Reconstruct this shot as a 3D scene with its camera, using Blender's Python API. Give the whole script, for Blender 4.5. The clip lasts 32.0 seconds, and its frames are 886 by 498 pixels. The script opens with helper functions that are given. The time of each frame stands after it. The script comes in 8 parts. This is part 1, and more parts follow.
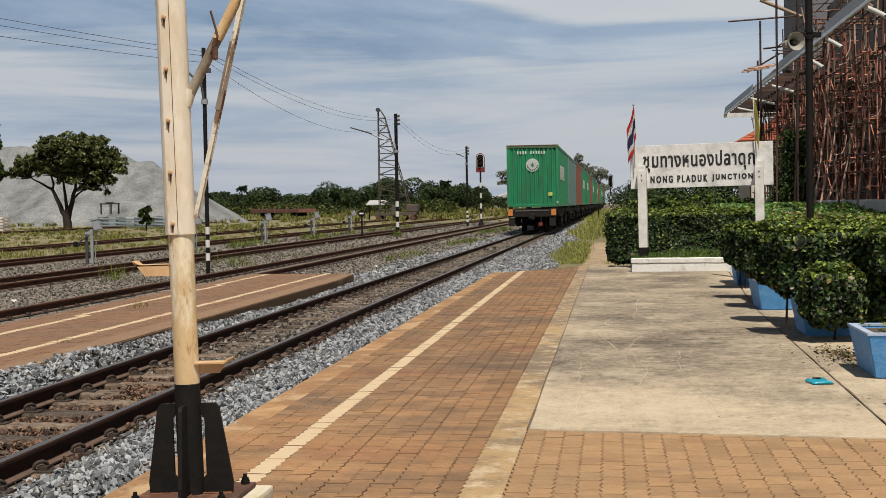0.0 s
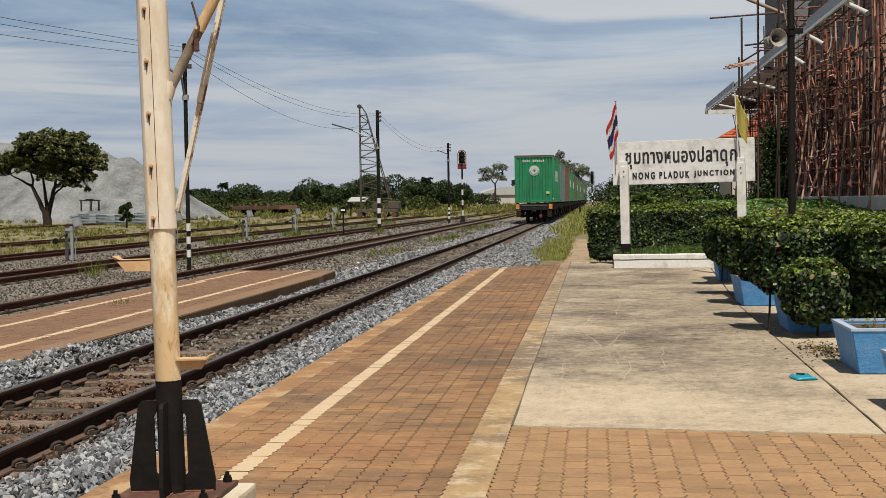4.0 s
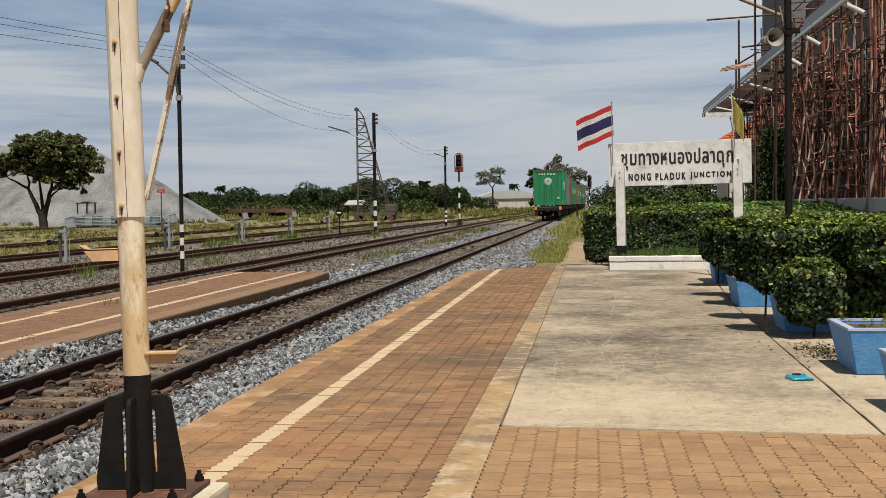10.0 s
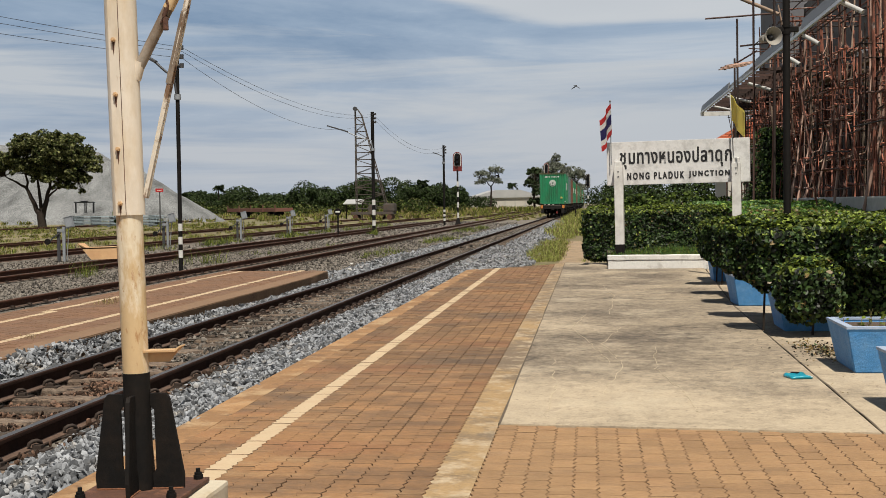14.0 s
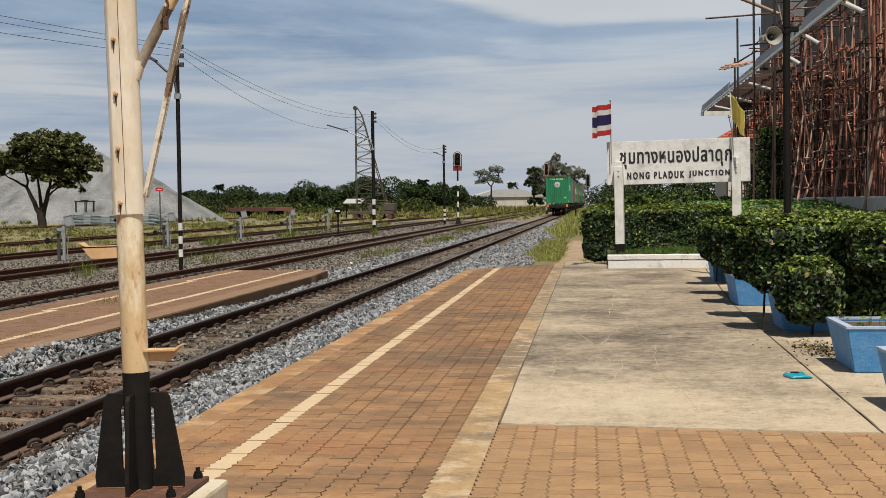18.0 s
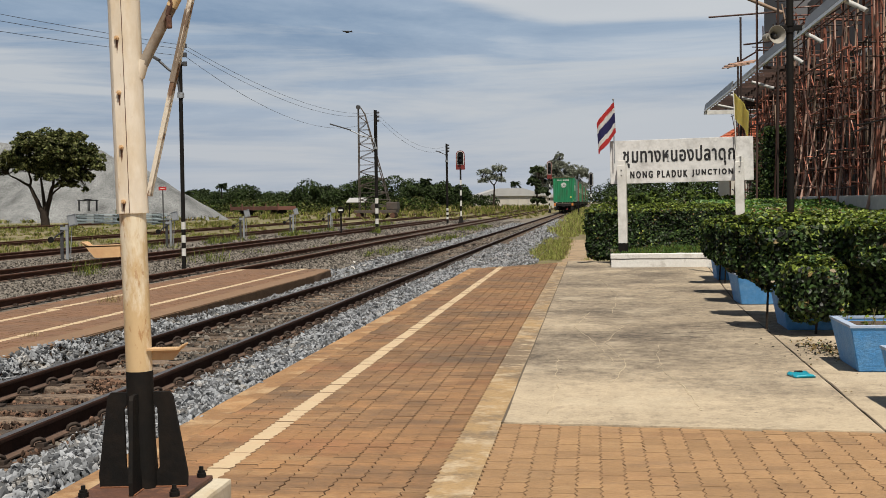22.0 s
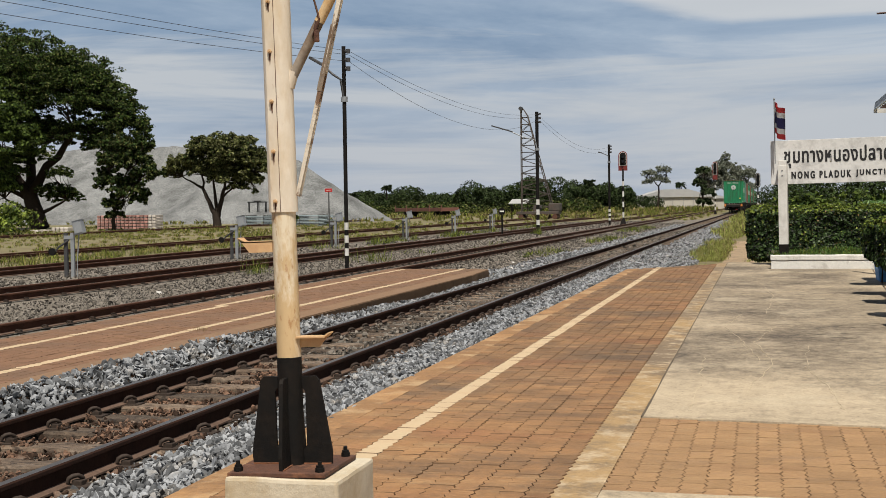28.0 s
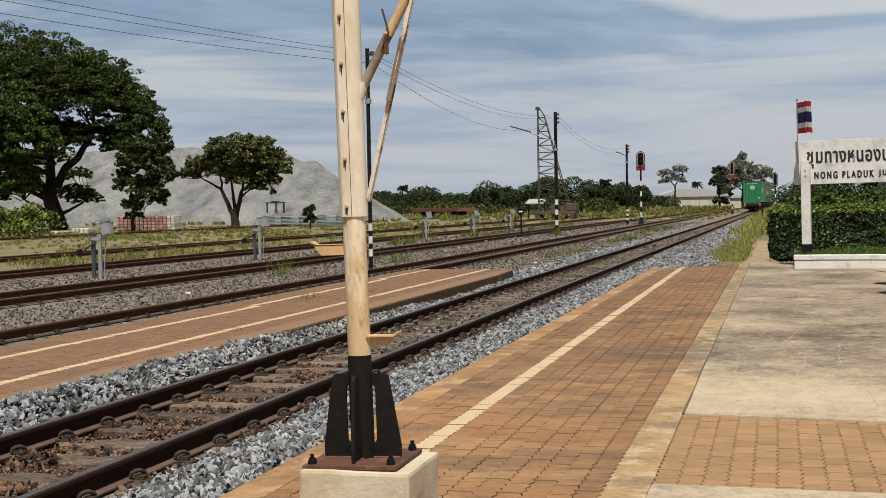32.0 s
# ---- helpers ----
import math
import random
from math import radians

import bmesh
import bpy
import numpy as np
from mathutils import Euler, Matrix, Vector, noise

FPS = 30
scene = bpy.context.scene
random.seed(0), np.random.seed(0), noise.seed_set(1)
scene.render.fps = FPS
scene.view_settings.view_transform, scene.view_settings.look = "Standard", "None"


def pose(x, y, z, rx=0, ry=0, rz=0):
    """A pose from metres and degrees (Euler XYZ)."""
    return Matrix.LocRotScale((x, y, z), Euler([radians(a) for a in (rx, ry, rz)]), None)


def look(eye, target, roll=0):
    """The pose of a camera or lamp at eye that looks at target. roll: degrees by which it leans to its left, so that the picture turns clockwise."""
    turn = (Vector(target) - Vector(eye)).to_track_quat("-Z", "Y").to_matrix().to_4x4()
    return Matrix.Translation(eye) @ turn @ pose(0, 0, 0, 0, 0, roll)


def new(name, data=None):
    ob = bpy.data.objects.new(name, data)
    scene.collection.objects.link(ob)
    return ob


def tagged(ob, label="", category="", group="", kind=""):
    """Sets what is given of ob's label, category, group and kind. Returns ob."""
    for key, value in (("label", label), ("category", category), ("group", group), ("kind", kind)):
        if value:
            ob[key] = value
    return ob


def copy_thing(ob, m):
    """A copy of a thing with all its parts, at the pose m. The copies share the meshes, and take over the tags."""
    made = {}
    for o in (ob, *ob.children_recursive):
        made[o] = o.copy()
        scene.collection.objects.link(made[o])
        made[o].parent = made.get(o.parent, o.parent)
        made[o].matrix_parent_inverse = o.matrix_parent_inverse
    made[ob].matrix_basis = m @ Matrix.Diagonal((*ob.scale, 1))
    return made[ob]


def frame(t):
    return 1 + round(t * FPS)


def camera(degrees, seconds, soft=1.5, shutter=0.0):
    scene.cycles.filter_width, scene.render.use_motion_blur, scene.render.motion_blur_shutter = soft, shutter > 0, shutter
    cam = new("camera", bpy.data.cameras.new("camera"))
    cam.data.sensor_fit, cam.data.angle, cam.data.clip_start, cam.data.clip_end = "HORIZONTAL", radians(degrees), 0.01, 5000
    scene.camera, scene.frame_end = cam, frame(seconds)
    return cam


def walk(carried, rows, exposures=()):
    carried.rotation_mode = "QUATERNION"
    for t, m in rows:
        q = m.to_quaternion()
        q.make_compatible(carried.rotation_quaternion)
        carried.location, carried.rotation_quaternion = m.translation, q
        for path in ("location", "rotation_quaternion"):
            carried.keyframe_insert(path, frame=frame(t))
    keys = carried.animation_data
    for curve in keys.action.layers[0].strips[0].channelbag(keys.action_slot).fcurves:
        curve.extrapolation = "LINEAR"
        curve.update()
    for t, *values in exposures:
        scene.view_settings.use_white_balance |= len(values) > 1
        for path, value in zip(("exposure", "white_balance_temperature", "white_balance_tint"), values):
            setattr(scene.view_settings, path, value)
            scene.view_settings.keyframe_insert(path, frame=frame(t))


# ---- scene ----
cam = camera(37.0, 32.0, soft=0.62)
# seconds, x, y, z, yaw, pitch, roll
PATH = [
    (0, -0.017, 0.296, 1.335, 7.324, -1.904, -0.898),
    (0.5, -0.002, 0.287, 1.337, 7.227, -2.024, -0.871),
    (1, -0.010, 0.321, 1.330, 7.140, -2.123, -0.769),
    (1.5, -0.019, 0.326, 1.325, 7.059, -2.165, -0.805),
    (2, -0.033, 0.324, 1.325, 6.889, -2.134, -0.801),
    (2.5, -0.042, 0.321, 1.326, 6.703, -2.112, -0.855),
    (3, -0.048, 0.317, 1.327, 6.626, -2.048, -0.824),
    (3.5, -0.045, 0.312, 1.327, 6.569, -2.036, -0.878),
    (5.5, -0.010, 0.549, 1.309, 6.401, -2.153, -0.832),
    (6, -0.012, 0.542, 1.304, 6.360, -2.098, -0.819),
    (6.5, -0.028, 0.547, 1.301, 6.317, -2.051, -0.808),
    (7, -0.028, 0.545, 1.299, 6.354, -2.069, -0.854),
    (7.5, -0.018, 0.536, 1.301, 6.363, -2.011, -0.891),
    (8, -0.001, 0.528, 1.285, 6.306, -1.975, -0.818),
    (8.5, 0.003, 0.528, 1.278, 6.348, -1.959, -0.833),
    (9, -0.001, 0.530, 1.274, 6.393, -1.990, -0.827),
    (9.5, 0.001, 0.535, 1.268, 6.377, -1.929, -0.828),
    (10, 0.001, 0.535, 1.270, 6.416, -1.885, -0.781),
    (10.5, -0.001, 0.534, 1.272, 6.401, -1.925, -0.789),
    (11, -0.001, 0.533, 1.273, 6.368, -1.923, -0.763),
    (11.5, 0.000, 0.534, 1.270, 6.364, -1.880, -0.783),
    (12, 0.003, 0.534, 1.271, 6.339, -1.890, -0.777),
    (12.5, 0.003, 0.529, 1.270, 6.358, -1.900, -0.828),
    (13, 0.004, 0.532, 1.272, 6.325, -1.963, -0.792),
    (13.5, 0.002, 0.529, 1.271, 6.355, -1.914, -0.781),
    (14, -0.000, 0.533, 1.266, 6.353, -1.922, -0.807),
    (14.5, -0.002, 0.539, 1.266, 6.373, -1.919, -0.846),
    (16.5, -0.002, 0.535, 1.264, 6.401, -1.944, -0.782),
    (17, -0.004, 0.538, 1.262, 6.404, -1.937, -0.796),
    (17.5, -0.001, 0.536, 1.263, 6.343, -1.917, -0.808),
    (18, 0.001, 0.532, 1.266, 6.356, -1.945, -0.753),
    (18.5, -0.003, 0.537, 1.263, 6.392, -1.981, -0.786),
    (19, -0.003, 0.538, 1.262, 6.410, -2.001, -0.782),
    (19.5, -0.005, 0.540, 1.261, 6.360, -1.979, -0.760),
    (20, -0.005, 0.540, 1.261, 6.421, -1.954, -0.791),
    (20.5, -0.006, 0.541, 1.260, 6.410, -1.941, -0.766),
    (21, -0.005, 0.539, 1.260, 6.341, -1.981, -0.777),
    (21.5, 0.000, 0.533, 1.264, 6.433, -1.977, -0.831),
    (22, -0.002, 0.536, 1.266, 6.481, -1.988, -0.765),
    (22.5, 0.001, 0.536, 1.263, 6.490, -1.993, -0.811),
    (23, 0.002, 0.535, 1.265, 6.442, -1.976, -0.781),
    (23.5, 0.008, 0.522, 1.260, 6.405, -1.934, -0.777),
    (24, -0.019, 0.465, 1.234, 6.462, -1.924, -0.680),
    (24.5, -0.046, 0.369, 1.233, 6.725, -1.825, -0.924),
    (26.5, 0.145, 0.313, 1.277, 10.419, -1.812, -0.909),
    (27, 0.142, 0.332, 1.280, 11.634, -1.843, -0.971),
    (27.5, 0.162, 0.295, 1.265, 12.404, -1.856, -0.835),
    (28, 0.163, 0.261, 1.257, 13.542, -1.833, -0.812),
    (28.5, 0.135, 0.205, 1.258, 13.867, -1.746, -0.617),
    (29, 0.043, 0.087, 1.249, 13.939, -1.669, -0.602),
    (29.5, -0.005, 0.021, 1.251, 13.981, -1.690, -0.815),
    (30, 0.012, 0.012, 1.267, 14.020, -1.739, -0.977),
    (30.5, 0.038, 0.006, 1.275, 14.126, -1.777, -1.065),
    (31, 0.059, 0.008, 1.277, 14.153, -1.792, -0.984),
    (31.5, 0.050, 0.005, 1.278, 14.177, -1.795, -0.890),
    (32, 0.035, 0.002, 1.277, 14.206, -1.822, -0.947),
]


def eye_pose(x, y, z, yaw, pitch, roll):
    return pose(x, y, z, 0, 0, yaw) @ pose(0, 0, 0, 90 + pitch) @ pose(0, 0, 0, 0, 0, roll)


walk(cam, [(t, eye_pose(*v)) for t, *v in PATH])

# ---- world and sun ----
SUN = Vector((0.36, -1.1, 2.3)).normalized()
world = bpy.data.worlds.new("sky_world")
scene.world = world
world.use_nodes = True
wn, wl = world.node_tree.nodes, world.node_tree.links
wn.clear()
w_out = wn.new("ShaderNodeOutputWorld")
w_bg = wn.new("ShaderNodeBackground")
w_sky = wn.new("ShaderNodeTexSky")
w_sky.sky_type, w_sky.sun_disc = "NISHITA", False
w_sky.sun_elevation = math.asin(SUN.z)
w_sky.sun_rotation = math.atan2(SUN.x, SUN.y)
w_sky.air_density, w_sky.dust_density, w_sky.ozone_density = 1.0, 1.6, 1.5
w_co = wn.new("ShaderNodeTexCoord")
w_map = wn.new("ShaderNodeMapping")
w_map.inputs["Scale"].default_value = (1.3, 1.3, 8.0)
w_map.inputs["Rotation"].default_value = (0.05, 0.10, 0.3)
w_noise = wn.new("ShaderNodeTexNoise")
w_noise.inputs["Scale"].default_value, w_noise.inputs["Detail"].default_value = 1.7, 9.0
w_noise.inputs["Roughness"].default_value, w_noise.inputs["Distortion"].default_value = 0.62, 0.5
w_ramp = wn.new("ShaderNodeValToRGB")
w_ramp.color_ramp.elements[0].position, w_ramp.color_ramp.elements[1].position = 0.36, 0.66
w_ramp.color_ramp.elements[0].color = (2.9 / 9, 4.05 / 9, 5.65 / 9, 1)
w_ramp.color_ramp.elements[1].color = (7.2 / 9, 7.7 / 9, 8.3 / 9, 1)
w_mid = w_ramp.color_ramp.elements.new(0.55)
w_mid.color = (4.85 / 9, 5.85 / 9, 7.15 / 9, 1)
w_mix = wn.new("ShaderNodeMix")
w_mix.data_type = "RGBA"
w_mix.inputs["Factor"].default_value = 0.82
w_gain = wn.new("ShaderNodeMix")
w_gain.data_type, w_gain.blend_type = "RGBA", "MULTIPLY"
w_gain.inputs["Factor"].default_value = 1.0
w_gain.inputs["B"].default_value = (19.6, 20.5, 21.4, 1)
w_bg.inputs["Strength"].default_value = 0.030
# the thin cloud lies low over the horizon; overhead the sky is clearer
w_xyz = wn.new("ShaderNodeSeparateXYZ")
w_high = wn.new("ShaderNodeMapRange")
w_high.inputs["From Min"].default_value, w_high.inputs["From Max"].default_value = 0.22, 0.50
w_high.inputs["To Min"].default_value, w_high.inputs["To Max"].default_value = 0.86, 0.06
wl.new(w_co.outputs["Generated"], w_xyz.inputs[0])
wl.new(w_xyz.outputs["Z"], w_high.inputs["Value"])
wl.new(w_high.outputs["Result"], w_mix.inputs["Factor"])
wl.new(w_co.outputs["Generated"], w_map.inputs["Vector"])
wl.new(w_map.outputs["Vector"], w_noise.inputs["Vector"])
wl.new(w_noise.outputs["Fac"], w_ramp.inputs["Fac"])
wl.new(w_ramp.outputs["Color"], w_gain.inputs["A"])
# thin white wisps with torn edges
w_map2 = wn.new("ShaderNodeMapping")
w_map2.inputs["Scale"].default_value = (1.5, 1.5, 13.0)
w_map2.inputs["Location"].default_value = (3.7, 1.2, 0.4)
w_map2.inputs["Rotation"].default_value = (0.03, -0.05, 0.7)
w_wisp = wn.new("ShaderNodeTexNoise")
w_wisp.inputs["Scale"].default_value, w_wisp.inputs["Detail"].default_value = 1.6, 12.0
w_wisp.inputs["Roughness"].default_value, w_wisp.inputs["Distortion"].default_value = 0.60, 0.7
w_edge = wn.new("ShaderNodeMapRange")
w_edge.inputs["From Min"].default_value, w_edge.inputs["From Max"].default_value = 0.45, 0.59
w_edge.inputs["To Min"].default_value, w_edge.inputs["To Max"].default_value = 0.0, 0.85
w_cloud = wn.new("ShaderNodeMix")
w_cloud.data_type = "RGBA"
w_cloud.inputs["B"].default_value = (17.6, 18.4, 19.1, 1)
wl.new(w_co.outputs["Generated"], w_map2.inputs["Vector"])
wl.new(w_map2.outputs["Vector"], w_wisp.inputs["Vector"])
wl.new(w_wisp.outputs["Fac"], w_edge.inputs["Value"])
wl.new(w_edge.outputs["Result"], w_cloud.inputs["Factor"])
wl.new(w_gain.outputs["Result"], w_cloud.inputs["A"])
wl.new(w_sky.outputs["Color"], w_mix.inputs["A"])
# a white cloud bank with a flat, torn foot above the building site, fading out over the yard


def w_math(op, a, b):
    m = wn.new("ShaderNodeMath")
    m.operation = op
    for k, v in enumerate((a, b)):
        if isinstance(v, (int, float)):
            m.inputs[k].default_value = v
        else:
            wl.new(v, m.inputs[k])
    return m.outputs[0]


w_side = w_math("MULTIPLY", w_math("MAXIMUM", w_math("SUBTRACT", w_math("MULTIPLY", w_xyz.outputs["X"], -1.0), 0.02), 0.0), 0.22)
w_foot = w_math("ADD", w_side, 0.124)
w_torn = w_math("MULTIPLY", w_math("SUBTRACT", w_wisp.outputs["Fac"], 0.5), 0.035)
w_above = w_math("ADD", w_math("SUBTRACT", w_xyz.outputs["Z"], w_foot), w_torn)
w_bank = wn.new("ShaderNodeMapRange")
w_bank.interpolation_type = "SMOOTHSTEP"
w_bank.inputs["From Min"].default_value, w_bank.inputs["From Max"].default_value = 0.0, 0.009
w_bank.inputs["To Min"].default_value, w_bank.inputs["To Max"].default_value = 0.0, 0.85
wl.new(w_above, w_bank.inputs["Value"])
w_white = wn.new("ShaderNodeMix")
w_white.data_type = "RGBA"
w_white.inputs["B"].default_value = (18.8, 19.4, 20.0, 1)
wl.new(w_bank.outputs["Result"], w_white.inputs["Factor"])
wl.new(w_cloud.outputs["Result"], w_white.inputs["A"])
wl.new(w_white.outputs["Result"], w_mix.inputs["B"])
# pale haze along the horizon
w_haze = wn.new("ShaderNodeMapRange")
w_haze.inputs["From Min"].default_value, w_haze.inputs["From Max"].default_value = 0.0, 0.13
w_haze.inputs["To Min"].default_value, w_haze.inputs["To Max"].default_value = 0.60, 0.0
w_low = wn.new("ShaderNodeMix")
w_low.data_type = "RGBA"
w_low.inputs["B"].default_value = (13.4, 14.1, 15.5, 1)
wl.new(w_xyz.outputs["Z"], w_haze.inputs["Value"])
wl.new(w_haze.outputs["Result"], w_low.inputs["Factor"])
wl.new(w_mix.outputs["Result"], w_low.inputs["A"])
wl.new(w_low.outputs["Result"], w_bg.inputs["Color"])
wl.new(w_bg.outputs["Background"], w_out.inputs["Surface"])

sun = new("sun", bpy.data.lights.new("sun", "SUN"))
sun.data.energy, sun.data.angle, sun.data.color = 5.0, radians(0.55), (1.0, 0.93, 0.82)
sun.matrix_world = look(SUN * 50, (0, 0, 0))
scene.view_settings.exposure = 0.235

# ---- materials ----
def mat(name, color, rough=0.6, metal=0.0, vary=0.0, grain=60.0, bump=0.0, bump_scale=None, stain=None, stain_amt=0.0, stain_scale=1.2,
        per_object=0.0, per_island=0.0, spec=None, translucent=0.0, place=False, stretch=None, stain_from=(0.45, 0.7), zone=None, layers=()):
    """A surface with variation at two scales: fine grain and large stains, and relief."""
    m = bpy.data.materials.new(name)
    m.use_nodes = True
    n, l = m.node_tree.nodes, m.node_tree.links
    b = n["Principled BSDF"]
    b.inputs["Roughness"].default_value, b.inputs["Metallic"].default_value = rough, metal
    if spec is not None:
        b.inputs["Specular IOR Level"].default_value = spec
    co = n.new("ShaderNodeTexCoord")
    here = co.outputs["Object"]
    if place:
        here = n.new("ShaderNodeNewGeometry").outputs["Position"]
    spread = here
    if stretch:
        mp = n.new("ShaderNodeMapping")
        mp.inputs["Scale"].default_value = stretch
        l.new(here, mp.inputs["Vector"])
        spread = mp.outputs["Vector"]
    col = n.new("ShaderNodeRGB")
    col.outputs[0].default_value = (*color, 1)
    out = col.outputs[0]

    def noise_tex(scale, detail=5.0, rough_=0.6, by=None):
        t = n.new("ShaderNodeTexNoise")
        t.inputs["Scale"].default_value, t.inputs["Detail"].default_value, t.inputs["Roughness"].default_value = scale, detail, rough_
        l.new(by or here, t.inputs["Vector"])
        return t.outputs["Fac"]

    def value_shift(fac, amount, out_):
        mr = n.new("ShaderNodeMapRange")
        mr.inputs["From Min"].default_value, mr.inputs["From Max"].default_value = 0.25, 0.75
        mr.inputs["To Min"].default_value, mr.inputs["To Max"].default_value = 1 - amount, 1 + amount
        l.new(fac, mr.inputs["Value"])
        hs = n.new("ShaderNodeHueSaturation")
        l.new(mr.outputs["Result"], hs.inputs["Value"])
        l.new(out_, hs.inputs["Color"])
        return hs.outputs["Color"]

    if stain:
        ramp = n.new("ShaderNodeMapRange")
        ramp.inputs["From Min"].default_value, ramp.inputs["From Max"].default_value = stain_from
        ramp.inputs["To Min"].default_value, ramp.inputs["To Max"].default_value = 0.0, stain_amt
        spots = noise_tex(stain_scale, 12.0, 0.82 if zone else 0.66, spread)
        if zone:
            # dirt gathers along the platform between y positions: (from, to, lift, x from, x to)
            patch = n.new("ShaderNodeMath")
            patch.operation = "MULTIPLY_ADD"
            patch.inputs[1].default_value, patch.inputs[2].default_value = 0.8, -0.40
            l.new(noise_tex(0.6, 5.0, 0.6), patch.inputs[0])
            both = n.new("ShaderNodeMath")
            l.new(spots, both.inputs[0])
            l.new(patch.outputs[0], both.inputs[1])
            spots = both.outputs[0]
            xyz = n.new("ShaderNodeSeparateXYZ")
            l.new(here, xyz.inputs[0])
            for axis, lo, hi, lift in (("Y", zone[0], zone[1], zone[2]), ("X", zone[3], zone[4], -zone[2])):
                zr = n.new("ShaderNodeMapRange")
                zr.inputs["From Min"].default_value, zr.inputs["From Max"].default_value = lo, hi
                zr.inputs["To Min"].default_value, zr.inputs["To Max"].default_value = 0.0, lift
                l.new(xyz.outputs[axis], zr.inputs["Value"])
                ad = n.new("ShaderNodeMath")
                l.new(spots, ad.inputs[0])
                l.new(zr.outputs["Result"], ad.inputs[1])
                spots = ad.outputs[0]
        l.new(spots, ramp.inputs["Value"])
        mx = n.new("ShaderNodeMix")
        mx.data_type = "RGBA"
        mx.inputs["B"].default_value = (*stain, 1)
        l.new(ramp.outputs["Result"], mx.inputs["Factor"])
        l.new(out, mx.inputs["A"])
        out = mx.outputs["Result"]
    for tint, amount, scale, lo, hi in layers:
        lr = n.new("ShaderNodeMapRange")
        lr.inputs["From Min"].default_value, lr.inputs["From Max"].default_value = lo, hi
        lr.inputs["To Min"].default_value, lr.inputs["To Max"].default_value = 0.0, amount
        l.new(noise_tex(scale, 8.0, 0.72, spread), lr.inputs["Value"])
        lm = n.new("ShaderNodeMix")
        lm.data_type = "RGBA"
        lm.inputs["B"].default_value = (*tint, 1)
        l.new(lr.outputs["Result"], lm.inputs["Factor"])
        l.new(out, lm.inputs["A"])
        out = lm.outputs["Result"]
    if vary:
        out = value_shift(noise_tex(grain, 6.0, 0.7, spread), vary, out)
        out = value_shift(noise_tex(grain * 0.06, 3.0), vary * 0.6, out)
    if per_object:
        oi = n.new("ShaderNodeObjectInfo")
        out = value_shift(oi.outputs["Random"], per_object, out)
    if per_island:
        ge = n.new("ShaderNodeNewGeometry")
        out = value_shift(ge.outputs["Random Per Island"], per_island, out)
    l.new(out, b.inputs["Base Color"])
    if bump:
        bp = n.new("ShaderNodeBump")
        bp.inputs["Strength"].default_value, bp.inputs["Distance"].default_value = bump, 0.02
        l.new(noise_tex(bump_scale or grain, 6.0, 0.7), bp.inputs["Height"])
        l.new(bp.outputs["Normal"], b.inputs["Normal"])
    if translucent:
        tr = n.new("ShaderNodeBsdfTranslucent")
        l.new(out, tr.inputs["Color"])
        ms = n.new("ShaderNodeMixShader")
        ms.inputs["Fac"].default_value = translucent
        l.new(b.outputs["BSDF"], ms.inputs[1])
        l.new(tr.outputs["BSDF"], ms.inputs[2])
        l.new(ms.outputs["Shader"], n["Material Output"].inputs["Surface"])
    return m


M_GROUND = mat("dry_ground", (0.150, 0.122, 0.062), 0.95, vary=0.25, grain=3.0, bump=0.3, bump_scale=8, stain=(0.118, 0.140, 0.042), stain_amt=0.9, stain_scale=0.10, layers=(((0.24, 0.19, 0.115), 0.8, 0.05, 0.54, 0.62),))
M_BED = mat("ballast_bed", (0.158, 0.138, 0.112), 0.95, place=True, vary=0.6, grain=22.0, bump=1.0, bump_scale=24, stain=(0.082, 0.066, 0.050), stain_amt=0.8, stain_scale=9.0, stain_from=(0.45, 0.62), layers=(((0.17, 0.15, 0.125), 0.7, 0.5, 0.45, 0.6),))
M_STONE = mat("ballast_stone", (0.135, 0.141, 0.149), 0.9, place=True, spec=0.2, vary=0.35, grain=40, per_island=0.55, per_object=0.4, layers=(((0.20, 0.165, 0.12), 0.5, 2.2, 0.54, 0.68),))
M_STONE_RUST = mat("rusty_stone", (0.108, 0.064, 0.043), 0.95, place=True, spec=0.2, vary=0.3, grain=30, per_island=0.7, layers=(((0.048, 0.030, 0.022), 0.8, 1.6, 0.50, 0.62), ((0.21, 0.175, 0.145), 0.75, 3.0, 0.53, 0.66)))
M_RAIL = mat("rusty_rail", (0.026, 0.012, 0.008), 0.9, spec=0.15, vary=0.35, grain=40, stain=(0.052, 0.022, 0.013), stain_amt=0.5, stain_scale=4)
M_RAIL_SIDING = mat("red_brown_rail", (0.075, 0.034, 0.022), 0.9, spec=0.15, vary=0.35, grain=40, stain=(0.045, 0.022, 0.015), stain_amt=0.6, stain_scale=3)
M_RAILTOP = mat("worn_rail_top", (0.128, 0.12, 0.116), 0.42, metal=0.7, vary=0.2, grain=60, stain=(0.096, 0.064, 0.048), stain_amt=0.5, stain_scale=3)
# tan rail foot, paler than the web: light on the flange put into colour
M_RAILFOOT = mat("lit_tan_rail_foot", (0.095, 0.058, 0.040), 0.95, vary=0.35, grain=30, stain=(0.06, 0.034, 0.022), stain_amt=0.8, stain_scale=5)
M_RAILTOP_RUST = mat("rusted_rail_top", (0.085, 0.048, 0.034), 0.7, spec=0.3, vary=0.25, grain=60)
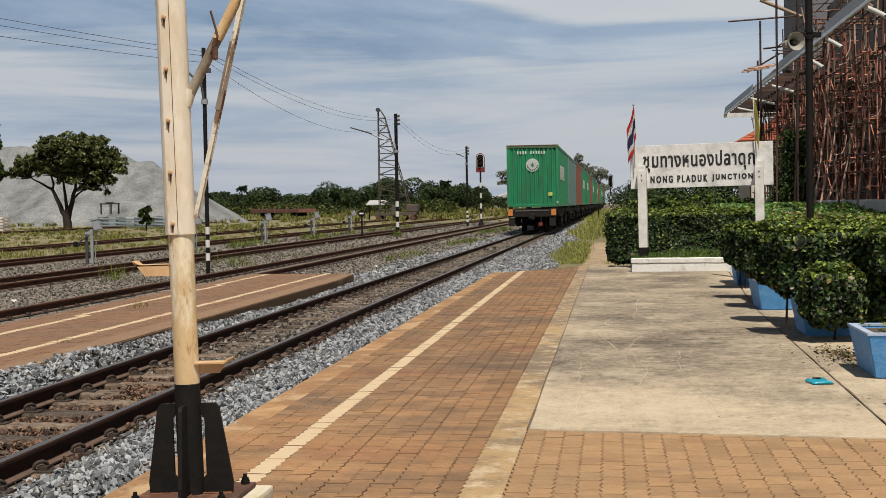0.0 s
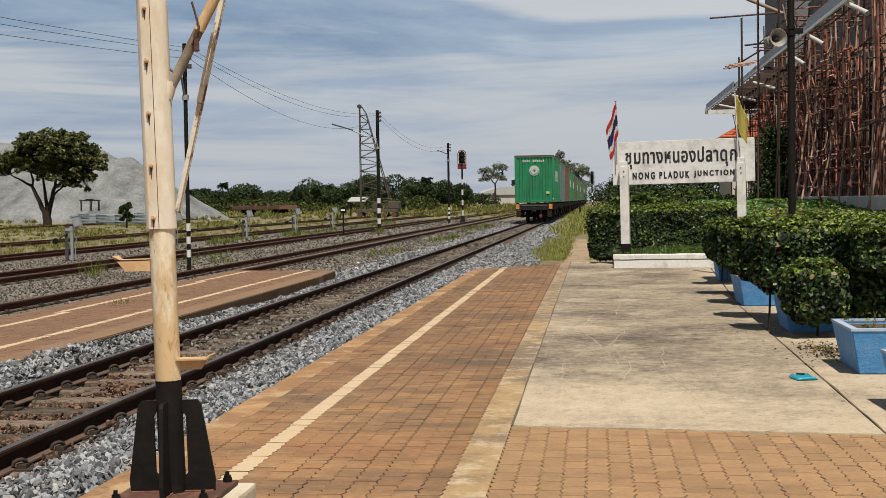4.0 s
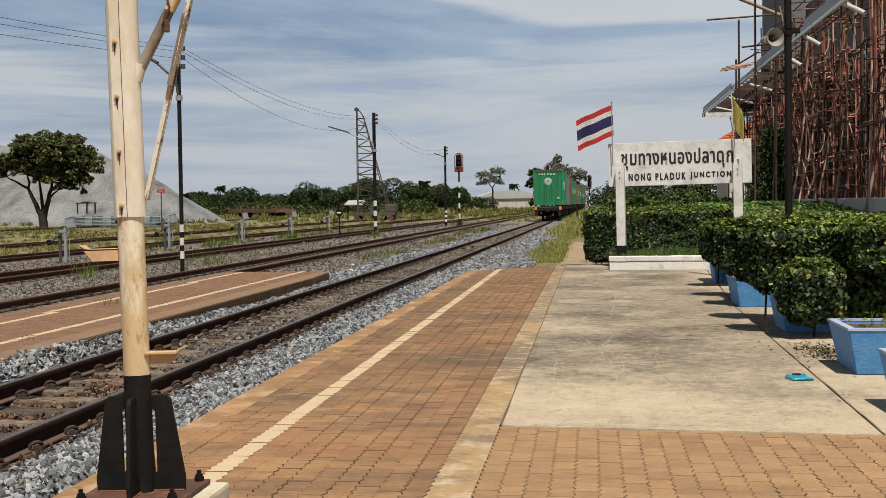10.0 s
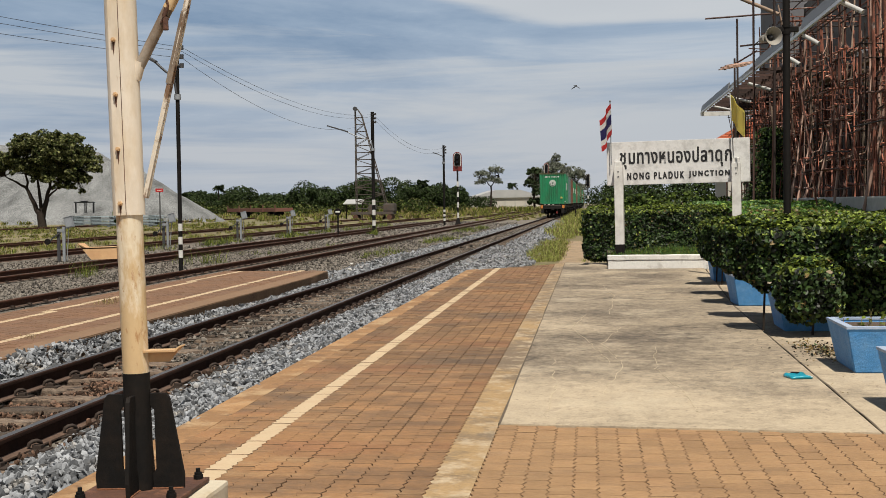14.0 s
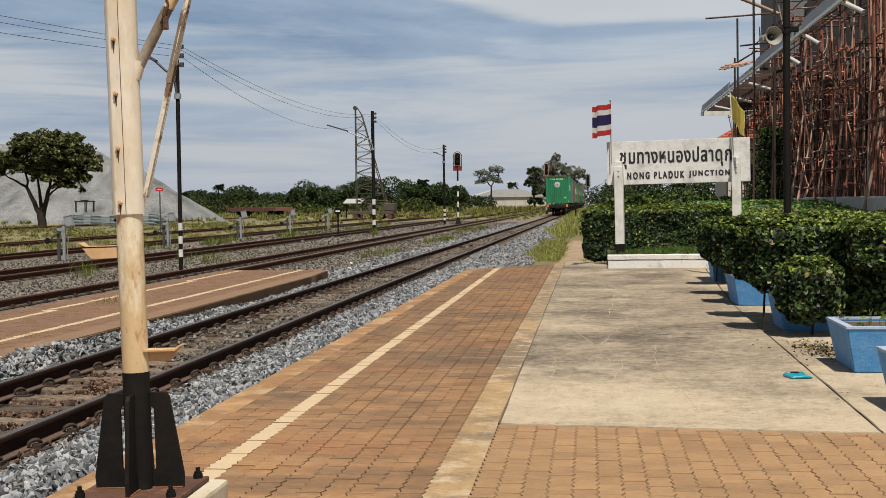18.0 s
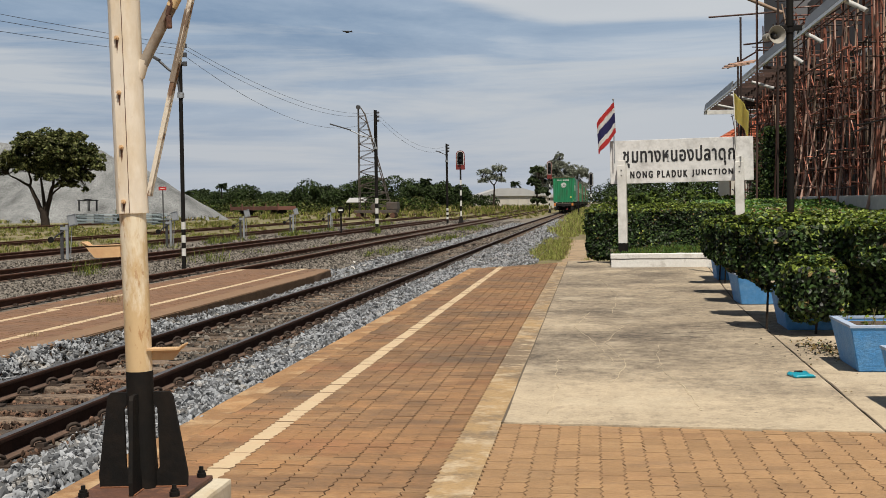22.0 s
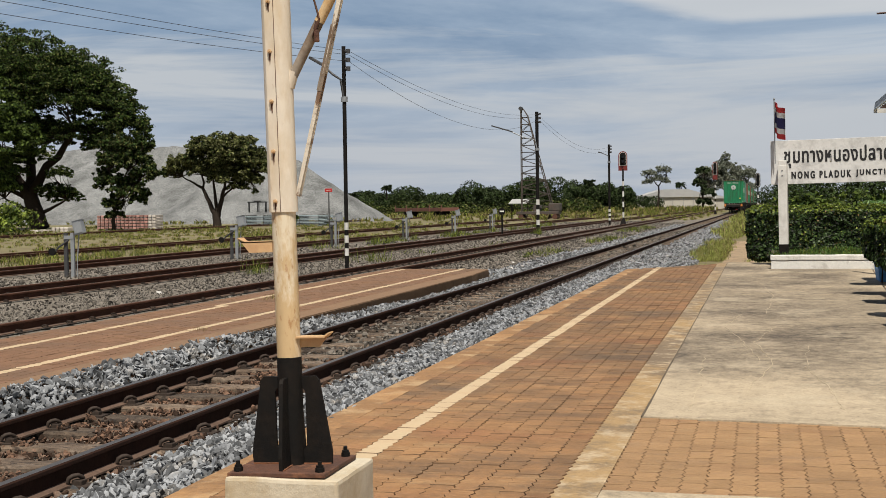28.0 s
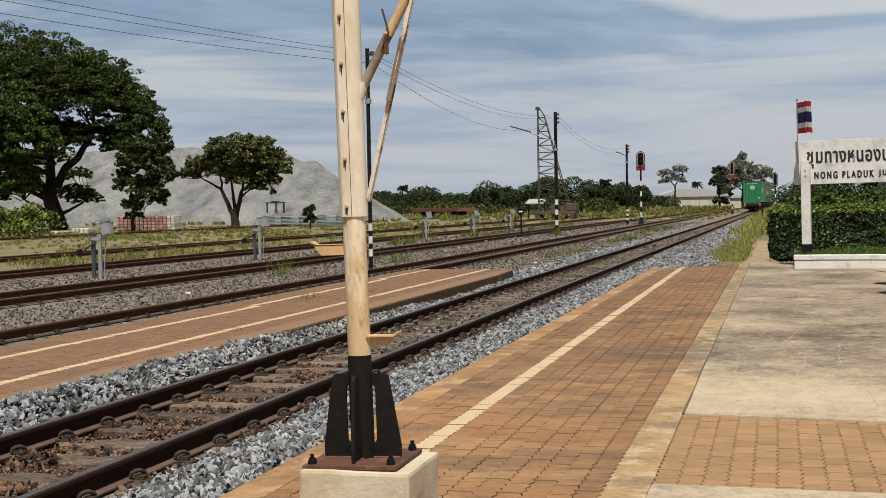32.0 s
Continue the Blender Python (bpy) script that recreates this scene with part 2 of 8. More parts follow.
M_SLEEPER = mat("old_sleeper", (0.128, 0.092, 0.065), 0.95, place=True, vary=0.45, grain=26, bump=0.8, per_object=0.35, stretch=(1.0, 1.6, 0.7), stain=(0.040, 0.027, 0.019), stain_amt=0.95, stain_scale=6, layers=(((0.024, 0.016, 0.012), 0.9, 17.0, 0.51, 0.60), ((0.19, 0.15, 0.115), 0.65, 4.0, 0.53, 0.64)))
M_CLIP = mat("rail_clip", (0.040, 0.029, 0.023), 0.75, spec=0.25, vary=0.35, grain=60)
M_PAVER = mat("clay_paver", place=True, stretch=(0.5, 1.4, 1), stain_from=(0.44, 0.72), zone=(7.6, 10.5, 0.09, 50, 60), color=(0.262, 0.140, 0.060), rough=0.92, vary=0.30, grain=55, bump=0.5, per_object=0.06, per_island=0.06, stain=(0.098, 0.066, 0.043), stain_amt=0.9, stain_scale=2.4, layers=(((0.34, 0.215, 0.105), 0.6, 3.1, 0.53, 0.66), ((0.22, 0.098, 0.045), 0.6, 0.9, 0.50, 0.62)))
M_PAVER_BAND = mat("sandy_clay_paver", place=True, stretch=(0.6, 1.3, 1), stain_from=(0.55, 0.72), color=(0.292, 0.174, 0.083), rough=0.92, vary=0.24, grain=55, bump=0.5, per_island=0.09, stain=(0.17, 0.112, 0.070), stain_amt=0.6, stain_scale=2.4, layers=(((0.355, 0.235, 0.122), 0.6, 4.0, 0.52, 0.66), ((0.235, 0.122, 0.058), 0.5, 2.0, 0.52, 0.62)))
M_PAVER_SIDE = mat("dusty_paver", place=True, stretch=(0.5, 1.3, 1), color=(0.175, 0.092, 0.050), rough=0.95, vary=0.2, grain=50, bump=0.3, per_island=0.04, stain=(0.115, 0.078, 0.055), stain_amt=0.7, stain_scale=0.9)
M_SANDY_JOINT = mat("sandy_paver_joint", (0.205, 0.122, 0.062), 0.95, place=True, vary=0.35, grain=30, layers=(((0.09, 0.054, 0.030), 0.8, 3.5, 0.52, 0.64),))
M_PAVER_BED = mat("paver_joint", (0.118, 0.068, 0.036), 0.95, place=True, vary=0.35, grain=30, layers=(((0.20, 0.125, 0.065), 0.7, 2.5, 0.52, 0.64),))
M_YELLOW = mat("faded_yellow_paint", place=True, color=(0.48, 0.368, 0.232), rough=0.8, vary=0.10, grain=50, stain=(0.4, 0.264, 0.16), stain_amt=0.5, stain_scale=6)
M_CURB = mat("worn_concrete_curb", place=True, color=(0.312, 0.208, 0.099), rough=0.9, vary=0.22, grain=35, bump=0.25, stain=(0.15, 0.112, 0.076), stain_amt=0.9, stain_scale=3.2, stain_from=(0.50, 0.66), zone=(7.5, 11.5, 0.14, 50, 60), layers=(((0.42, 0.335, 0.225), 0.8, 5.0, 0.50, 0.62), ((0.20, 0.14, 0.085), 0.8, 9.0, 0.58, 0.68)))
M_KERB = mat("worn_ochre_kerb", place=True, color=(0.240, 0.132, 0.058), rough=0.92, vary=0.22, grain=30, bump=0.3, stain=(0.40, 0.275, 0.15), stain_amt=0.85, stain_scale=2.4, stain_from=(0.50, 0.60), layers=(((0.13, 0.075, 0.042), 0.8, 3.6, 0.54, 0.64), ((0.36, 0.20, 0.085), 0.7, 1.3, 0.50, 0.60)))
M_SLAB = mat("concrete_slab", place=True, stretch=(1.0, 0.8, 1), stain_from=(0.47, 0.87), zone=(8.8, 11.4, 0.21, 1.3, 2.6), color=(0.405, 0.330, 0.230), rough=0.88, vary=0.20, grain=60, bump=0.3, stain=(0.074, 0.058, 0.043), stain_amt=1.0, stain_scale=9.5, layers=(((0.15, 0.12, 0.09), 0.75, 26.0, 0.58, 0.66), ((0.45, 0.38, 0.275), 0.6, 1.1, 0.52, 0.64)))
M_WHITE = mat("white_paint", (0.608, 0.6, 0.568), 0.6, vary=0.05, grain=20, stain=(0.288, 0.272, 0.248), stain_amt=0.5, stain_scale=3.5)
M_BLACK = mat("black_paint", (0.007, 0.0066, 0.0063), 0.75, spec=0.15, vary=0.2, grain=40, bump=0.15, stain=(0.024, 0.016, 0.011), stain_amt=0.5, stain_scale=7)
M_CREAM = mat("cream_paint", (0.52, 0.375, 0.205), 0.6, vary=0.08, grain=30, stain=(0.66, 0.58, 0.44), stain_amt=0.95, stain_scale=9, stain_from=(0.47, 0.56), stretch=(1, 1, 0.3), bump=0.10, layers=(((0.36, 0.19, 0.075), 0.85, 34.0, 0.57, 0.64), ((0.44, 0.26, 0.105), 0.75, 5.0, 0.52, 0.60)))
M_CREAM2 = mat("faded_cream_paint", (0.62, 0.55, 0.455), 0.6, vary=0.08, grain=30, stain=(0.49, 0.37, 0.22), stain_amt=0.75, stain_scale=6, stain_from=(0.49, 0.66), stretch=(1, 1, 0.35), bump=0.10, layers=(((0.34, 0.19, 0.09), 0.7, 26.0, 0.62, 0.72),))
M_ORANGE = mat("ochre_paint", (0.54, 0.36, 0.19), 0.6, vary=0.1, grain=30, stain=(0.40, 0.20, 0.09), stain_amt=0.5, stain_scale=12)
M_BROWNPOLE = mat("weathered_steel", (0.136, 0.092, 0.06), 0.75, vary=0.2, grain=30, stain=(0.44, 0.4, 0.336), stain_amt=0.5, stain_scale=6)
M_RUST = mat("rusty_plate", (0.085, 0.036, 0.021), 0.85, vary=0.4, grain=50, bump=0.25, stain=(0.035, 0.018, 0.012), stain_amt=0.7, stain_scale=9, layers=(((0.19, 0.082, 0.040), 0.7, 14.0, 0.55, 0.66),))
M_RUST_FRESH = mat("fresh_rust", (0.20, 0.075, 0.030), 0.9, vary=0.4, grain=60, stain=(0.06, 0.025, 0.014), stain_amt=0.7, stain_scale=20)
M_BLUE = mat("blue_planter_paint", (0.055, 0.225, 0.50), 0.6, vary=0.14, grain=30, bump=0.45, bump_scale=45, stain=(0.17, 0.34, 0.55), stain_amt=0.6, stain_scale=6)
M_SOIL = mat("potting_soil", (0.08, 0.056, 0.04), 0.95, vary=0.3, grain=40, bump=0.6)
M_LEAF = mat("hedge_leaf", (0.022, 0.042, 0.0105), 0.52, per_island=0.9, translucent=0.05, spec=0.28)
# pale leaf colour; on hedge tops it paints the sunlight
M_LEAF_LIGHT = mat("pale_and_sunlit_leaf", (0.150, 0.195, 0.030), 0.5, per_island=0.5, translucent=0.2, spec=0.35)
M_LEAF_DRY = mat("yellowing_leaf", (0.176, 0.12, 0.04), 0.5, per_island=0.4, translucent=0.2)
# near-black colour that paints the shade between the leaves
M_CORE = mat("hedge_inner_shade", (0.0048, 0.0072, 0.0024), 0.9, vary=0.4, grain=10)
M_TREE = mat("tree_leaf", (0.020, 0.036, 0.008), 0.7, per_island=0.7, translucent=0.12, spec=0.12)
M_TREE2 = mat("olive_tree_leaf", (0.072, 0.080, 0.025), 0.7, per_island=0.7, translucent=0.15, spec=0.15)
M_TREE_PALE = mat("pale_grey_green_leaf", (0.13, 0.135, 0.055), 0.6, per_island=0.5, translucent=0.15, spec=0.25)
M_TREE3 = mat("bright_tree_leaf", (0.058, 0.086, 0.016), 0.7, per_island=0.5, translucent=0.2, spec=0.15)
M_FAR_TREE = mat("far_tree_leaf", (0.036, 0.050, 0.023), 0.85, per_island=0.45, spec=0.05)
M_BARK = mat("bark", (0.030, 0.023, 0.018), 0.95, vary=0.3, grain=6, bump=0.5, spec=0.2)
M_GRASS = mat("grass_blade", (0.145, 0.165, 0.034), 0.7, per_island=0.6, translucent=0.25, spec=0.15)
M_GRASS_DRY = mat("dry_grass_blade", (0.25, 0.205, 0.095), 0.8, per_island=0.5, translucent=0.2, spec=0.15)
M_GREEN_BOX = mat("green_container", (0.008, 0.178, 0.074), 0.55, vary=0.16, grain=4, stretch=(1, 1, 0.25), stain=(0.03, 0.07, 0.035), stain_amt=0.7, stain_scale=2.2, layers=(((0.10, 0.055, 0.03), 0.7, 5.0, 0.64, 0.72),), per_object=0.1)
M_GREEN_OLD = mat("dull_green_container", (0.044, 0.12, 0.06), 0.6, vary=0.12, grain=4)
M_GREY_BOX = mat("grey_container", (0.085, 0.155, 0.145), 0.6, vary=0.1, grain=4)
M_BROWN_BOX = mat("brown_container", (0.16, 0.052, 0.028), 0.6, vary=0.12, grain=4)
M_WAGON = mat("wagon_steel", (0.014, 0.013, 0.012), 0.8, spec=0.2, vary=0.3, grain=10)
M_CONCRETE = mat("raw_concrete", (0.46, 0.45, 0.43), 0.9, vary=0.12, grain=12, stain=(0.30, 0.29, 0.27), stain_amt=0.6, stain_scale=1.0)
M_DARK_GREY = mat("dark_grey_metal", (0.044, 0.044, 0.0464), 0.5, vary=0.15, grain=20)
M_GALV = mat("galvanised_steel", (0.27, 0.285, 0.30), 0.5, metal=0.3, vary=0.15, grain=20)
M_ROOF = mat("grey_roof_sheet", (0.15, 0.153, 0.156), 0.45, vary=0.08, grain=4)
M_SCAF = mat("rusty_scaffold_tube", (0.215, 0.075, 0.046), 0.85, vary=0.4, grain=14, per_object=0.6, per_island=0.6, layers=(((0.10, 0.046, 0.033), 0.9, 1.6, 0.49, 0.61), ((0.38, 0.31, 0.27), 0.8, 2.6, 0.56, 0.65)))
M_SCAF_DARK = mat("dark_scaffold_tube", (0.05, 0.027, 0.021), 0.8, vary=0.3, grain=14, per_object=0.5)
M_PLANK = mat("scaffold_plank", (0.33, 0.235, 0.17), 0.85, vary=0.2, grain=12, per_object=0.5)
M_WALL = mat("bare_grey_wall", (0.17, 0.162, 0.155), 0.9, vary=0.12, grain=5, stain=(0.07, 0.066, 0.062), stain_amt=0.6, stain_scale=0.6)
M_TILE_ROOF = mat("orange_roof_tile", (0.336, 0.08, 0.032), 0.7, vary=0.15, grain=6)
M_GRAVEL = mat("crushed_stone", (0.152, 0.158, 0.158), 0.95, vary=0.85, grain=7.0, bump=1.0, bump_scale=9, stain=(0.10, 0.10, 0.10), stain_amt=0.6, stain_scale=5.0, stain_from=(0.48, 0.64))
M_RED = mat("red_paint", (0.136, 0.0144, 0.0112), 0.55, vary=0.1, grain=20)
M_FLAG_RED = mat("flag_red", (0.60, 0.05, 0.05), 0.7, translucent=0.48)
M_FLAG_WHITE = mat("flag_white", (0.78, 0.77, 0.76), 0.7, translucent=0.48)
M_FLAG_BLUE = mat("flag_blue", (0.035, 0.03, 0.13), 0.7, translucent=0.48)
M_FLAG_YELLOW = mat("flag_yellow", (0.95, 0.88, 0.36), 0.7, translucent=0.7)
M_CYAN = mat("cyan_plastic", (0.006, 0.25, 0.34), 0.3)
M_GLASS_DARK = mat("dark_lens", (0.0096, 0.0096, 0.0112), 0.15)
M_CABLE = mat("cable_sheath", (0.024, 0.024, 0.0256), 0.6)
M_HOUSE = mat("pale_house_wall", (0.44, 0.416, 0.368), 0.85, vary=0.08, grain=1.5)
M_SHED_ROOF = mat("pale_metal_roof", (0.36, 0.36, 0.355), 0.6, vary=0.1, grain=0.6)
M_PINE = mat("grey_green_needle", (0.20, 0.215, 0.165), 0.8, per_island=0.5, translucent=0.45)
M_COVER = mat("ground_cover_leaf", (0.058, 0.135, 0.020), 0.5, per_island=0.5, translucent=0.2)
M_STONE_DUST = mat("dusty_stone", (0.122, 0.108, 0.092), 0.95, place=True, vary=0.25, grain=30, per_island=0.6)

# ---- mesh tools ----
def finish(bm, name, material, smooth=False):
    me = bpy.data.meshes.new(name)
    bm.to_mesh(me)
    bm.free()
    for m in material if isinstance(material, (list, tuple)) else [material]:
        me.materials.append(m)
    if smooth:
        me.polygons.foreach_set("use_smooth", [True] * len(me.polygons))
    return me


def part(name, bm, material, parent=None, label="", smooth=False, at=None):
    """Links a bmesh, or a mesh that is shared, as one object under a thing or a part."""
    me = bm if isinstance(bm, bpy.types.Mesh) else finish(bm, name, material, smooth)
    ob = new(name, me)
    if parent is not None:
        ob.parent = parent
    if at is not None:
        ob.matrix_basis = at
    if label:
        ob["label"] = label
    return ob


def thing(name, at, label, category, group="", kind=""):
    ob = new(name)
    ob.empty_display_size = 0.1
    ob.matrix_basis = at
    return tagged(ob, label, category, group, kind)


def box(x0, x1, y0, y1, z0, z1, bevel=0.0, bm=None, mi=0):
    bm = bm or bmesh.new()
    v = [bm.verts.new(p) for p in ((x0, y0, z0), (x1, y0, z0), (x1, y1, z0), (x0, y1, z0), (x0, y0, z1), (x1, y0, z1), (x1, y1, z1), (x0, y1, z1))]
    fs = [bm.faces.new([v[i] for i in q]) for q in ((3, 2, 1, 0), (4, 5, 6, 7), (0, 1, 5, 4), (1, 2, 6, 5), (2, 3, 7, 6), (3, 0, 4, 7))]
    for f in fs:
        f.material_index = mi
    if bevel:
        es = list({e for f in fs for e in f.edges})
        bmesh.ops.bevel(bm, geom=es, offset=bevel, segments=2, affect="EDGES", profile=0.6)
    return bm


def taper_box(w0, d0, w1, d1, z0, z1, bm=None):
    """A box whose foot is w0 x d0 and whose top is w1 x d1, about the z axis."""
    bm = bm or bmesh.new()
    v = [bm.verts.new((sx * w / 2, sy * d / 2, z)) for w, d, z in ((w0, d0, z0), (w1, d1, z1)) for sx, sy in ((-1, -1), (1, -1), (1, 1), (-1, 1))]
    for q in ((3, 2, 1, 0), (4, 5, 6, 7), (0, 1, 5, 4), (1, 2, 6, 5), (2, 3, 7, 6), (3, 0, 4, 7)):
        bm.faces.new([v[i] for i in q])
    return bm


def tube(points, radius, sides=8, bm=None, radii=None, mi=0, cap=True):
    """A tube along points."""
    bm = bm or bmesh.new()
    pts = [Vector(p) for p in points]
    rings = []
    up = None
    for i, p in enumerate(pts):
        d = (pts[min(i + 1, len(pts) - 1)] - pts[max(i - 1, 0)]).normalized()
        if up is None:
            up = Vector((0, 0, 1)) if abs(d.z) < 0.9 else Vector((1, 0, 0))
        side = d.cross(up).normalized()
        up = side.cross(d).normalized()
        r = radii[i] if radii else radius
        rings.append([bm.verts.new(p + (side * math.cos(a) + up * math.sin(a)) * r) for a in (2 * math.pi * k / sides for k in range(sides))])
    for a, b in zip(rings, rings[1:]):
        for k in range(sides):
            f = bm.faces.new((a[k], a[(k + 1) % sides], b[(k + 1) % sides], b[k]))
            f.material_index = mi
            f.smooth = sides > 5
    if cap:
        for ring in (list(reversed(rings[0])), rings[-1]):
            f = bm.faces.new(ring)
            f.material_index = mi
            for e in f.edges:
                e.smooth = False
    bmesh.ops.recalc_face_normals(bm, faces=bm.faces) if len(bm.faces) < 400 else None
    return bm


def prism(outline, axis, a, b, bm=None, bevel=0.0, mi=0):
    """An outline of 2D points, pushed along an axis from a to b."""
    bm = bm or bmesh.new()
    put = {"x": lambda u, v, w: (w, u, v), "y": lambda u, v, w: (u, w, v), "z": lambda u, v, w: (u, v, w)}[axis]
    lo = [bm.verts.new(put(u, v, a)) for u, v in outline]
    hi = [bm.verts.new(put(u, v, b)) for u, v in outline]
    n = len(lo)
    fs = [bm.faces.new(lo), bm.faces.new(hi)] + [bm.faces.new((lo[i], lo[(i + 1) % n], hi[(i + 1) % n], hi[i])) for i in range(n)]
    for f in fs:
        f.material_index = mi
    bmesh.ops.recalc_face_normals(bm, faces=fs)
    if bevel:
        bmesh.ops.bevel(bm, geom=list({e for f in fs for e in f.edges}), offset=bevel, segments=2, affect="EDGES")
    return bm


def raw_mesh(name, verts, faces, material, smooth=False):
    me = bpy.data.meshes.new(name)
    me.from_pydata([tuple(v) for v in verts], [], faces)
    for m in material if isinstance(material, (list, tuple)) else [material]:
        me.materials.append(m)
    if smooth:
        me.polygons.foreach_set("use_smooth", [True] * len(me.polygons))
    return me


def quads_mesh(name, quads, material, indices=None):
    """A mesh of loose leaves, from an array n x corners x 3."""
    q = np.asarray(quads, np.float32)
    n, k = q.shape[:2]
    me = bpy.data.meshes.new(name)
    me.vertices.add(k * n)
    me.vertices.foreach_set("co", q.ravel())
    me.loops.add(k * n)
    me.loops.foreach_set("vertex_index", np.arange(k * n, dtype=np.int32))
    me.polygons.add(n)
    me.polygons.foreach_set("loop_start", np.arange(0, k * n, k, dtype=np.int32))
    for m in material if isinstance(material, (list, tuple)) else [material]:
        me.materials.append(m)
    if indices is not None:
        me.polygons.foreach_set("material_index", np.asarray(indices, np.int32))
    me.update(calc_edges=True)
    return me


def leaf_quads(rng, centres, normals, size, spread=0.9, long=1.5, broad=False):
    """Small leaves at the centres, which face roughly along the normals."""
    n = len(centres)
    nm = np.asarray(normals) + rng.normal(0, spread, (n, 3))
    nm /= np.linalg.norm(nm, axis=1, keepdims=True) + 1e-9
    a = np.cross(nm, rng.normal(0, 1, (n, 3)))
    a /= np.linalg.norm(a, axis=1, keepdims=True) + 1e-9
    b = np.cross(nm, a)
    s = size * rng.uniform(0.6, 1.25, (n, 1))
    a, b = a * s * long / 2, b * s / 2
    c = np.asarray(centres)
    if broad:
        up = nm * s * 0.10
        return np.stack([c - a, c - a * 0.5 + b * 0.8 + up, c + a * 0.35 + b * 0.9 + up, c + a, c + a * 0.35 - b * 0.9 + up, c - a * 0.5 - b * 0.8 + up], 1)
    return np.stack([c - a, c + b - a * 0.1 + nm * s * 0.12, c + a, c - b - a * 0.1 + nm * s * 0.12], 1)

# ---- ground, tracks and platforms ----
RAIL_Z, BED_Z = -0.045, -0.19
FAR = 720.0


def bend(y):
    """The tracks swing slightly to the right past the platform."""
    return 0.0042 * max(0.0, y - 20.0)


def ground_sheet():
    bm = bmesh.new()
    ys = [-60, -15, 0, 10, 20, 30, 45, 60, 80, 110, 150, 220, 350, 700, 2500]
    xs = [-1500, -400, -150, -80, -45, -30, -24, -19, -14, -10, -5, -1, 2, 5, 9, 14, 30, 80, 300, 1500]
    rows = []
    for y in ys:
        rows.append([])
        for x in xs:
            z = -0.24
            if x > 5 and y > 5:
                z += 0.9 * min(1, (x - 5) / 4)
            rows[-1].append(bm.verts.new((x, y, z)))
    for a, b in zip(rows, rows[1:]):
        for k in range(len(xs) - 1):
            bm.faces.new((a[k], a[k + 1], b[k + 1], b[k]))
    ob = part("ground", bm, M_GROUND, smooth=True)
    tagged(ob, "dry earth and thin grass of the station yard", "ground", kind="structure")


ground_sheet()


def bed_strip(name, x0, x1, y0, y1, z, label, trough=()):
    """Ballast bed: a low bank with sloping sides that follows the tracks."""
    bm = bmesh.new()
    ys = [y0, 20, 60, 100, 160, 260, y1]
    rows = [[bm.verts.new((x + bend(y), y, zz)) for x, zz in ((x0 - 0.3, -0.245), (x0, z), *trough, (x1, z), (x1 + 0.3, -0.245))] for y in ys if y0 <= y <= y1]
    for a, b in zip(rows, rows[1:]):
        for k in range(len(a) - 1):
            bm.faces.new((a[k], a[k + 1], b[k + 1], b[k]))
    tagged(part(name, bm, M_BED), label, "ballast", kind="structure")


bed_strip("ballast_bed_1", -5.2, -2.3, -20, FAR, BED_Z, "grey crushed-stone ballast bed under the main track", ((-4.52, BED_Z), (-4.46, -0.224), (-3.41, -0.224), (-3.35, BED_Z)))
bed_strip("ballast_bed_2", -13.9, -5.3, -20, 118, BED_Z - 0.008, "dusty grey ballast between the yard tracks")
bed_strip("ballast_bed_3", -18.6, -13.8, -20, 100, BED_Z - 0.016, "dusty ballast with weeds under the yard tracks")

RAIL_PROFILE = ((-0.055, 0), (0.055, 0), (0.055, 0.010), (0.010, 0.024), (0.010, 0.092), (0.032, 0.104), (0.032, 0.122), (0.024, 0.130), (-0.024, 0.130), (-0.032, 0.122), (-0.032, 0.104), (-0.010, 0.092), (-0.010, 0.024), (-0.055, 0.010))


def rail(x, y0, y1, top, parent, drift=0.0):
    """One rail: its full section drawn along the track, with a worn head."""
    bm = bmesh.new()
    ys = [y for y in (y0, 10, 20, 40, 60, 90, 130, 180, 260) if y0 <= y < y1] + [y1]
    rings = [[bm.verts.new((x + u + bend(y) + drift * y, y, RAIL_Z - 0.130 + w)) for u, w in RAIL_PROFILE] for y in ys]
    n = len(RAIL_PROFILE)
    for a, b in zip(rings, rings[1:]):
        for k in range(n):
            f = bm.faces.new((a[k], a[(k + 1) % n], b[(k + 1) % n], b[k]))
            f.material_index = 1 if k in (7, 8) else 2 if k in (1, 2, 12, 13) else 0
    bm.faces.new(rings[0])
    bm.faces.new(list(reversed(rings[-1])))
    bmesh.ops.recalc_face_normals(bm, faces=bm.faces)
    return part("rail", bm, [M_RAIL_SIDING if top is M_RAILTOP_RUST else M_RAIL, top, M_RAILFOOT], parent)


TRACKS = ((-3.932, M_RAILTOP, "main track with worn bright rails on ballast", 0.0), (-7.95, M_RAILTOP_RUST, "rusty siding track beside the low platform", -0.003),
          (-12.2, M_RAILTOP_RUST, "rusty yard track on dusty ballast", 0.0), (-16.95, M_RAILTOP_RUST, "rusty yard track among weeds", 0.0),
          (-23.0, M_RAILTOP_RUST, "disused rusty track in the grass", 0.0), (-42.0, M_RAILTOP_RUST, "overgrown rusty track by the stone heap", 0.0))
track_things = []
for tx, top, text, drift in TRACKS:
    tr = thing("railway_track", Matrix(), text, "railway track", "tracks of the yard")
    for side in (-0.5325, 0.5325):
        rail(tx + side, -14.0, FAR, top, tr, drift)
    track_things.append(tr)

# ---- platforms ----
def slab_prism(name, outline, z0, z1, material, label, category, bevel=0.0):
    bm = prism(outline, "z", z0, z1, bevel=bevel)
    return tagged(part(name, bm, material), label, category, kind="structure")


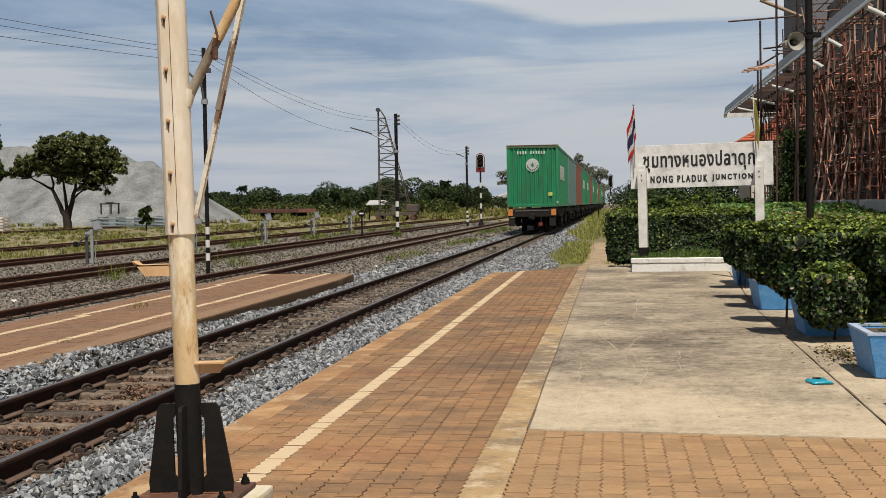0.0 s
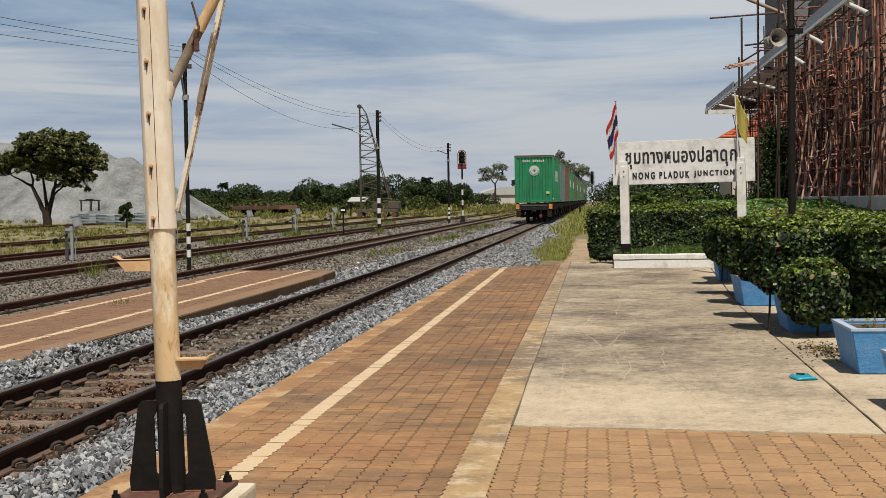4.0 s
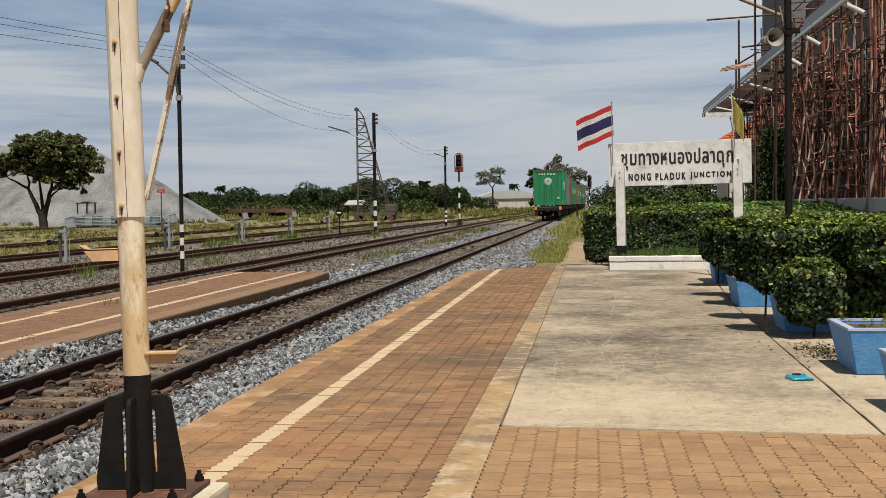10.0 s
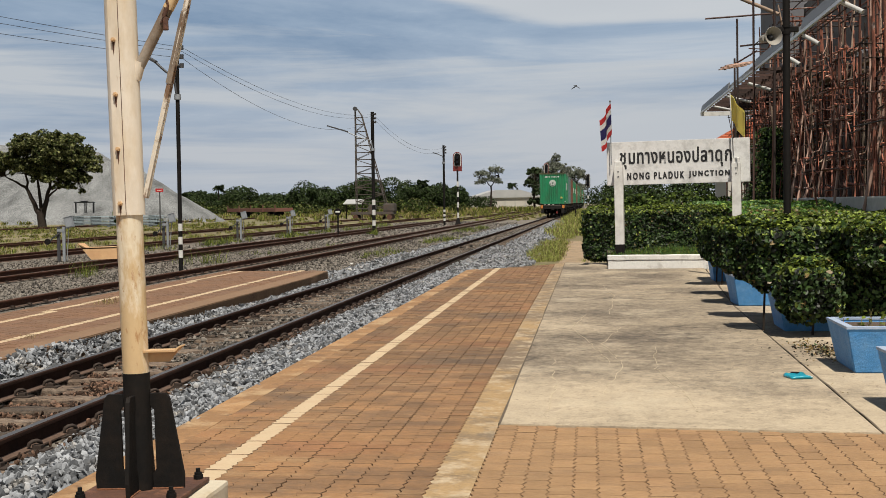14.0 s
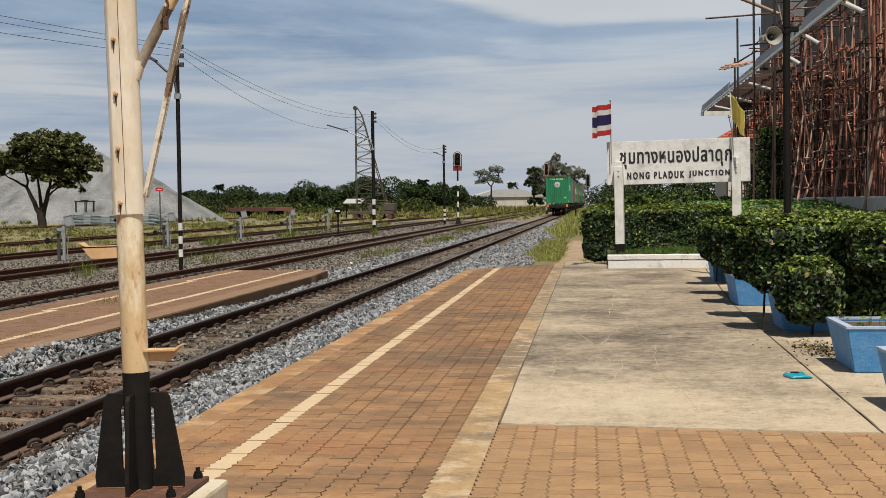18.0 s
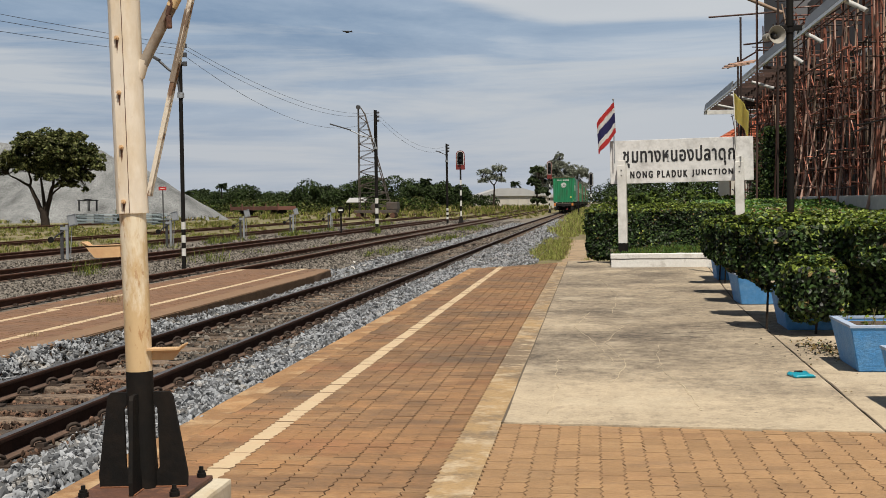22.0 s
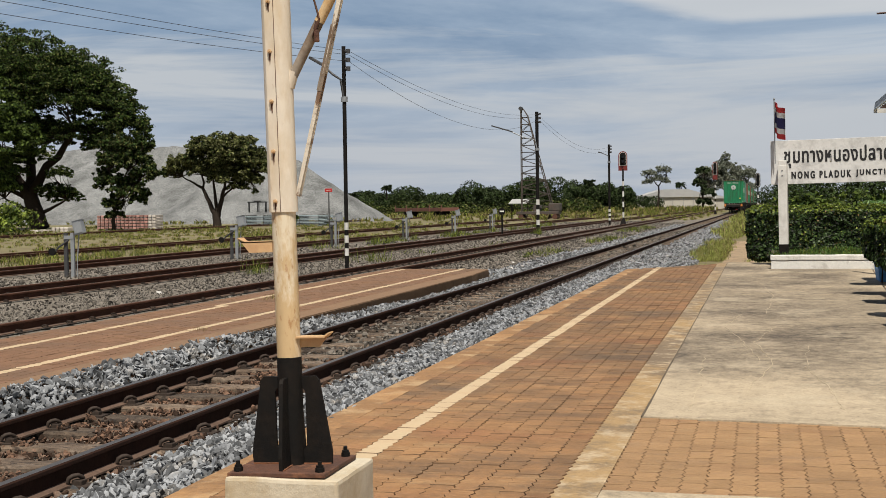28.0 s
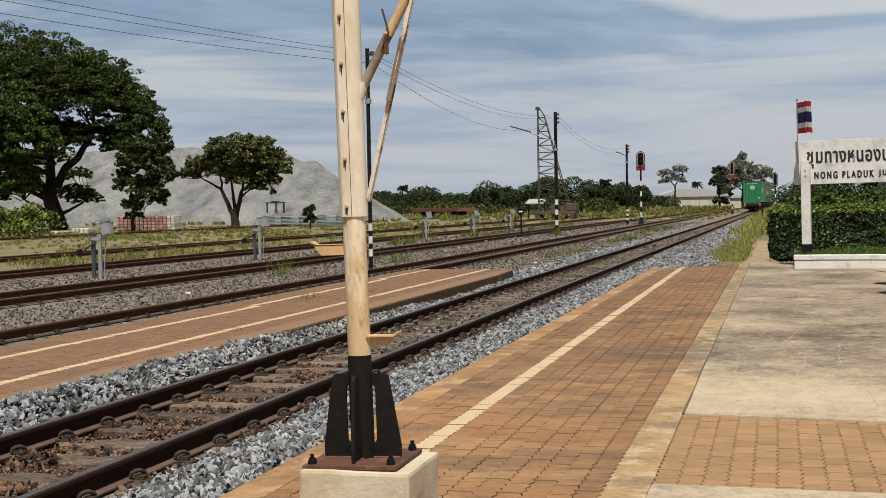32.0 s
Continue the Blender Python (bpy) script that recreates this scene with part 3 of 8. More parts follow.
M_CURB_DARK = mat("stained_concrete_kerb", (0.19, 0.115, 0.065), 0.95, place=True, vary=0.2, grain=30, bump=0.2)
slab_prism("platform", ((-2.40, -12), (-0.74, -12), (-0.74, 28.4), (-2.36, 26.0), (-2.40, 26.0)), -0.40, -0.016, M_PAVER_BED, "bedding under the clay pavers of the low station platform", "platform")
slab_prism("platform_kerb", ((-2.42, -12), (-2.20, -12), (-2.16, 26.25), (-2.38, 25.95)), -0.42, 0.0, M_KERB, "worn ochre-stained concrete kerb along the platform edge", "kerb", 0.012)
slab_prism("kerb_strip", ((-0.762, -12), (-0.53, -12), (-0.53, 28.55), (-0.762, 28.45)), -0.40, -0.006, M_CURB, "worn concrete strip between pavers and slab", "kerb", 0.006)
slab_prism("paver_bed_near", ((-0.53, 6.05), (5.5, 5.85), (5.5, 7.45), (-0.53, 8.06)), -0.40, -0.0125, M_SANDY_JOINT, "bedding under a band of clay pavers", "platform")
slab_prism("concrete_floor_1", ((-0.53, 8.07), (1.55, 7.83), (1.60, 11), (1.70, 16.6), (2.11, 25.4), (2.15, 27.6), (0.2, 28.4), (-0.53, 28.6)), -0.40, 0.006, M_SLAB, "cracked and stained pale concrete platform slab", "floor", 0.004)
slab_prism("concrete_floor_2", ((1.565, 7.82), (5.5, 7.45), (5.5, 25.0), (2.125, 25.4), (1.715, 16.6), (1.615, 11)), -0.40, 0.001, M_SLAB, "pale concrete strip under the row of planters", "floor", 0.004)
slab_prism("concrete_floor_3", ((-0.53, -12), (5.5, -12), (5.5, 5.84), (-0.53, 6.04)), -0.40, 0.004, M_SLAB, "pale concrete platform slab", "floor", 0.004)
slab_prism("side_platform", ((-7.28, -12), (-5.08, -12), (-5.02, 24.0), (-5.15, 26.2), (-7.32, 26.9)), -0.42, -0.024, M_PAVER_BED, "low paved platform between two tracks", "platform")
slab_prism("side_platform_kerb", ((-5.32, -12), (-5.08, -12), (-5.02, 24.0), (-5.15, 26.2), (-5.36, 26.25)), -0.44, -0.01, M_CURB_DARK, "dusty stained concrete kerb of the side platform", "kerb", 0.012)
slab_prism("side_platform_edge", ((-7.352, -12), (-7.282, -12), (-7.322, 26.9), (-7.420, 26.9)), -0.42, -0.03, M_PAVER_SIDE, "dusty edge of the side platform along the rail", "kerb")
slab_prism("footpath", ((-0.74, 28.6), (0.10, 28.6), (-0.05, 36), (-0.35, 52), (-0.85, 52), (-0.80, 36)), -0.30, -0.222, mat("sandy_earth", (0.31, 0.225, 0.14), 0.95, place=True, vary=0.3, grain=20, bump=0.4, stain=(0.16, 0.11, 0.065), stain_amt=0.8, stain_scale=2.5, layers=(((0.30, 0.27, 0.23), 0.7, 14.0, 0.56, 0.64), ((0.10, 0.085, 0.04), 0.6, 6.0, 0.56, 0.66))), "sandy trodden path beside the hedge", "path")

# ---- the steel post on the platform ----
def bolt(x, y, z, direction="-y", r=0.008, long=0.014):
    bm = bmesh.new()
    d = {"-y": Vector((0, -1, 0)), "z": Vector((0, 0, 1))}[direction]
    p = Vector((x, y, z))
    tube([p, p + d * long * 0.55], r, 6, bm)
    tube([p + d * long * 0.55, p + d * long], r * 0.55, 6, bm)
    return bm


M_PEEL = mat("peeling_white_paint", (0.58, 0.52, 0.43), 0.7, vary=0.1, grain=25, stain=(0.16, 0.09, 0.05), stain_amt=1.0, stain_scale=9, stain_from=(0.53, 0.60), bump=0.1)


def steel_post():
    post = thing("steel_post", pose(-1.525, 4.86, 0.30, 0, -1.25, 0), "cream-painted steel post with black gusseted foot on a concrete block", "post")
    bm = bmesh.new()
    tube([(0, 0, 0.38), (0, 0, 3.1)], 0.0445, 24, bm)
    part("shaft", bm, M_CREAM, post, "cream paint stained with rust")
    bm = bmesh.new()
    tube([(0, 0, 0.015), (0, 0, 0.412)], 0.0455, 24, bm)
    part("painted_foot", bm, M_BLACK, post, "black-painted foot of the shaft")
    # the sleeve: two half shells with flanges and a bolted cover strip
    bm = bmesh.new()
    pts = []
    for k in range(18):
        a = math.radians(-62 + 304 * k / 17)
        pts.append((0.049 * math.cos(a + math.pi / 2 + math.radians(28)), 0.049 * math.sin(a + math.pi / 2 + math.radians(28))))
    outer = [(0.054 * math.cos(2 * math.pi * k / 28), 0.049 * math.sin(2 * math.pi * k / 28)) for k in range(28)]
    prism(outer, "z", 0.945, 3.1, bm)
    for f in bm.faces:
        f.smooth = len(f.verts) == 4
        if len(f.verts) > 4:
            for e in f.edges:
                e.smooth = False
    part("sleeve", bm, M_CREAM2, post, "faded cream clamp sleeve, dented along its edge")
    bm = box(-0.028, 0.006, -0.0502, -0.040, 0.945, 3.1, 0.001)
    part("cover_strip", bm, M_CREAM2, post, "ochre-stained flat strip under the bolts")
    part("seam", box(0.0066, 0.0079, -0.0506, -0.044, 0.947, 3.1), M_RUST, post)
    for k in range(9):
        z = 0.985 + 0.1815 * k
        part("bolt", bolt(-0.011, -0.0502, z), M_ORANGE, post)
        part("rust_streak", prism(((-0.0150, z - 0.004), (-0.0070, z - 0.004), (-0.0085, z - 0.030 - 0.006 * (k % 3)), (-0.0120, z - 0.042 - 0.009 * (k % 2))), "y", -0.0513, -0.0500), M_RUST, post, "rust streak under the bolt")
    # the foot
    part("base_plate", box(-0.185, 0.185, -0.185, 0.185, 0.0, 0.016, 0.003), M_RUST, post, "rusty square base plate")
    prof = ((0.046, 0.016), (0.150, 0.016), (0.153, 0.060), (0.112, 0.325), (0.100, 0.340), (0.046, 0.340), (0.046, 0.30), (0.058, 0.285), (0.058, 0.085), (0.046, 0.070))
    for k in range(4):
        bm = prism(prof, "y", -0.007, 0.007)
        gusset = part("gusset", bm, M_BLACK, post, at=pose(0, 0, 0, 0, 0, 90 * k + 3))
        bm = bmesh.new()
        for y in (-0.0095, 0.0095):
            tube([(0.044 + 0.0105 * j, y + 0.001 * math.sin(j * 2.1), 0.0175) for j in range(11)], 0.004, 5, bm)
        part("weld_bead", bm, M_RUST_FRESH, gusset, "bright rust along the weld")
    for sx in (-1, 1):
        for sy in (-1, 1):
            bm = bmesh.new()
            tube([(0, 0, 0.016), (0, 0, 0.031)], 0.017, 6, bm)
            tube([(0, 0, 0.031), (0, 0, 0.040)], 0.0135, 6, bm)
            tube([(0, 0, 0.040), (0, 0, 0.054)], 0.008, 8, bm)
            part("anchor_bolt", bm, M_BLACK, post, at=pose(0.155 * sx, 0.150 * sy, 0))
    # foot rests on either side
    for side, z, long in ((-1, 0.80, 0.125), (1, 0.446, 0.115)):
        bm = bmesh.new()
        a, b = 0.038, 0.038 + long
        prism(((a, 0), (b - 0.035, 0), (b, 0.043), (b + 0.012, 0.055), (b - 0.006, 0.049), (b - 0.02, 0.040), (a, 0.040)), "y", -0.030 if side < 0 else 0.006, -0.026 if side < 0 else 0.010, bm)
        prism(((a, 0.036), (b - 0.006, 0.036), (b + 0.012, 0.052), (b + 0.010, 0.056), (b - 0.008, 0.042), (a, 0.042)), "y", -0.030, 0.030, bm)
        part("foot_rest", bm, M_ORANGE, post, "bent ochre-painted step plate", at=pose(0, 0, z, 0, 0, 0 if side > 0 else 180) @ (Matrix.Diagonal((1, -1, 1, 1)) if side < 0 else Matrix()))
    # the arm and its tie
    bm = bmesh.new()
    tube([(0.040, 0, 1.40), (0.060, 0, 1.458)], 0.0205, 12, bm)
    part("arm_root", bm, M_CREAM2, post)
    bm = bmesh.new()
    tube([(0.054, 0, 1.436), (0.270, 0, 1.815)], 0.0180, 12, bm)
    part("arm", bm, [M_BROWNPOLE], post, "weathered tubular arm")
    bm = bmesh.new()
    tube([(0.165, 0, 1.630), (0.272, 0, 1.818)], 0.0192, 12, bm)
    part("arm_sleeve", bm, M_CREAM, post)
    bm = bmesh.new()
    tube([(0.272, 0, 1.80), (0.290, 0, 1.835)], 0.018, 10, bm)
    part("arm_end", bm, M_BLACK, post)
    bm = bmesh.new()
    prism(((0.050, 1.005), (0.070, 1.000), (0.284, 1.80), (0.262, 1.805)), "y", -0.004, 0.004, bm)
    prism(((0.059, 1.003), (0.067, 1.000), (0.281, 1.80), (0.272, 1.802)), "y", -0.016, -0.004, bm)
    tie_bar = part("tie_bar", bm, M_PEEL, post, "peeling angle-iron tie bar")
    bm = prism(((0.1596, 1.380), (0.1686, 1.377), (0.2333, 1.617), (0.2243, 1.607)), "y", -0.0175, -0.0145)
    prism(((0.1470, 1.385), (0.1585, 1.377), (0.2235, 1.608), (0.2110, 1.622)), "y", -0.0055, -0.0035, bm)
    part("bare_patch", bm, M_BROWNPOLE, tie_bar, "bare brown steel where the paint has gone")
    bm = bmesh.new()
    tube([(0.150, -0.019, 1.728), (0.172, -0.019, 1.640)], 0.0040, 6, bm)
    tube([(0.172, -0.019, 1.640), (0.161, -0.017, 1.612), (0.144, -0.0165, 1.582)], 0.0042, 6, bm)
    part("hook", bm, M_RUST, post)
    bm = box(0.153, 0.171, -0.03, -0.018, 1.555, 1.60, 0.004)
    tube([(0.157, -0.024, 1.60), (0.167, -0.024, 1.63)], 0.008, 6, bm)
    part("lug", bm, M_RUST, post, "rusty hanging lug")


bm = box(-1.715, -1.285, 4.655, 5.095, -0.06, 0.30, 0.014)
bmesh.ops.subdivide_edges(bm, edges=bm.edges, cuts=3, use_grid_fill=True)
for v in bm.verts:
    v.co += Vector((noise.noise(v.co * 9), noise.noise(v.co * 9 + Vector((7, 0, 0))), noise.noise(v.co * 9 + Vector((0, 9, 0))))) * 0.004
M_BLOCK = mat("whitewashed_concrete", (0.496, 0.44, 0.336), 0.9, vary=0.1, grain=26, bump=0.22, bump_scale=40, stain=(0.336, 0.24, 0.12), stain_amt=0.7, stain_scale=4.5)
tagged(part("footing_block", bm, M_BLOCK), "chipped whitewashed concrete footing block under the post", "concrete block")
steel_post()


# ---- the station sign ----
def text_mesh(words, size, depth, spacing):
    cu = bpy.data.curves.new("lettering", "FONT")
    cu.body, cu.size, cu.extrude, cu.align_x, cu.align_y = words, size, depth, "CENTER", "CENTER"
    cu.space_character = spacing
    ob = bpy.data.objects.new("lettering", cu)
    scene.collection.objects.link(ob)
    me = bpy.data.meshes.new_from_object(ob.evaluated_get(bpy.context.evaluated_depsgraph_get()))
    bpy.data.objects.remove(ob)
    bpy.data.curves.remove(cu)
    return me


def fit_text(me, width, height, bold):
    """Centres the letters on the origin at a width and height, thickened by overlaying shifted copies."""
    co = np.empty(len(me.vertices) * 3, np.float32)
    me.vertices.foreach_get("co", co)
    co = co.reshape(-1, 3)
    lo, hi = co.min(0), co.max(0)
    s = np.array([width / (hi[0] - lo[0]), height / (hi[1] - lo[1]), 1.0], np.float32)
    c = np.array([(lo[0] + hi[0]) / 2, (lo[1] + hi[1]) / 2, 0], np.float32)
    co = (co - c) * s
    faces = [tuple(p.vertices) for p in me.polygons]
    verts, all_faces = [], []
    for k, (dx, dy) in enumerate(((-1, 0), (1, 0), (0, -1), (0, 1), (-0.7, -0.7), (0.7, 0.7), (-0.7, 0.7), (0.7, -0.7))):
        off = len(verts)
        verts += [tuple(v + np.array((dx * bold, dy * bold, k * 0.0002))) for v in co.astype(float)]
        all_faces += [tuple(i + off for i in f) for f in faces]
    out = raw_mesh("lettering", verts, all_faces, M_LETTER)
    return out


M_LETTER = mat("black_letter_paint", (0.012, 0.012, 0.013), 0.6)
M_BOARD = mat("sign_board_paint", (0.62, 0.615, 0.60), 0.6, vary=0.07, grain=12, stain=(0.34, 0.335, 0.325), stain_amt=0.75, stain_scale=3.4, stain_from=(0.48, 0.66), bump=0.05, layers=(((0.40, 0.39, 0.375), 0.6, 9.0, 0.55, 0.68),))
SIGN_AT = pose(0.375, 27.05, 0, 0, -0.7, -9)
SIGN_W = 2.765


def station_sign():
    sign = thing("station_sign", SIGN_AT, "white station name board with black lettering on two posts", "sign")
    part("board", box(0, SIGN_W, -0.045, 0.045, 1.595, 2.445, 0.006), M_BOARD, sign, "white board with grey weather stains")
    for x in (0.24, 2.505):
        post = part("sign_post", box(x - 0.085, x + 0.085, -0.205, -0.048, 0.42, 1.96, 0.008), M_WHITE, sign, "white-painted concrete post")
        part("post_foot", box(x - 0.087, x + 0.087, -0.207, -0.046, -0.05, 0.43, 0.006), M_BLACK, post, "black-painted foot")
        for z in (1.86, 1.76):
            part("post_bolt", bolt(x, -0.205, z, r=0.014, long=0.012), M_DARK_GREY, post)
        part("post_cap", box(x - 0.070, x + 0.070, -0.19, -0.05, 1.955, 2.06, 0.01), M_WHITE, post)
    turn = pose(0, 0, 0, 90)
    me = fit_text(text_mesh("ชุมทางหนองปลาดุก", 0.4, 0.002, 1.10), 2.15, 0.385, 0.0080)
    part("thai_lettering", me, None, sign, "black Thai station name", at=pose(1.340, -0.0475, 2.105) @ turn)
    words = [text_mesh(w, 0.2, 0.002, 1.55) for w in ("NONG", "PLADUK", "JUNCTION")]
    spans = [max(v.co.x for v in w.vertices) - min(v.co.x for v in w.vertices) for w in words]
    gap = 0.175
    k = 1.97 / (sum(spans) + 2 * gap)
    x = 1.385 - 1.97 / 2
    for w, span in zip(words, spans):
        me = fit_text(w, span * k, 0.130, 0.0075)
        part("latin_word", me, None, sign, "black Latin lettering", at=pose(x + span * k / 2, -0.0475, 1.765) @ turn)
        x += (span + gap) * k
    return sign


station_sign()
M_KERB_WHITE = mat("flaking_whitewash", (0.62, 0.61, 0.58), 0.85, vary=0.12, grain=25, bump=0.4, bump_scale=30, stain=(0.36, 0.34, 0.31), stain_amt=0.6, stain_scale=6, stain_from=(0.55, 0.66))
for kz0, kz1, back in ((-0.02, 0.160, 0.012), (0.166, 0.26, 0.0)):
    bm = box(0.32 + back, 4.4, 25.72 + back, 26.0, kz0, kz1, 0.012)
    bmesh.ops.subdivide_edges(bm, edges=[e for e in bm.edges if e.calc_length() > 1], cuts=40)
    for v in bm.verts:
        v.co += Vector((0, noise.noise(v.co * 5), noise.noise(v.co * 4 + Vector((3, 0, 0))))) * 0.009
    tagged(part("bed_kerb", bm, M_KERB_WHITE), "low white-painted brick edging of the sign bed", "kerb", kind="structure")
tagged(part("bed_soil", box(0.36, 4.4, 25.99, 29.6, -0.3, 0.215), M_SOIL), "earth in the bed round the station sign", "soil", kind="structure")


# ---- flags in rigid pieces: each piece is keyed in motions() ----
FLAG_H, FLAG_W, PIECES = 0.60, 0.84, 20
SLANT = 12.0


def flag(name, x, mats, bands, label, staff_top, staff_foot, tilt, size=1.0):
    """A staff and cloth of upright strips, hinged one on the next."""
    fl = thing(name, SIGN_AT @ pose(x, -0.13, 0, 0, tilt, 0), label, "flag", "flags on the station sign")
    bm = bmesh.new()
    tube([(0, 0, staff_foot), (0, 0, staff_top + 0.05)], 0.011, 8, bm)
    part("staff", bm, M_WHITE if name == "yellow_flag" else M_GALV, fl)
    bm = bmesh.new()
    bmesh.ops.create_uvsphere(bm, u_segments=8, v_segments=6, radius=0.02, matrix=Matrix.Translation((0, 0, staff_top + 0.06)))
    part("finial", bm, M_GALV, fl)
    pieces = []
    w, tall = size * FLAG_W / PIECES, size * FLAG_H
    for k in range(PIECES):
        bm = bmesh.new()
        for z0, z1, mi in bands:
            box(-0.004, w + 0.022, -0.0022, 0.0022, -tall * z1, -tall * z0, bm=bm, mi=mi)
        for v in bm.verts:
            v.co.z -= v.co.x * math.tan(math.radians(SLANT))
        pieces.append(part("cloth_strip", bm, mats, fl))
    return fl, pieces


THAI_BANDS = ((0, 1 / 6, 0), (1 / 6, 2 / 6, 1), (2 / 6, 4 / 6, 2), (4 / 6, 5 / 6, 1), (5 / 6, 1, 0))
_, thai_pieces = flag("national_flag", 0.10, [M_FLAG_RED, M_FLAG_WHITE, M_FLAG_BLUE], THAI_BANDS, "red, white and blue striped flag on a thin staff", 3.20, 2.0, 0)
_, royal_pieces = flag("yellow_flag", 2.53, [M_FLAG_YELLOW], ((0, 1, 0),), "plain yellow cloth flag on a thin staff", 3.27, 2.0, -2, 0.78)


# ---- hedges and planters ----
def foliage(rng, x0, x1, y0, y1, z0, z1, density, size, mats, weights, bulge=0.07, round_=0.12, light_top=0.0, faces="lrfbt"):
    """Leaves over the faces of a clipped hedge, uneven and several deep."""
    cs, ns = [], []
    lx, ly, lz = x1 - x0, y1 - y0, z1 - z0
    sides = (("l", ly * lz, (-1, 0, 0)), ("r", ly * lz, (1, 0, 0)), ("f", lx * lz, (0, -1, 0)), ("b", lx * lz, (0, 1, 0)), ("t", lx * ly, (0, 0, 1)), ("u", lx * ly * 0.5, (0, 0, -1)))
    for key, area, nrm in sides:
        if key not in faces + "u":
            continue
        n = max(8, int(area * density))
        u, v = rng.uniform(0, 1, n), rng.uniform(0, 1, n)
        depth = rng.exponential(0.035, n) - 0.02
        p = np.empty((n, 3))
        if key in "lr":
            p[:, 0], p[:, 1], p[:, 2] = (x0 if key == "l" else x1), y0 + u * ly, z0 + v * lz
        elif key in "fb":
            p[:, 0], p[:, 1], p[:, 2] = x0 + u * lx, (y0 if key == "f" else y1), z0 + v * lz
        else:
            p[:, 0], p[:, 1], p[:, 2] = x0 + u * lx, y0 + v * ly, (z1 if key == "t" else z0)
        nr = np.array(nrm, float)
        p -= nr * depth[:, None]
        cs.append(p)
        ns.append(np.tile(nr, (n, 1)))
    p, nr = np.concatenate(cs), np.concatenate(ns)
    # uneven clipping and rounded corners
    wob = np.array([noise.noise(Vector(q) * 2.3) + 0.6 * noise.noise(Vector(q) * 6.5) for q in p])
    p += nr * (bulge * wob)[:, None]
    mid = np.array([(x0 + x1) / 2, (y0 + y1) / 2, (z0 + z1) / 2])
    half = np.array([lx, ly, lz]) / 2
    rel = np.abs(p - mid) / half
    over = np.sort(rel, axis=1)[:, 1]
    pull = np.clip((over - (1 - round_ / half.min())) / (round_ / half.min()), 0, 1) ** 2
    p -= np.sign(p - mid) * (rel > 0.7) * (pull * round_ * 0.45)[:, None]
    q = leaf_quads(rng, p, nr + np.array([0, 0, 0.5]), size, 0.8, 1.5, True)
    prob = np.tile(np.array(weights, float), (len(p), 1))
    # more bright leaves near the top: sunlight put into the leaf mix
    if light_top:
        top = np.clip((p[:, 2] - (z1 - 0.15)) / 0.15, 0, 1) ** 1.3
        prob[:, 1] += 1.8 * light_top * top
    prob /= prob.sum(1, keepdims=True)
    idx = (rng.uniform(0, 1, len(p))[:, None] > np.cumsum(prob, axis=1)).sum(1).clip(0, len(mats) - 1)
    return q, idx


def hedge(name, x0, x1, y0, y1, z0, z1, label, seed, density=1500, size=0.062, weights=(1.0, 0.12, 0.03), light_top=0.9, stems=(), faces="lrfbt", foot=0.0, group=""):
    rng = np.random.default_rng(seed)
    hd = thing(name, pose(0, 0, 0), label, "hedge", group)
    mats = [M_LEAF, M_LEAF_LIGHT, M_LEAF_DRY]
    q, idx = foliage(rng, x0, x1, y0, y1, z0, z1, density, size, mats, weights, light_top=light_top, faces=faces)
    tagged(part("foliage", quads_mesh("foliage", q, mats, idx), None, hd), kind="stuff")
    # solid near-black block stands in for the shade deep inside the hedge
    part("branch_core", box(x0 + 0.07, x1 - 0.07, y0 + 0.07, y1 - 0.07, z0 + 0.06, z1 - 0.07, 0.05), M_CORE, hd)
    for sx, sy in stems:
        bm = bmesh.new()
        tube([(sx, sy, foot), (sx + 0.03, sy + 0.02, z0 + 0.2)], 0.012, 6, bm, radii=(0.013, 0.009))
        part("stem", bm, M_BARK, hd)
    return hd


def planter(x, y, w, d, h, turn, label):
    pl = thing("planter", pose(x, y, 0.004, 0, 0, turn), label, "planter", "blue planters beside the platform")
    wt, dt = w, d
    wb, db = w * 0.84, d * 0.84
    bm = bmesh.new()
    rings = []
    for ww, dd, z in ((wb, db, 0.0), (wt, dt, h), (wt - 0.09, dt - 0.09, h), (wt - 0.11, dt - 0.11, h - 0.06)):
        rings.append([bm.verts.new((sx * ww / 2, sy * dd / 2, z)) for sx, sy in ((-1, -1), (1, -1), (1, 1), (-1, 1))])
    for r0, r1 in zip(rings, rings[1:]):
        for k in range(4):
            bm.faces.new((r0[k], r0[(k + 1) % 4], r1[(k + 1) % 4], r1[k]))
    bm.faces.new(list(reversed(rings[0])))
    bm.faces.new(rings[-1])
    bmesh.ops.bevel(bm, geom=list(bm.edges), offset=0.007, segments=2, affect="EDGES")
    bmesh.ops.recalc_face_normals(bm, faces=bm.faces)
    part("tub", bm, M_BLUE, pl, "chalky blue-painted concrete tub")
    part("rim", rim_frame(wt, dt, h), M_RIM, pl, "scuffed whitish rim")
    part("soil", box(-wt / 2 + 0.05, wt / 2 - 0.05, -dt / 2 + 0.05, dt / 2 - 0.05, h - 0.058, h - 0.030), M_SOIL, pl)
    return pl


M_RIM = mat("scuffed_blue_rim", (0.336, 0.4, 0.496), 0.7, vary=0.1, grain=30, stain=(0.12, 0.24, 0.48), stain_amt=0.7, stain_scale=7)


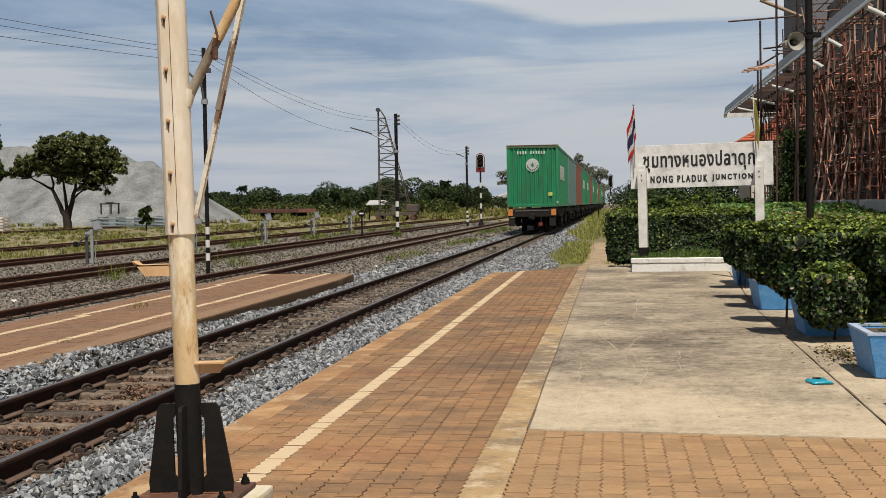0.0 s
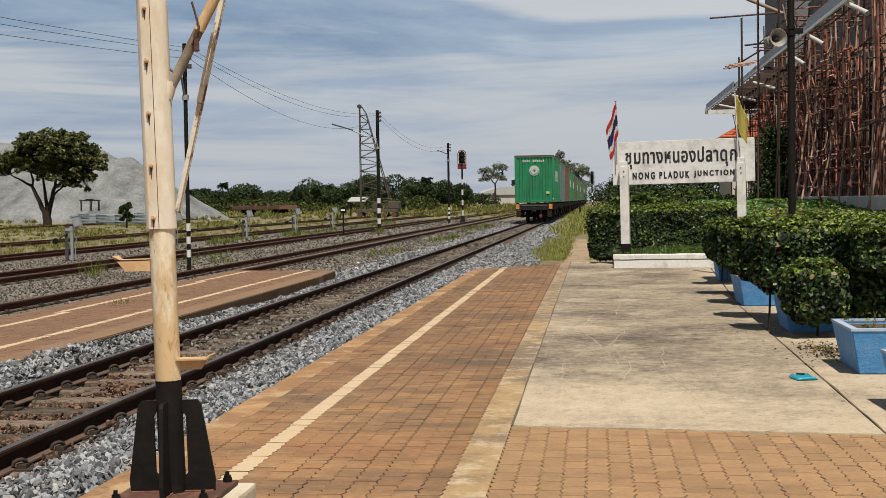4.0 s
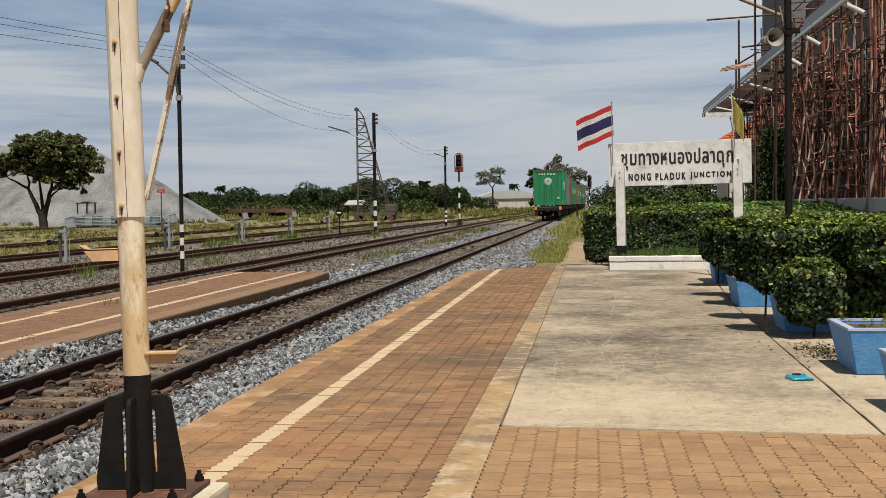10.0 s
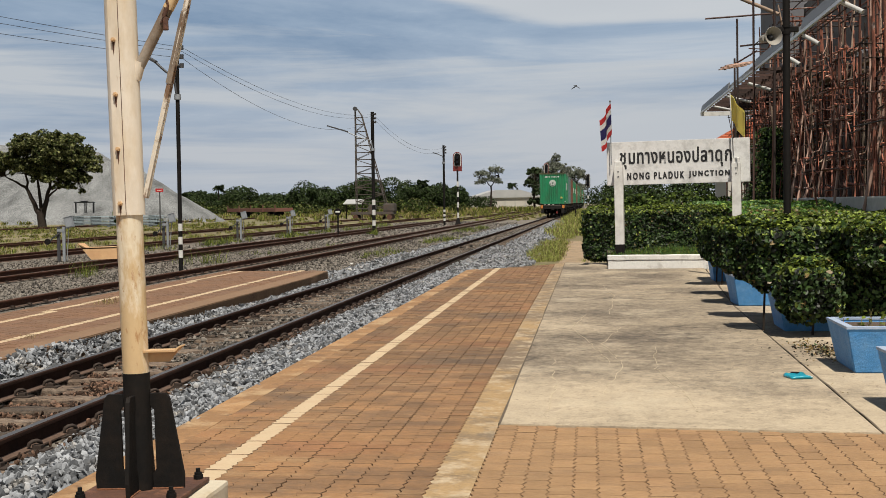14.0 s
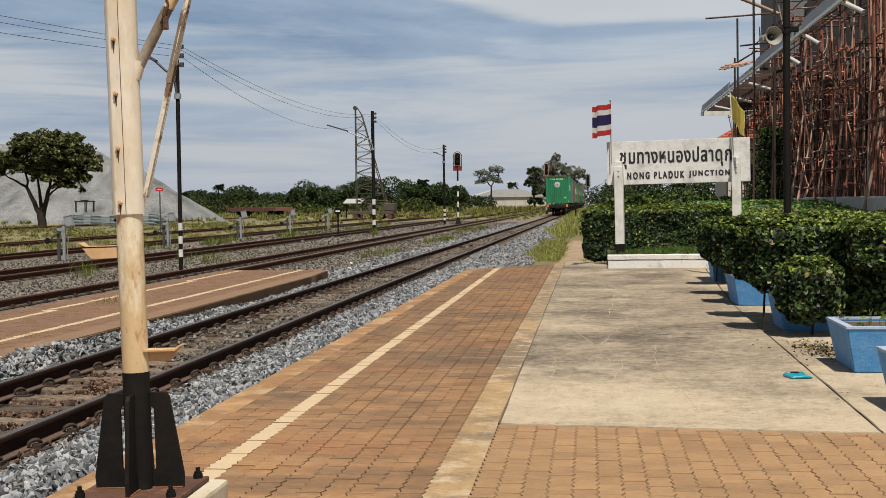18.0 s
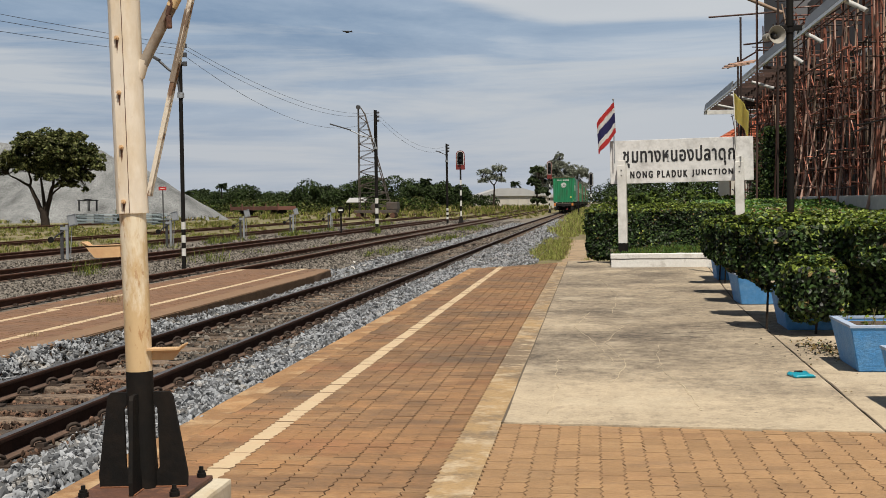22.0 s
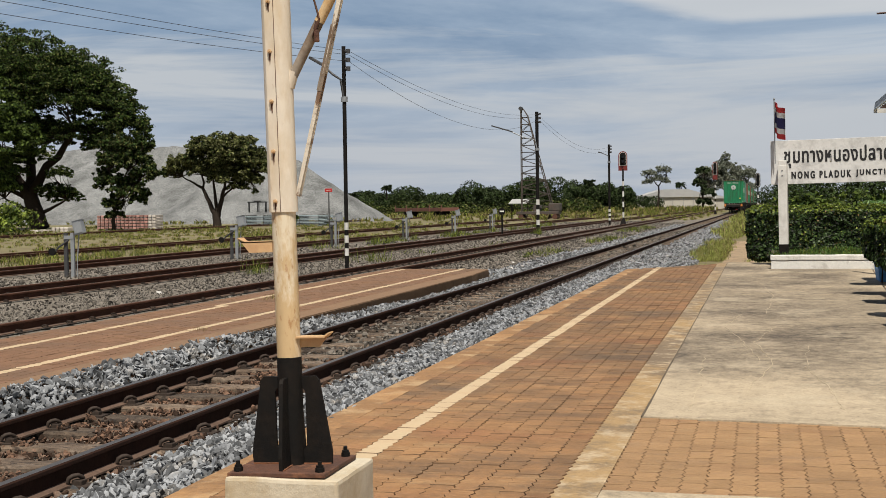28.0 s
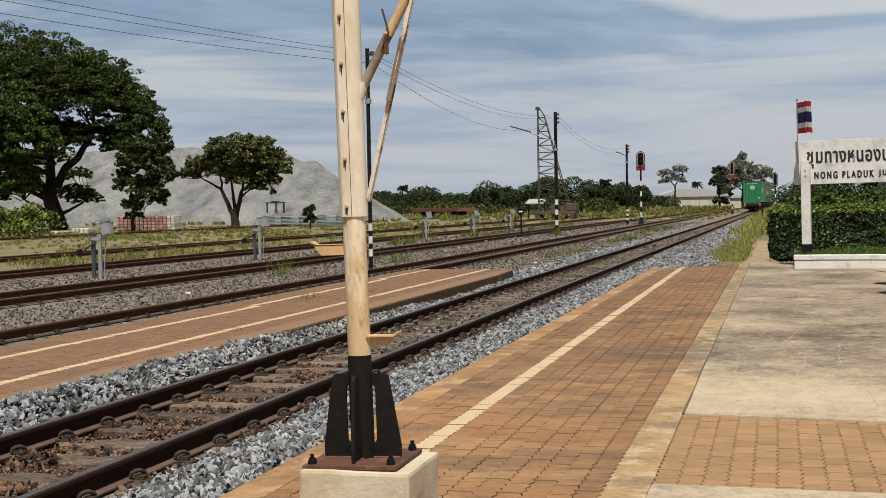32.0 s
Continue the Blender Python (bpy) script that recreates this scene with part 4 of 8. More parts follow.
def rim_frame(w, d, h):
    bm = bmesh.new()
    t = 0.05
    for x0, x1, y0, y1 in ((-w / 2, w / 2, -d / 2, -d / 2 + t), (-w / 2, w / 2, d / 2 - t, d / 2), (-w / 2, -w / 2 + t, -d / 2 + t, d / 2 - t), (w / 2 - t, w / 2, -d / 2 + t, d / 2 - t)):
        box(x0 - 0.003, x1 + 0.003, y0 - 0.003, y1 + 0.003, h - 0.012, h + 0.006, bm=bm)
    return bm


for px, py, w, d, h, tn, lb in ((2.18, 8.62, 0.80, 0.80, 0.335, 2, "blue-painted square concrete planter with bare soil"), (2.25, 10.72, 0.84, 0.84, 0.335, 0, "chipped blue concrete planter with dry stems"),
                                (2.18, 13.85, 0.80, 0.84, 0.36, 0, "blue concrete planter under an overhanging hedge"), (2.08, 17.00, 0.80, 0.80, 0.36, 2, "cracked blue concrete planter under a hedge"),
                                (2.22, 21.90, 0.70, 0.80, 0.42, 0, "blue concrete planter at the end of the row")):
    planter(px, py, w, d, h, tn, lb)

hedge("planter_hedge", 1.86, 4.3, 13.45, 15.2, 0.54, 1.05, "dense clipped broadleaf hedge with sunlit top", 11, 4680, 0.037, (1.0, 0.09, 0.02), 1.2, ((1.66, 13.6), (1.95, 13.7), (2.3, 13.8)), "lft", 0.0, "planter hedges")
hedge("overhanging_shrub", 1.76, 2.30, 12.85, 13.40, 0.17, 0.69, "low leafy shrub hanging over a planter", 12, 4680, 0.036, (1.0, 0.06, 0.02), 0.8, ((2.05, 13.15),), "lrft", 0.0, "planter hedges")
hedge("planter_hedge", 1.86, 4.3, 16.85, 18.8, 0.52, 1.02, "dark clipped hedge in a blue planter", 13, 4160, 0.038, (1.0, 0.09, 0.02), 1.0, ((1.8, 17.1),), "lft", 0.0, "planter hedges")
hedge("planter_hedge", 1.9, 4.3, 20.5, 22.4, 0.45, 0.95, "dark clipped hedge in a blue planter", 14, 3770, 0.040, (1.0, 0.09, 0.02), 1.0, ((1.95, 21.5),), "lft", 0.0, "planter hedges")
# hardly any bright leaves: shade under the hedge put into the leaf mix
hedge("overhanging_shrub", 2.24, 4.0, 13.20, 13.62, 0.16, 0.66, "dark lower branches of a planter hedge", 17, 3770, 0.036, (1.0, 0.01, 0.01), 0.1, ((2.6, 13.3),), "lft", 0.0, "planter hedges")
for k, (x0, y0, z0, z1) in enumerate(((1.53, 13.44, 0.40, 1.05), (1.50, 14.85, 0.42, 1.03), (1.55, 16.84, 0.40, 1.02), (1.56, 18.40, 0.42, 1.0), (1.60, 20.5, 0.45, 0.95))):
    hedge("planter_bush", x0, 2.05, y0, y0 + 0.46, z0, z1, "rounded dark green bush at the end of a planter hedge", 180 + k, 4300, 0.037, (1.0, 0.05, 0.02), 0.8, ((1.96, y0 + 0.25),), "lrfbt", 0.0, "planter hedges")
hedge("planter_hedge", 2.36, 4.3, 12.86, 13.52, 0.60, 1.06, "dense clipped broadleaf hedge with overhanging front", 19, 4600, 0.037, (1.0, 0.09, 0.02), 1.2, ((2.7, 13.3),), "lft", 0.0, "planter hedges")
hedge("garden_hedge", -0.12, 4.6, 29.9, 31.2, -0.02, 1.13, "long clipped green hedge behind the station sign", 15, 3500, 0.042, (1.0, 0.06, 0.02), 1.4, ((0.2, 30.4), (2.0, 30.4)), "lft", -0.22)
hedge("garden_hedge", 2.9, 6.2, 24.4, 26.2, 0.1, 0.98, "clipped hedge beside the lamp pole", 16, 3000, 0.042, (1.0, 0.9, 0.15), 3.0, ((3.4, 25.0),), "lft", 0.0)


def twigs(name, x0, x1, y0, y1, z, h, count, seed, label):
    """A few bare dry stems with sparse small leaves."""
    rng = np.random.default_rng(seed)
    st = thing(name, pose(0, 0, 0), label, "stems")
    q = []
    for _ in range(count):
        x, y, hh = rng.uniform(x0, x1), rng.uniform(y0, y1), h * rng.uniform(0.4, 1.0)
        a = rng.uniform(-0.25, 0.25, 2)
        bm = bmesh.new()
        pts = [(x, y, z - 0.03), (x + a[0] * hh * 0.4, y + a[1] * hh * 0.4, z + hh * 0.5), (x + a[0] * hh, y + a[1] * hh, z + hh)]
        tube(pts, 0.004, 5, bm, radii=(0.004, 0.003, 0.0015))
        part("stem", bm, M_GRASS_DRY if rng.uniform() < 0.8 else M_BARK, st)
        n = rng.integers(3, 9)
        c = np.array(pts[0]) + (np.array(pts[2]) - np.array(pts[0])) * rng.uniform(0.1, 1, (n, 1)) + rng.normal(0, 0.02, (n, 3))
        q.append(leaf_quads(rng, c, np.tile((0, 0, 1.0), (n, 1)), 0.032))
    tagged(part("leaves", quads_mesh("leaves", np.concatenate(q), M_LEAF_LIGHT), None, st), kind="stuff")


twigs("dry_stems", 1.92, 2.5, 10.4, 11.0, 0.30, 0.17, 14, 21, "thin dry stems in the planter soil")
twigs("dry_stems", 1.88, 2.5, 8.35, 8.9, 0.30, 0.16, 10, 22, "thin dry stems in the planter soil")

# fallen leaves beside the planters
rng = np.random.default_rng(31)
n = 90
c = np.stack([rng.normal(1.78, 0.22, n), rng.uniform(9.0, 14.0, n), np.full(n, 0.012)], 1)
c[: n // 3, 1] = rng.normal(11.9, 0.5, n // 3)
c = c[c[:, 0] > 1.25]
tagged(part("fallen_leaves", quads_mesh("fallen_leaves", leaf_quads(rng, c, np.tile((0, 0, 1.0), (len(c), 1)), 0.020, 0.25), [M_LEAF_DRY, M_BARK], rng.integers(0, 2, len(c))), None), "dry leaves lying on the concrete by the planters", "leaves", kind="stuff")

n = 520
c = np.stack([rng.normal(1.92, 0.10, n), rng.normal(11.75, 0.32, n), rng.uniform(0.006, 0.035, n)], 1)
tagged(part("leaf_litter", quads_mesh("leaf_litter", leaf_quads(rng, c, np.tile((0, 0, 1.0), (n, 1)), 0.019, 0.5), [M_LEAF_DRY, M_BARK, M_LEAF], rng.integers(0, 3, n)), None), "small drift of dead leaves behind a planter", "leaves", kind="stuff")

# the plastic wrapper on the slab
bm = bmesh.new()
g = bmesh.ops.create_grid(bm, x_segments=10, y_segments=8, size=0.5)
for v in bm.verts:
    u, w = v.co.x, v.co.y
    v.co = Vector((u * 0.15, w * 0.17, 0.012 + 0.024 * abs(noise.noise(Vector((u * 4, w * 5, 1)))) + 0.012 * (1 - 4 * u * u)))
r = bmesh.ops.extrude_face_region(bm, geom=list(bm.faces))
for v in (e for e in r["geom"] if isinstance(e, bmesh.types.BMVert)):
    v.co.z = 0.006
bmesh.ops.recalc_face_normals(bm, faces=bm.faces)
bag = thing("plastic_wrapper", pose(1.45, 10.08, 0.004, 0, 0, 12), "crumpled turquoise plastic wrapper on the concrete", "litter")
part("film", bm, M_CYAN, bag, smooth=True)
part("opening", box(-0.025, 0.035, 0.058, 0.084, 0.012, 0.036, 0.006), M_GLASS_DARK, bag)
part("white_edge", box(0.060, 0.078, -0.085, 0.02, 0.008, 0.020, 0.004), M_WHITE, bag)

# ---- lamp pole with loudspeaker ----
M_POLE = mat("dark_pole_paint", (0.009, 0.0078, 0.007), 0.7, spec=0.15, vary=0.2, grain=15)
lamp = thing("lamp_pole", pose(2.97, 21.05, -0.1), "tall dark steel pole carrying a loudspeaker", "pole")
bm = bmesh.new()
tube([(0, 0, 0), (0, 0, 8.0)], 0.055, 14, bm)
part("shaft", bm, M_POLE, lamp)
for z in (3.88, 3.98):
    bm = bmesh.new()
    tube([(0, 0, z - 0.02), (0, 0, z + 0.02)], 0.066, 14, bm)
    part("clamp", bm, M_BLACK, lamp)
part("bracket", box(-0.16, 0.18, -0.04, 0.04, 3.89, 3.97, 0.01), M_BLACK, lamp)
horn = thing("loudspeaker", pose(2.73, 20.98, 3.72, 0, 0, 18), "weathered white horn loudspeaker on the pole", "loudspeaker")
bm = bmesh.new()
tube([(0, 0.16, 0), (0, 0.10, 0), (0, 0.02, 0), (0, -0.06, 0), (0, -0.10, 0), (0, -0.105, 0)], 0.1, 24, bm, radii=(0.035, 0.038, 0.055, 0.10, 0.138, 0.140), cap=False)
r = bmesh.ops.solidify(bm, geom=list(bm.faces), thickness=0.004)
M_HORN = mat("aged_white_plastic", (0.25, 0.235, 0.205), 0.55, vary=0.08, grain=12)
part("bell", bm, M_HORN, horn, smooth=True)
bm = bmesh.new()
tube([(0, 0.15, 0), (0, -0.02, 0), (0, -0.04, 0)], 0.03, 14, bm, radii=(0.03, 0.032, 0.012))
part("driver", bm, M_DARK_GREY, horn)
bm = bmesh.new()
tube([(0, 0.16, 0), (0, 0.30, 0)], 0.06, 16, bm, radii=(0.06, 0.055))
part("housing", bm, M_HORN, horn)
part("yoke", box(0.03, 0.20, 0.02, 0.06, 0.06, 0.10, 0.006), M_BLACK, horn)

# ---- poles, cables and signals ----
def ringed_shaft(height, radius, bands, parent, name="shaft", base=M_BLACK):
    """A pole with painted bands: (from, to, material) from the foot."""
    bm = bmesh.new()
    tube([(0, 0, 0), (0, 0, height)], radius, 12, bm)
    sh = part(name, bm, base, parent)
    for z0, z1, m in bands:
        bm = bmesh.new()
        tube([(0, 0, z0), (0, 0, z1)], radius + 0.004, 12, bm)
        part("painted_band", bm, m, sh)
    return sh


def line_pole(x, y, h, r, arm, arm_z, arm_up, label):
    """A black line pole with white bands at its foot, insulators and a street-lamp arm."""
    p = thing("line_pole", pose(x, y, BED_Z - 0.02), label, "pole", "line poles along the yard")
    k = h / 5.2
    ringed_shaft(h, r, [(z, z + 0.17, M_WHITE) for z in (0.36, 0.66, 0.96)] if h < 5.6 else [(z, z + 0.26, M_WHITE) for z in (0.48, 1.0, 1.5)], p)
    for z in (h - 0.12, h - 0.32, h - 0.52):
        bm = bmesh.new()
        tube([(r, -0.02, z), (r + 0.07, -0.02, z)], 0.045, 8, bm)
        tube([(r + 0.07, -0.02, z - 0.05), (r + 0.07, -0.02, z + 0.05)], 0.05, 8, bm)
        part("insulator", bm, M_DARK_GREY, p)
    bm = bmesh.new()
    zz = arm_z
    tube([(0, -r, zz), (-0.06, -r - 0.02, zz + 0.45), (-0.3 * arm, -r - 0.02, zz + 0.45 + arm_up * 0.4), (-arm * 0.55, -r - 0.02, zz + 0.45 + arm_up)], 0.028, 8, bm)
    part("lamp_arm", bm, M_GALV if h > 5.6 else M_DARK_GREY, p)
    tilt = math.degrees(math.atan2(arm_up * 0.6, arm * 0.3))
    bm = box(-arm * 0.48, 0, -0.07, 0.07, -0.03, 0.035, 0.015)
    part("lamp_head", bm, M_DARK_GREY, p, at=pose(-arm * 0.53, -r - 0.02, zz + 0.45 + arm_up, 0, tilt * 0.8, 0))
    bm = bmesh.new()
    tube([(0, 0, zz - 0.06), (0, 0, zz + 0.06)], r + 0.03, 10, bm)
    part("clamp", bm, M_GALV, p)


line_pole(-9.20, 29.6, 5.20, 0.047, 0.85, 3.98, 0.33, "black line pole with white bands and a lamp arm")
line_pole(-10.68, 65.6, 6.12, 0.085, 2.3, 4.25, 0.45, "tall black line pole with white bands and a long lamp arm")
line_pole(-9.95, 91.1, 5.55, 0.075, 0.75, 4.35, 0.15, "black line pole with white bands and a short lamp arm")


def cable(name, pts, sag, r, label):
    """A hanging wire from pole to pole."""
    c = thing(name, pose(0, 0, 0), label, "cable", "wires above the yard")
    for a, b in zip(pts, pts[1:]):
        a, b = Vector(a), Vector(b)
        bm = bmesh.new()
        tube([a.lerp(b, k / 24) - Vector((0, 0, sag * 4 * (k / 24) * (1 - k / 24))) for k in range(25)], r, 5, bm)
        part("span", bm, M_CABLE, c)


for dz, near_sag, sag in ((0.0, 0.45, 0.55), (-0.09, 0.50, 0.62), (-0.24, 0.55, 1.0)):
    cable("overhead_wire", ((-15.6, -6.0, 5.3 + dz), (-9.08, 29.6, 4.88 + dz)), near_sag, 0.0048, "thin black wire hanging between line poles")
    cable("overhead_wire", ((-9.08, 29.6, 4.88 + dz), (-10.55, 65.6, 5.80 + dz)), sag, 0.0050, "thin black wire hanging between line poles")
cable("overhead_wire", ((-10.55, 65.6, 5.7), (-9.85, 91.1, 5.2)), 0.75, 0.006, "thin wire hanging slack between line poles")
cable("overhead_wire", ((-10.55, 65.6, 5.5), (-9.85, 91.1, 5.0)), 0.80, 0.006, "thin wire hanging slack between line poles")


def signal(x, y, head_z, head_h, red, foot, label):
    """A colour-light signal seen from its back and front: backboard with white rim, lamps, plate and banded post."""
    s = thing("railway_signal", pose(x, y, foot), label, "signal", "colour-light signals")
    z0 = head_z - foot
    ringed_shaft(z0 + 0.1, 0.06, [(0.55 + 0.7 * k, 0.9 + 0.7 * k, M_WHITE) for k in range(max(1, int((z0 - 0.7) / 0.7)))], s, "post", M_BLACK)
    w = 0.30 if red else 0.27

    def stadium(hw, a, b):
        pts = [(hw * math.cos(t), b - hw + hw * math.sin(t)) for t in (math.pi * k / 10 for k in range(11))]
        return pts + ([(-hw, a), (hw, a)] if red else [(hw * math.cos(t), a + hw + hw * math.sin(t)) for t in (math.pi + math.pi * k / 10 for k in range(11))])

    part("backboard", prism(stadium(w, z0, z0 + head_h), "y", -0.02, 0.02), M_RED if red else M_BLACK, s, "dark red backboard" if red else "black backboard")
    part("white_rim", prism(stadium(w * 0.80, z0 + head_h * (0.26 if red else 0.07), z0 + head_h * 0.955), "y", -0.032, -0.022), M_WHITE, s, "white painted rim")
    part("lamp_panel", prism(stadium(w * 0.69, z0 + head_h * (0.285 if red else 0.10), z0 + head_h * 0.935), "y", -0.046, -0.034), M_BLACK, s)
    n = 2 if red else 3
    for k in range(n):
        z = z0 + head_h * ((0.48 + 0.24 * k) if red else (0.26 + 0.24 * k))
        bm = bmesh.new()
        tube([(0, -0.046, z), (0, -0.20, z)], w * 0.36, 14, bm, cap=False)
        bmesh.ops.solidify(bm, geom=list(bm.faces), thickness=0.006)
        hood = part("hood", bm, M_BLACK, s)
        bm = bmesh.new()
        tube([(0, -0.048, z), (0, -0.062, z)], w * 0.33, 14, bm)
        part("lens", bm, M_GLASS_DARK, hood)
    part("base", taper_box(0.42, 0.42, 0.20, 0.20, 0.0, 0.45), M_BLACK, s)


signal(-8.86, 89.6, 3.50, 1.30, True, BED_Z, "red-backed colour-light signal with unlit lamps on a banded post")
signal(-5.48, 170.0, 4.15, 2.25, True, BED_Z, "red-backed colour-light signal on a banded post beyond the platform")
signal(-0.20, 150.0, 2.85, 1.62, False, -0.24, "black colour-light signal on a banded post beside the track")

mk = thing("marker_post", pose(-1.28, 120, -0.24), "short black trackside marker post", "post")
part("stake", box(-0.07, 0.07, -0.07, 0.07, 0, 1.35, 0.02), M_BLACK, mk)
part("cap", box(-0.14, 0.14, -0.09, 0.09, 1.1, 1.5, 0.03), M_BLACK, mk)


# ---- wire-run posts with grey boxes between the tracks ----
def wire_post(x, y, turn, boxed, label):
    s = thing("signal_wire_post", pose(x, y, BED_Z - 0.02, 0, 0, turn), label, "post", "signal wire posts")
    for dx in (-0.11, 0.045):
        part("upright", prism(((dx, -0.05), (dx + 0.075, -0.05), (dx + 0.075, 0.03), (dx + 0.062, 0.03), (dx + 0.062, -0.037), (dx + 0.013, -0.037), (dx + 0.013, 0.03), (dx, 0.03)), "z", 0, 1.0), M_GALV if dx > 0 else M_DARK_GREY, s)
    part("crosspiece", box(-0.10, 0.115, -0.062, -0.050, 0.86, 0.94), M_GALV, s)
    bm = bmesh.new()
    tube([(0.02, -0.07, 0.84), (-0.22, -0.09, 0.68), (-0.34, -0.09, 0.52)], 0.022, 8, bm)
    part("crank", bm, M_DARK_GREY, s)
    bm = bmesh.new()
    tube([(-0.36, -0.12, 0.58), (-0.36, -0.06, 0.58)], 0.085, 14, bm)
    part("pulley", bm, M_BLACK, s)
    bm = bmesh.new()
    tube([(0.16, 0.02, 0.0), (0.17, 0.02, 0.35), (0.20, 0.02, 0.75), (0.22, 0.02, 1.0)], 0.013, 6, bm)
    part("conduit", bm, M_GALV, s)
    if boxed:
        bm = bmesh.new()
        tube([(0.06, 0, 0.86), (0.20, 0, 1.06)], 0.022, 8, bm)
        part("box_arm", bm, M_GALV, s)
        bx = part("box", box(-0.13, 0.13, -0.16, 0.12, -0.19, 0.19, 0.012), M_GALV, s, "pale grey metal junction box", at=pose(0.24, 0, 1.12, 0, -14, 0) @ Matrix.Scale(0.78, 4))
        part("box_door", box(-0.105, 0.105, -0.172, -0.162, -0.16, 0.16, 0.003), M_GALV, bx)
        part("box_roof", box(-0.145, 0.145, -0.18, 0.14, 0.192, 0.215, 0.004), M_GALV, bx)


for k, (x, y) in enumerate(((-14.90, 27.1), (-14.93, 36.7), (-15.22, 46.9), (-15.42, 57.7), (-15.63, 68.3), (-15.97, 80.0))):
    wire_post(x, y, (8, 5, 0, 0, 4, 0)[k], True, "galvanised signal wire post with a grey box")

# the shunting disc and the red board in the grass
dk = thing("shunting_disc", pose(-11.8, 62.0, BED_Z), "black disc indicator with white bar on a short post", "signal")
part("stake", box(-0.035, 0.035, -0.035, 0.035, 0, 1.05), M_BLACK, dk)
bm = bmesh.new()
tube([(0, -0.04, 1.18), (0, -0.08, 1.18)], 0.17, 18, bm)
part("disc", bm, M_BLACK, dk)
part("white_bar", box(-0.10, 0.10, -0.088, -0.082, 1.15, 1.22), M_WHITE, dk, at=pose(0, 0, 0))
rs = thing("red_notice_board", pose(-25.75, 78.0, -0.24), "small red notice board with white bars on a thin stake", "sign")
part("stake", box(-0.03, 0.03, -0.03, 0.03, 0, 2.5), M_DARK_GREY, rs)
part("board", box(-0.24, 0.24, -0.05, -0.032, 2.50, 2.71, 0.004), mat("bright_red_paint", (0.40, 0.02, 0.02), 0.5, vary=0.08, grain=8), rs)
part("white_bar", box(-0.14, 0.14, -0.056, -0.052, 2.59, 2.62), M_WHITE, rs)


# ---- the old lattice mast with its machine ----
def lattice_mast():
    m = thing("lattice_mast", pose(-24.1, 139.0, -0.24), "tall rusty lattice crane mast standing in the yard", "crane")
    legs = {"back": [(-0.45, 0.4, 0), (-0.45, 0.3, 11.6)], "back2": [(-0.45, -0.4, 0), (-0.45, -0.2, 11.6)], "fore": [(2.9, 0.8, 1.0), (0.25, 0.25, 11.0), (-0.2, 0.1, 11.7)], "fore2": [(2.9, -0.8, 1.0), (0.25, -0.2, 11.0), (-0.2, -0.05, 11.7)]}
    for pts in legs.values():
        bm = bmesh.new()
        tube(pts, 0.052, 6, bm)
        part("leg", bm, M_MAST, m)

    def on(pts, z):
        for a, b in zip(pts, pts[1:]):
            if a[2] <= z <= b[2]:
                k = (z - a[2]) / (b[2] - a[2])
                return Vector(a).lerp(Vector(b), k)
        return Vector(pts[-1])

    zs = [1.2 + 0.74 * k for k in range(14)]
    for k, z in enumerate(zs):
        for a, b in (("back", "fore"), ("back2", "fore2"), ("fore", "fore2")):
            bm = bmesh.new()
            tube([on(legs[a], z), on(legs[b], z)], 0.032, 5, bm)
            if k + 1 < len(zs):
                lo, hi = (a, b) if k % 2 else (b, a)
                tube([on(legs[lo], z), on(legs[hi], zs[k + 1])], 0.030, 5, bm)
            part("brace", bm, M_MAST, m)
    bm = bmesh.new()
    tube([(-0.45, -0.25, 11.75), (-0.45, 0.25, 11.75)], 0.22, 14, bm)
    part("pulley_wheel", bm, M_DARK_GREY, m)
    part("machine_deck", box(-0.9, 3.6, -1.1, 1.1, 0.55, 0.85, 0.03), M_MAST, m)
    for x in (-0.4, 0.9, 2.2, 3.2):
        bm = bmesh.new()
        tube([(x, -1.15, 0.28), (x, 1.15, 0.28)], 0.28, 14, bm)
        part("roller", bm, M_RUST, m)
    part("engine", box(2.5, 3.7, -0.9, 0.9, 0.85, 1.7, 0.12), M_MAST, m)
    bm = bmesh.new()
    tube([(1.2, -0.7, 1.2), (1.2, 0.7, 1.2)], 0.38, 14, bm)
    part("winch_drum", bm, M_MAST, m)


M_MAST = mat("weathered_mast_steel", (0.055, 0.047, 0.04), 0.8, vary=0.3, grain=5, stain=(0.09, 0.05, 0.035), stain_amt=0.6, stain_scale=1.5)
lattice_mast()
rf = thing("tin_shelter", pose(-26.7, 150, -0.24), "small pale tin roof on posts", "shelter")
part("roof", box(-1.1, 1.0, -1.2, 1.2, 1.95, 2.05, 0.02), M_SHED_ROOF, rf, at=pose(0, 0, 0, 12))
for x in (-1.0, 0.85):
    part("post", box(x - 0.06, x + 0.06, -0.06, 0.06, 0, 2.0), M_BARK, rf)

# ---- stacks and a flat wagon by the stone heap ----
M_TIE_RED = mat("reddish_concrete_sleeper", (0.33, 0.18, 0.155), 0.9, vary=0.2, grain=4, per_object=0.3)
M_TIE_PALE = mat("pale_concrete_sleeper", (0.46, 0.42, 0.38), 0.9, vary=0.15, grain=4, per_object=0.2)
stack = thing("sleeper_stack", pose(-51.7, 98.0, -0.24, 0, 0, 8), "stack of red-ended concrete sleepers on pale battens", "sleeper stack")
tie = finish(box(-0.13, 0.13, -1.0, 1.0, 0, 0.17, 0.02), "sleeper", M_TIE_RED)
tie2 = finish(box(-0.13, 0.13, -1.0, 1.0, 0, 0.17, 0.02), "sleeper", M_TIE_PALE)
